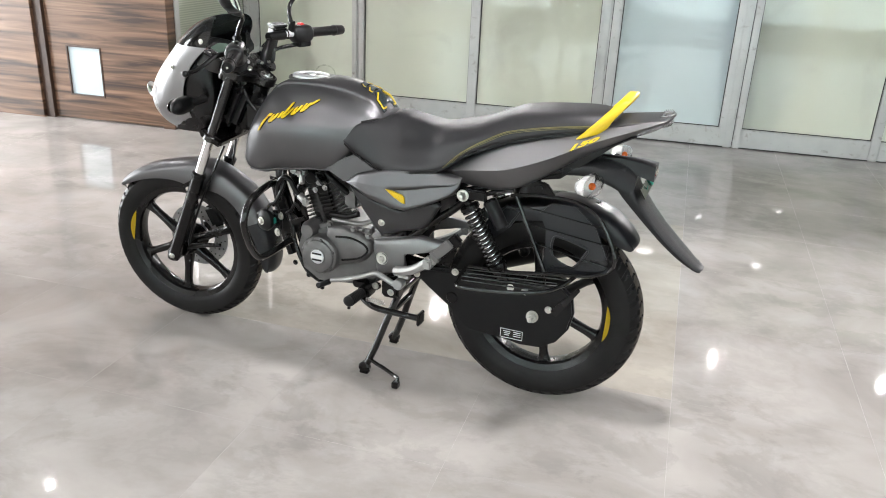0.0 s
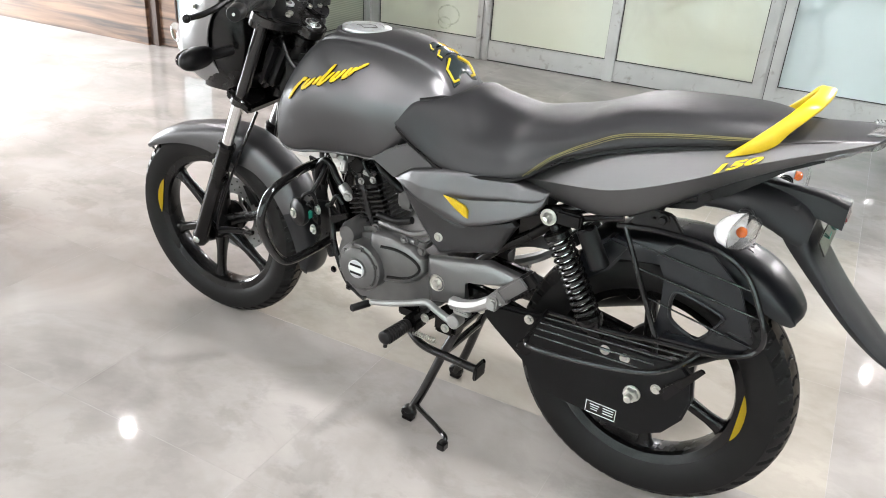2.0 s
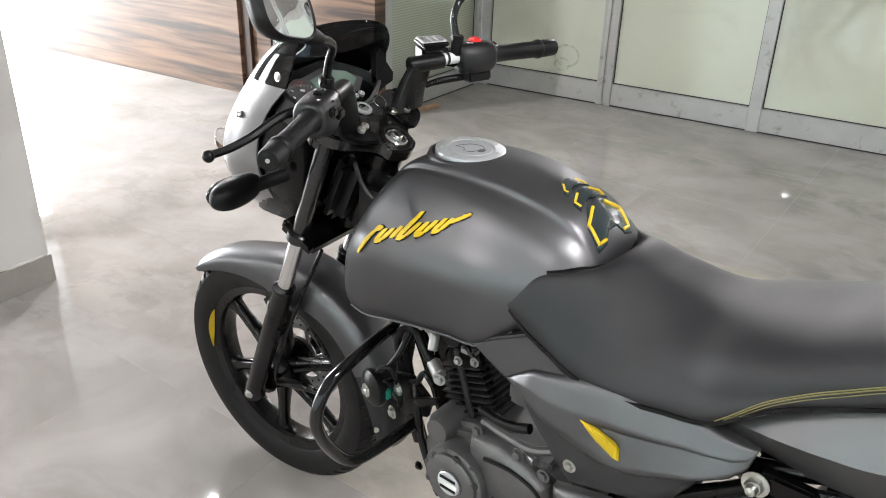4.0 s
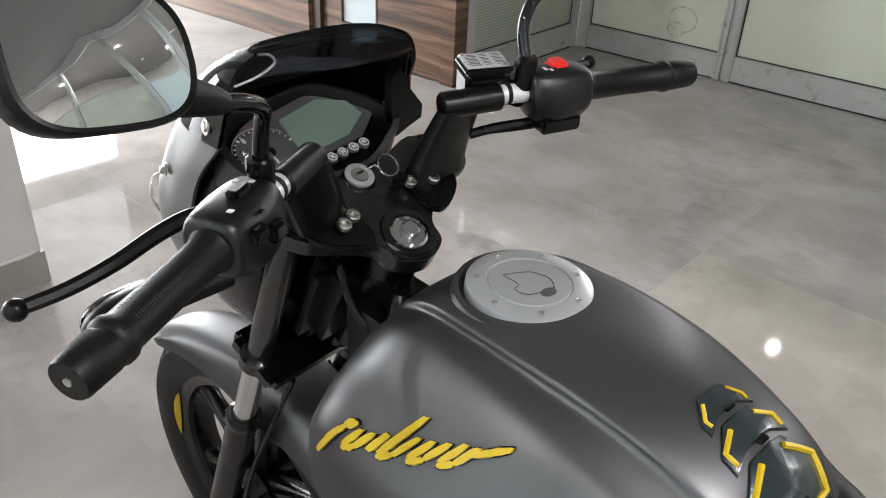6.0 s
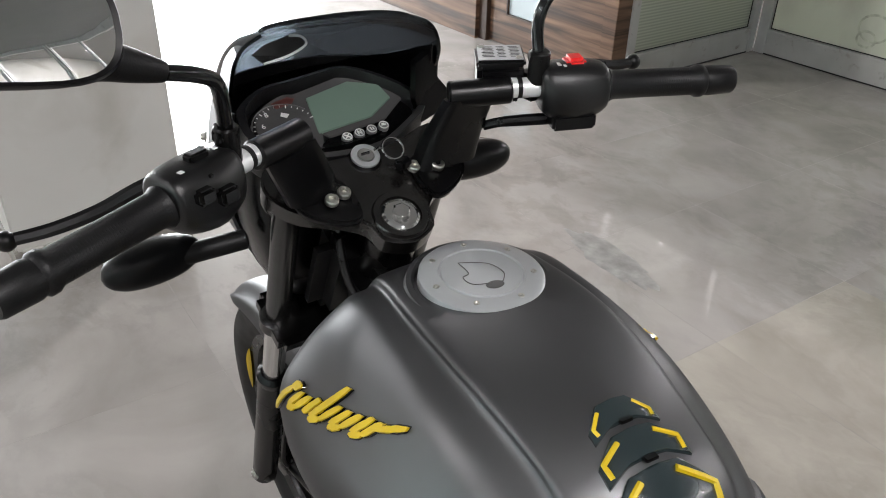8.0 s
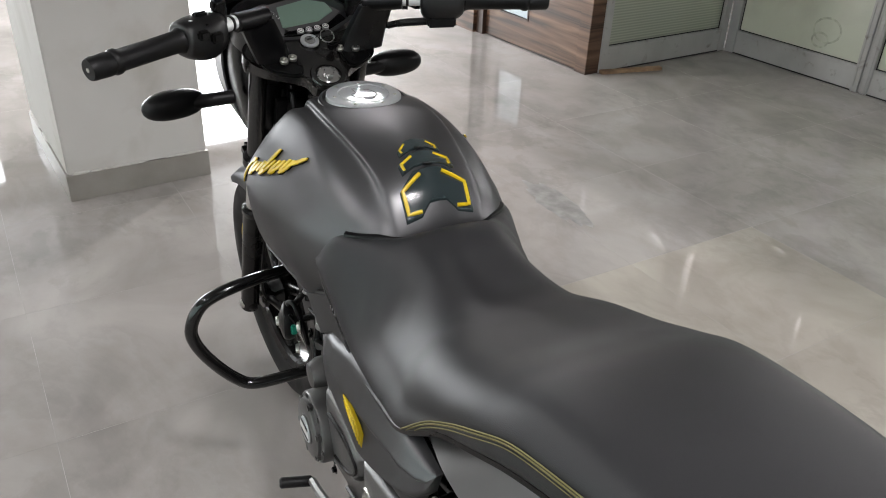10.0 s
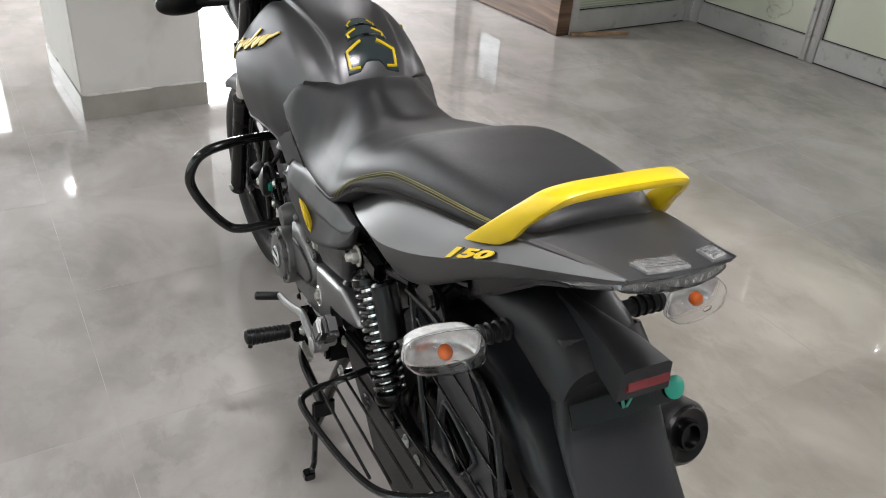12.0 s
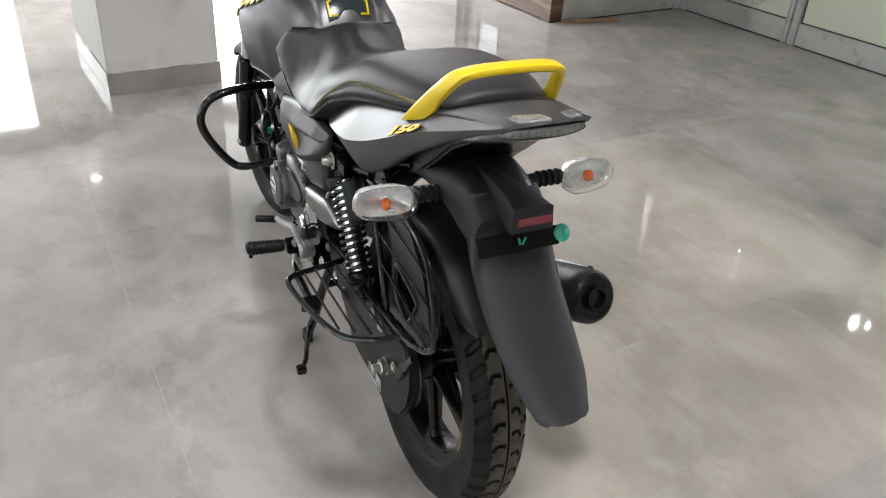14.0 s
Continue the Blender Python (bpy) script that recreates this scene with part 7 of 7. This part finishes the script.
    depth.inputs[1].default_value, depth.inputs[2].default_value, depth.inputs[3].default_value, depth.inputs[4].default_value = 0.48, 0.56, 0.0, 0.13
    nt.links.new(torn.outputs[0], depth.inputs[0])
    lies = nt.nodes.new("ShaderNodeMapRange")
    lies.inputs[1].default_value, lies.inputs[2].default_value = 0.44, 0.58
    nt.links.new(dust.outputs[0], lies.inputs[0])
    amount = nt.nodes.new("ShaderNodeMath")
    amount.operation = "MULTIPLY"
    nt.links.new(depth.outputs[0], amount.inputs[0])
    nt.links.new(lies.outputs[0], amount.inputs[1])
    keep = nt.nodes.new("ShaderNodeMath")
    keep.operation = "SUBTRACT"
    keep.inputs[0].default_value = 1.0
    nt.links.new(amount.outputs[0], keep.inputs[1])
    soiled = nt.nodes.new("ShaderNodeVectorMath")
    soiled.operation = "SCALE"
    nt.links.new(mul.outputs[2], soiled.inputs[0])
    nt.links.new(keep.outputs[0], soiled.inputs["Scale"])
    nt.links.new(soiled.outputs[0], b.inputs["Base Color"])
    return m


def wood_material():
    m = mat("walnut_veneer", (0.16, 0.085, 0.05), 0.38, coat=0.08, coat_rough=0.2, spec=0.35)
    nt = m.node_tree
    b = nt.nodes["Principled BSDF"]
    geo = nt.nodes.new("ShaderNodeNewGeometry")
    mp = nt.nodes.new("ShaderNodeMapping")
    mp.inputs["Scale"].default_value = (0.8, 0.8, 15.0)
    nt.links.new(geo.outputs["Position"], mp.inputs[0])
    n = nt.nodes.new("ShaderNodeTexNoise")
    n.inputs["Scale"].default_value, n.inputs["Detail"].default_value, n.inputs["Distortion"].default_value = 1.6, 8, 0.7
    nt.links.new(mp.outputs[0], n.inputs["Vector"])
    r = nt.nodes.new("ShaderNodeValToRGB")
    r.color_ramp.elements[0].position, r.color_ramp.elements[0].color = 0.36, (0.030, 0.016, 0.010, 1)
    r.color_ramp.elements[1].position, r.color_ramp.elements[1].color = 0.70, (0.215, 0.130, 0.082, 1)
    k = r.color_ramp.elements.new(0.5)
    k.color = (0.110, 0.062, 0.038, 1)
    nt.links.new(n.outputs[0], r.inputs[0])
    nt.links.new(r.outputs[0], b.inputs["Base Color"])
    return m


def frosted(name, tint, trans=0.35):
    m = mat(name, tint, 0.55, coat=1.0, coat_rough=0.02, trans=trans, vary=0.05, scale=1.5)
    m.node_tree.nodes["Principled BSDF"].inputs["Coat IOR"].default_value = 1.9
    return m


TILE = stone_material("polished_tile", (0.985, 0.98, 0.985))
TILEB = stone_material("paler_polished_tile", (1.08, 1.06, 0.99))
WOOD = wood_material()
GROUT = mat("grout", (0.31, 0.292, 0.272), 0.5, bump=0.2, grain=300, vary=0.35, scale=5)
PLASTER = mat("off_white_plaster", (0.54, 0.525, 0.495), 0.7, bump=0.15, grain=40, vary=0.05, scale=2)
CEILM = mat("grey_ceiling", (0.24, 0.24, 0.238), 0.75, bump=0.1, grain=60, vary=0.03, scale=2)
SKIRT = mat("grey_skirting_tile", (0.25, 0.235, 0.21), 0.35, vary=0.12, scale=9)
ALUM = mat("grey_aluminium_frame", (0.55, 0.55, 0.54), 0.36, 0.45, bump=0.1, grain=60, vary=0.07, scale=7, rvar=0.08)
def grimy(m, colour, scale, low, high):
    """Lays irregular grime patches over a material."""
    nt = m.node_tree
    b = nt.nodes["Principled BSDF"]
    geo = nt.nodes.new("ShaderNodeNewGeometry")
    n = nt.nodes.new("ShaderNodeTexNoise")
    n.inputs["Scale"].default_value, n.inputs["Detail"].default_value, n.inputs["Distortion"].default_value = scale, 9, 0.6
    nt.links.new(geo.outputs["Position"], n.inputs["Vector"])
    r = nt.nodes.new("ShaderNodeMapRange")
    r.inputs[1].default_value, r.inputs[2].default_value = low, high
    nt.links.new(n.outputs[0], r.inputs[0])
    mx = nt.nodes.new("ShaderNodeMix")
    mx.data_type = "RGBA"
    mx.inputs[7].default_value = (*colour, 1)
    old = b.inputs["Base Color"].links[0].from_socket
    nt.links.new(old, mx.inputs[6])
    nt.links.new(r.outputs[0], mx.inputs[0])
    nt.links.new(mx.outputs[2], b.inputs["Base Color"])
    return m


grimy(ALUM, (0.20, 0.165, 0.135), 16.0, 0.60, 0.86)
grimy(PLASTER, (0.36, 0.335, 0.29), 3.0, 0.52, 0.85)
GLASSG = frosted("frosted_green_glass", (0.66, 0.70, 0.59), 0.5)
grimy(GLASSG, (0.44, 0.45, 0.38), 2.2, 0.55, 0.9)
PLAIN = mat("plain_glass", (1, 1, 1), 0.0, trans=1.0, ior=1.3)
GLASSB = frosted("frosted_blue_glass", (0.60, 0.71, 0.72), 0.6)
# woven lines show through the side partition's film
GLASSR = frosted("lined_green_glass", (0.50, 0.55, 0.44))
lines = GLASSR.node_tree.nodes.new("ShaderNodeTexWave")
lines.bands_direction = "Z"
lines.inputs["Scale"].default_value, lines.inputs["Distortion"].default_value = 20.0, 0.4
where = GLASSR.node_tree.nodes.new("ShaderNodeNewGeometry")
GLASSR.node_tree.links.new(where.outputs["Position"], lines.inputs["Vector"])
tone = GLASSR.node_tree.nodes.new("ShaderNodeValToRGB")
tone.color_ramp.elements[0].color, tone.color_ramp.elements[1].color = (0.36, 0.41, 0.31, 1), (0.58, 0.62, 0.50, 1)
GLASSR.node_tree.links.new(lines.outputs[1], tone.inputs[0])
GLASSR.node_tree.links.new(tone.outputs[0], GLASSR.node_tree.nodes["Principled BSDF"].inputs["Base Color"])
# dark brown that holds the jamb's shade; also on the pane beads
DARKW = mat("jamb_shade_and_bead_brown", (0.045, 0.024, 0.015), 0.45, bump=0.2, grain=80, vary=0.3, scale=5)
RIBBED = mat("ribbed_pane", (0.42, 0.50, 0.53), 0.35, coat=0.5, bump=1.0, grain=220)
RAWWOOD = mat("raw_batten", (0.30, 0.19, 0.11), 0.7, bump=0.4, grain=90, vary=0.3, scale=20)
GRIME = mat("grime", (0.53, 0.56, 0.475), 0.8, bump=0.3, grain=80, vary=0.3, scale=30)
GASKET = mat("black_gasket", (0.02, 0.02, 0.02), 0.6, bump=0.3, grain=200, vary=0.4, scale=8)
GLOW = bpy.data.materials.new("daylight")
GLOW.use_nodes = True
GLOW.node_tree.nodes.remove(GLOW.node_tree.nodes["Principled BSDF"])
em = GLOW.node_tree.nodes.new("ShaderNodeEmission")
em.inputs[0].default_value, em.inputs[1].default_value = (0.95, 0.98, 1.0, 1), 7.0
GLOW.node_tree.links.new(em.outputs[0], GLOW.node_tree.nodes["Material Output"].inputs[0])
DIFFUSER = bpy.data.materials.new("lamp_diffuser")
DIFFUSER.use_nodes = True
DIFFUSER.node_tree.nodes["Principled BSDF"].inputs["Emission Color"].default_value = (1, 0.98, 0.95, 1)
DIFFUSER.node_tree.nodes["Principled BSDF"].inputs["Emission Strength"].default_value = 40

U0, U1, V0, V1 = -7.6, 5.2, -4.6, 3.79      # the hall
WOODEND = -5.9


def bar(name, u0, u1, v0, v1, z0, z1, material, bevel=0.003, **kw):
    return put(name, block((u0 + u1) / 2, (v0 + v1) / 2, (z0 + z1) / 2, u1 - u0, v1 - v0, z1 - z0, bevel), material, **kw)


# walls and ceiling
put("ceiling", block((U0 + U1) / 2, (V0 + 11.7) / 2, CEIL + 0.06, U1 - U0 + 0.4, 11.7 - V0 + 0.4, 0.12, 0), CEILM, kind="structure")
bar("wall_south", U0, U1, V0 - 0.15, V0, 0, CEIL, PLASTER, 0, kind="structure")
bar("wall_east", U1, U1 + 0.15, V0 - 0.15, 11.7, 0, CEIL, PLASTER, 0, kind="structure")
bar("wall_west", U0 - 0.15, U0, V0 - 0.15, -2.4, 0, CEIL, PLASTER, 0, kind="structure")
bar("wall_west_pier", U0 - 0.15, U0, -0.1, 0.5, 0, CEIL, PLASTER, 0, kind="structure")
bar("wall_west_lintel", U0 - 0.15, U0, -2.4, -0.1, 2.3, CEIL, PLASTER, 0, kind="structure")
bar("wall_west_lintel_north", U0 - 0.15, U0, 0.5, 3.6, 2.3, CEIL, PLASTER, 0, kind="structure")
bar("wall_west_end", U0 - 0.15, U0, 3.6, 11.7, 0, CEIL, PLASTER, 0, kind="structure")
bar("wall_back_hall", U0, U1, 11.55, 11.7, 0, CEIL, PLASTER, 0, kind="structure")
put("daylight_backdrop", plate([(-6, -0.5), (7, -0.5), (7, 5), (-6, 5)], 0, 0.02, 0), GLOW, kind="structure").data.transform(ROOM @ pose(-9.2, 0, 0, 0, 0, 90) @ ROOM.inverted())
# wooden partition with a door
bar("wall_wood", WOODEND, -3.36, 2.56, 2.70, 0, CEIL, WOOD, 0.002, kind="structure", label="walnut veneer partition wall")
# the jamb's set-back return has its shade put into the colour
bar("door_frame", -3.36, -3.29, 2.585, 2.70, 0, CEIL, DARKW, 0.002, kind="structure")
bar("wall_wood_end", -2.40, -2.31, 2.60, 2.70, 0, CEIL, WOOD, 0.002, kind="structure")
bar("wall_wood_return", WOODEND, WOODEND + 0.12, 2.70, 3.4, 0, CEIL, WOOD, 0.002, kind="structure")
dz0, dz1, du0, du1 = 0.185, 0.52, -3.135, -2.873
door = tagged(new("door_1"), "walnut veneer door with a low ribbed glass panel", "door", kind="structure")
for nm, u0, u1, z0, z1 in (("door_leaf_rail", -3.287, -2.402, 0.008, dz0), ("door_leaf_rail", -3.287, -2.402, dz1, 2.1), ("door_leaf_stile", -3.287, du0, dz0, dz1), ("door_leaf_stile", du1, -2.402, dz0, dz1)):
    bar(nm, u0, u1, 2.612, 2.655, z0, z1, WOOD, 0.0, parent=door)
bar("door_pane", du0, du1, 2.622, 2.640, dz0, dz1, RIBBED, 0.0, parent=door)
for u0, u1, z0, z1 in ((du0 - 0.01, du0, dz0 - 0.01, dz1 + 0.01), (du1, du1 + 0.01, dz0 - 0.01, dz1 + 0.01), (du0, du1, dz0 - 0.01, dz0), (du0, du1, dz1, dz1 + 0.01)):
    bar("pane_bead", u0, u1, 2.607, 2.625, z0, z1, DARKW, 0.001, parent=door)
bar("door_head", -3.29, -2.40, 2.60, 2.70, 2.1, CEIL, WOOD, 0, kind="structure")


def glazing(name, place, posts, doors, tint, rail=0.13, label="", clear=False):
    """A glazed partition along local x, glass in the y = 0 plane. posts: (x, width); doors: bays with bottom rails set apart."""
    g = tagged(new(name), label, "window", kind="structure")

    def piece(nm, x0, x1, y0, y1, z0, z1, material, bevel=0.003):
        bm = block((x0 + x1) / 2, (y0 + y1) / 2, (z0 + z1) / 2, x1 - x0, y1 - y0, z1 - z0, bevel)
        bmesh.ops.transform(bm, matrix=place, verts=bm.verts)
        return put(nm, bm, material, parent=g)
    for x, w in posts:
        if w > 0.08:
            piece("window_frame", x - w / 2, x - 0.009, -0.035, 0.05, 0, CEIL, ALUM)
            piece("window_frame", x + 0.009, x + w / 2, -0.035, 0.05, 0, CEIL, ALUM)
            piece("window_frame", x - 0.009, x + 0.004, -0.022, 0.03, 0, CEIL, ALUM)
            piece("gasket", x + 0.004, x + 0.009, -0.010, 0.03, 0, CEIL, GASKET, 0)
            piece("glazing_bead", x - w / 2 + 0.010, x - w / 2 + 0.018, -0.040, -0.035, 0, CEIL, ALUM, 0.002)
            piece("glazing_bead", x + w / 2 - 0.018, x + w / 2 - 0.010, -0.040, -0.035, 0, CEIL, ALUM, 0.002)
        else:
            piece("window_frame", x - w / 2, x + w / 2, -0.03, 0.05, 0, CEIL, ALUM)
    for i in range(len(posts) - 1):
        a, b = posts[i][0] + posts[i][1] / 2, posts[i + 1][0] - posts[i + 1][1] / 2
        is_door = i in doors
        lift = 0.008 if is_door else 0.0
        piece("window_rail", a, b, -0.025 - 0.01 * is_door, 0.04, lift, rail, ALUM)
        piece("glazing_bead", a, b, -0.028, -0.004, rail, rail + 0.012, ALUM, 0.002)
        piece("floor_seal", a, b, -0.030 - 0.01 * is_door, -0.012, 0.0005, 0.007, GASKET, 0.001)
        piece("window_rail", a, b, -0.025, 0.04, CEIL - 0.1, CEIL, ALUM)
        if is_door:
            piece("window_frame", b - 0.045, b, -0.032, 0.03, 0.008, CEIL, ALUM)
            b -= 0.045
        for g0, g1, h0, h1 in ((a, a + 0.006, rail, CEIL - 0.1), (b - 0.006, b, rail, CEIL - 0.1), (a + 0.006, b - 0.006, rail + 0.012, rail + 0.018)):
            piece("gasket", g0, g1, -0.0075, -0.0045, h0, h1, GASKET, 0)
        top = 1.45 if clear else CEIL - 0.1
        piece("window_pane", a, b, -0.004, 0.004, rail, top, tint[i] if isinstance(tint, list) else tint, 0)
        if clear:      # the film ends at chest height: plain glass above it
            piece("window_rail", a, b, -0.020, 0.020, top, top + 0.03, ALUM, 0.002)
            piece("clear_pane", a, b, -0.003, 0.003, top + 0.03, CEIL - 0.1, PLAIN, 0).visible_shadow = False
    return g


glazing("window_1", pose(0, V1 + 0.03, 0), [(-2.27, 0.07), (-1.37, 0.10), (-0.424, 0.072), (0.588, 0.15), (1.562, 0.115), (2.53, 0.06), (3.5, 0.12), (4.45, 0.06), (5.16, 0.06)], {3}, [GLASSG, GLASSG, GLASSG, GLASSB, GLASSG, GLASSG, GLASSG, GLASSG], label="half-frosted glass partition in grey aluminium frames", clear=True)
glazing("window_2", pose(-2.335, 2.70, 0, 0, 0, 90), [(0.03, 0.06), (1.06, 0.06)], set(), GLASSR, label="frosted glass side partition in a grey aluminium frame")
glazing("window_3", pose(U1 - 0.2, V0 + 0.15, 0, 0, 0, 180), [(0.05, 0.1), (1.4, 0.06), (2.8, 0.12), (4.2, 0.06), (5.6, 0.12), (7.0, 0.06), (8.0, 0.12)], set(), GLASSB, rail=0.2, label="frosted blue glass partition in aluminium frames")
glazing("window_4", pose(U1 - 0.12, 3.6, 0, 0, 0, -90), [(0.05, 0.1), (1.3, 0.06), (2.6, 0.12), (3.9, 0.06), (5.2, 0.12), (6.5, 0.06), (7.8, 0.12)], set(), GLASSB, rail=0.2, label="frosted blue glass partition in grey frames")
# grime rings on the first pane
w1 = bpy.data.objects["window_1"]
for u, z, r in ((-1.66, 0.275, 0.085), (-1.69, 0.215, 0.05)):
    bm = tube([(u + r * math.cos(a), V1 + 0.0255, z + r * 0.8 * math.sin(a)) for a in np.linspace(0, 2 * math.pi, 24, endpoint=False)], 0.006, 6, 1, True)
    for v in bm.verts:
        v.co.y = V1 + 0.0255 + (v.co.y - V1 - 0.0255) * 0.03
    put("grime_ring", bm, GRIME, parent=w1)
# what stands behind the blue pane
put("blue_drum", lathe([(0.0, 0.0), (0.26, 0.0), (0.27, 0.02), (0.26, 0.45), (0.27, 0.47), (0.26, 0.9), (0.2, 0.95), (0.0, 0.96)], (1.66, 4.11, 0.28), (0, 0, 1), 32), mat("blue_drum_plastic", (0.012, 0.05, 0.14), 0.4, vary=0.1), label="blue drum behind the frosted glass", category="drum")
put("drum_stand", block(1.66, 4.11, 0.14, 0.4, 0.4, 0.28, 0.01), PLASTER, label="white plinth behind the frosted glass", category="plinth")
# square column with a skirting tile
PU0, PU1, PV0, PV1 = -2.79, -2.008, -0.203, 0.322
put("column", join(block((PU0 + PU1) / 2, (PV0 + PV1) / 2, CEIL / 2 + 0.050, PU1 - PU0 - 0.012, PV1 - PV0 - 0.012, CEIL - 0.100, 0.006)), PLASTER, kind="structure", label="off-white plastered square column")
rng = random.Random(4)
for u0, u1, v0, v1 in ((PU1 - 0.012, PU1, PV0, PV1), (PU0, PU0 + 0.012, PV0, PV1), (PU0 + 0.012, PU1 - 0.012, PV0, PV0 + 0.012), (PU0 + 0.012, PU1 - 0.012, PV1 - 0.012, PV1)):
    bar("skirting", u0, u1, v0, v1, 0, 0.102, SKIRT, 0.0015, kind="structure")
# lumps of plaster on the skirting's upper edge
lumps = []
for i in range(26):
    t = rng.random()
    w = rng.uniform(0.01, 0.05)
    v = PV0 + 0.03 + t * (PV1 - PV0 - 0.06)
    lumps.append(egg((PU1 - 0.009, v, 0.104), (0.010, w, rng.uniform(0.003, 0.009)), None, 8))
    lumps.append(egg((PU0 + 0.03 + t * 0.38, PV0 + 0.009, 0.104), (w, 0.010, rng.uniform(0.003, 0.009)), None, 8))
put("plaster_lumps", join(*lumps), PLASTER, label="uneven plaster edge above the skirting tiles", category="plaster", kind="stuff")
# downlights, the added unseen ones too
for u, v, power, wide in LAMPS:
    r = min(0.040, 0.5 * wide)
    dl = put("downlight", lathe([(r, 0.001), (r, -0.010), (r + 0.016, -0.012), (r + 0.019, -0.004), (r + 0.017, 0.004)], (u, v, CEIL), (0, 0, 1), 32, False), CEILM, label="round recessed white ceiling downlight", category="lamp", group="downlights")
    put("diffuser", lathe([(0.0, -0.006), (r + 0.0005, -0.006)], (u, v, CEIL), (0, 0, 1), 32, False), DIFFUSER, parent=dl)
# wooden batten lying in the corner
bt = block(0, 0, 0.010, 0.40, 0.035, 0.020, 0.002)
bmesh.ops.transform(bt, matrix=Matrix.Translation((-2.575, 2.60, 0)) @ Matrix.Rotation(math.atan2(0.401, 0.051), 4, "Z"), verts=bt.verts)
tagged(part("wooden_batten", bt, RAWWOOD, None), "thin raw wooden batten lying on the floor", "batten")
# dried cement smear on the tiles
sm = bmesh.new()
cs = []
for k in range(48):
    a = 2 * math.pi * k / 48
    q = 1 + 0.28 * noise.noise(Vector((3 * math.cos(a), 3 * math.sin(a), 4.2))) + 0.12 * noise.noise(Vector((9 * math.cos(a), 9 * math.sin(a), 1.2)))
    cs.append((-1.29 + 0.20 * q * math.cos(a), 1.24 + 0.065 * q * math.sin(a)))
r1 = [sm.verts.new((x, y, 0.0003)) for x, y in cs]
r2 = [sm.verts.new((-1.29 + (x + 1.29) * 0.9, 1.24 + (y - 1.24) * 0.85, 0.0016)) for x, y in cs]
for i in range(48):
    sm.faces.new((r1[i], r1[(i + 1) % 48], r2[(i + 1) % 48], r2[i]))
sm.faces.new(r2)
tagged(part("cement_smear", sm, mat("dried_cement", (0.25, 0.243, 0.232), 0.42, bump=0.8, grain=60, vary=0.3, scale=18), None), "dried grey cement smear on the tiles", "smear")

# floor: 60 cm tiles laid on a grout bed, turned 4.4 degrees
GRIDM = Matrix.Translation((-0.843, 1.814, 0)) @ Matrix.Rotation(radians(4.4), 4, "Z")
bed = block((U0 + U1) / 2 - 1, (V0 + 11.7) / 2, -0.0503, U1 - U0 + 4, 11.7 - V0 + 1, 0.1, 0)
floor = put("floor", bed, GROUT, kind="structure", label="polished marbled floor tiles")
T = 0.6


def tile_bm(n=1):
    bm = bmesh.new()
    h = T / 2 - 0.0006
    ring = []
    for k, z in ((h, -0.004), (h, -0.0001), (h - 0.0001, 0.0)):
        ring.append([bm.verts.new((sx * k, sy * k, z)) for sx, sy in ((-1, -1), (1, -1), (1, 1), (-1, 1))])
    for a, b in zip(ring, ring[1:]):
        for i in range(4):
            bm.faces.new((a[i], a[(i + 1) % 4], b[(i + 1) % 4], b[i]))
    bm.faces.new(ring[-1])
    return bm


tme = bpy.data.meshes.new("tile")
tb = tile_bm()
tb.to_mesh(tme)
tb.free()
tme.materials.append(TILE)
cells = []
inv = ROOM.inverted()
for i in range(-16, 13):
    for j in range(-14, 9):
        c = GRIDM @ Vector(((i + 0.5) * T, (j + 0.5) * T, 0))
        q = inv @ c
        if U0 - 2.2 < q.x < U1 + 0.4 and V0 - 0.4 < q.y < 6.4:
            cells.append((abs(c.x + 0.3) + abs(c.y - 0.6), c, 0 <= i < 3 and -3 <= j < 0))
cells.sort(key=lambda e: e[0])
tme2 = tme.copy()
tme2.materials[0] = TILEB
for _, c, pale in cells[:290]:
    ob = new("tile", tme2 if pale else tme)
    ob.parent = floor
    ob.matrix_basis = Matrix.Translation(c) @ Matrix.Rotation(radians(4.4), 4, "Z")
rest = bmesh.new()
tb = tile_bm()
tmp = bpy.data.meshes.new("tmp")
tb.to_mesh(tmp)
tb.free()
for _, c, pale in cells[290:]:
    n0 = len(rest.verts)
    rest.from_mesh(tmp)
    rest.verts.ensure_lookup_table()
    bmesh.ops.transform(rest, matrix=Matrix.Translation(c) @ Matrix.Rotation(radians(4.4), 4, "Z"), verts=rest.verts[n0:])
bpy.data.meshes.remove(tmp)
tagged(part("far_tiles", rest, TILE, floor, flat=True), kind="stuff")
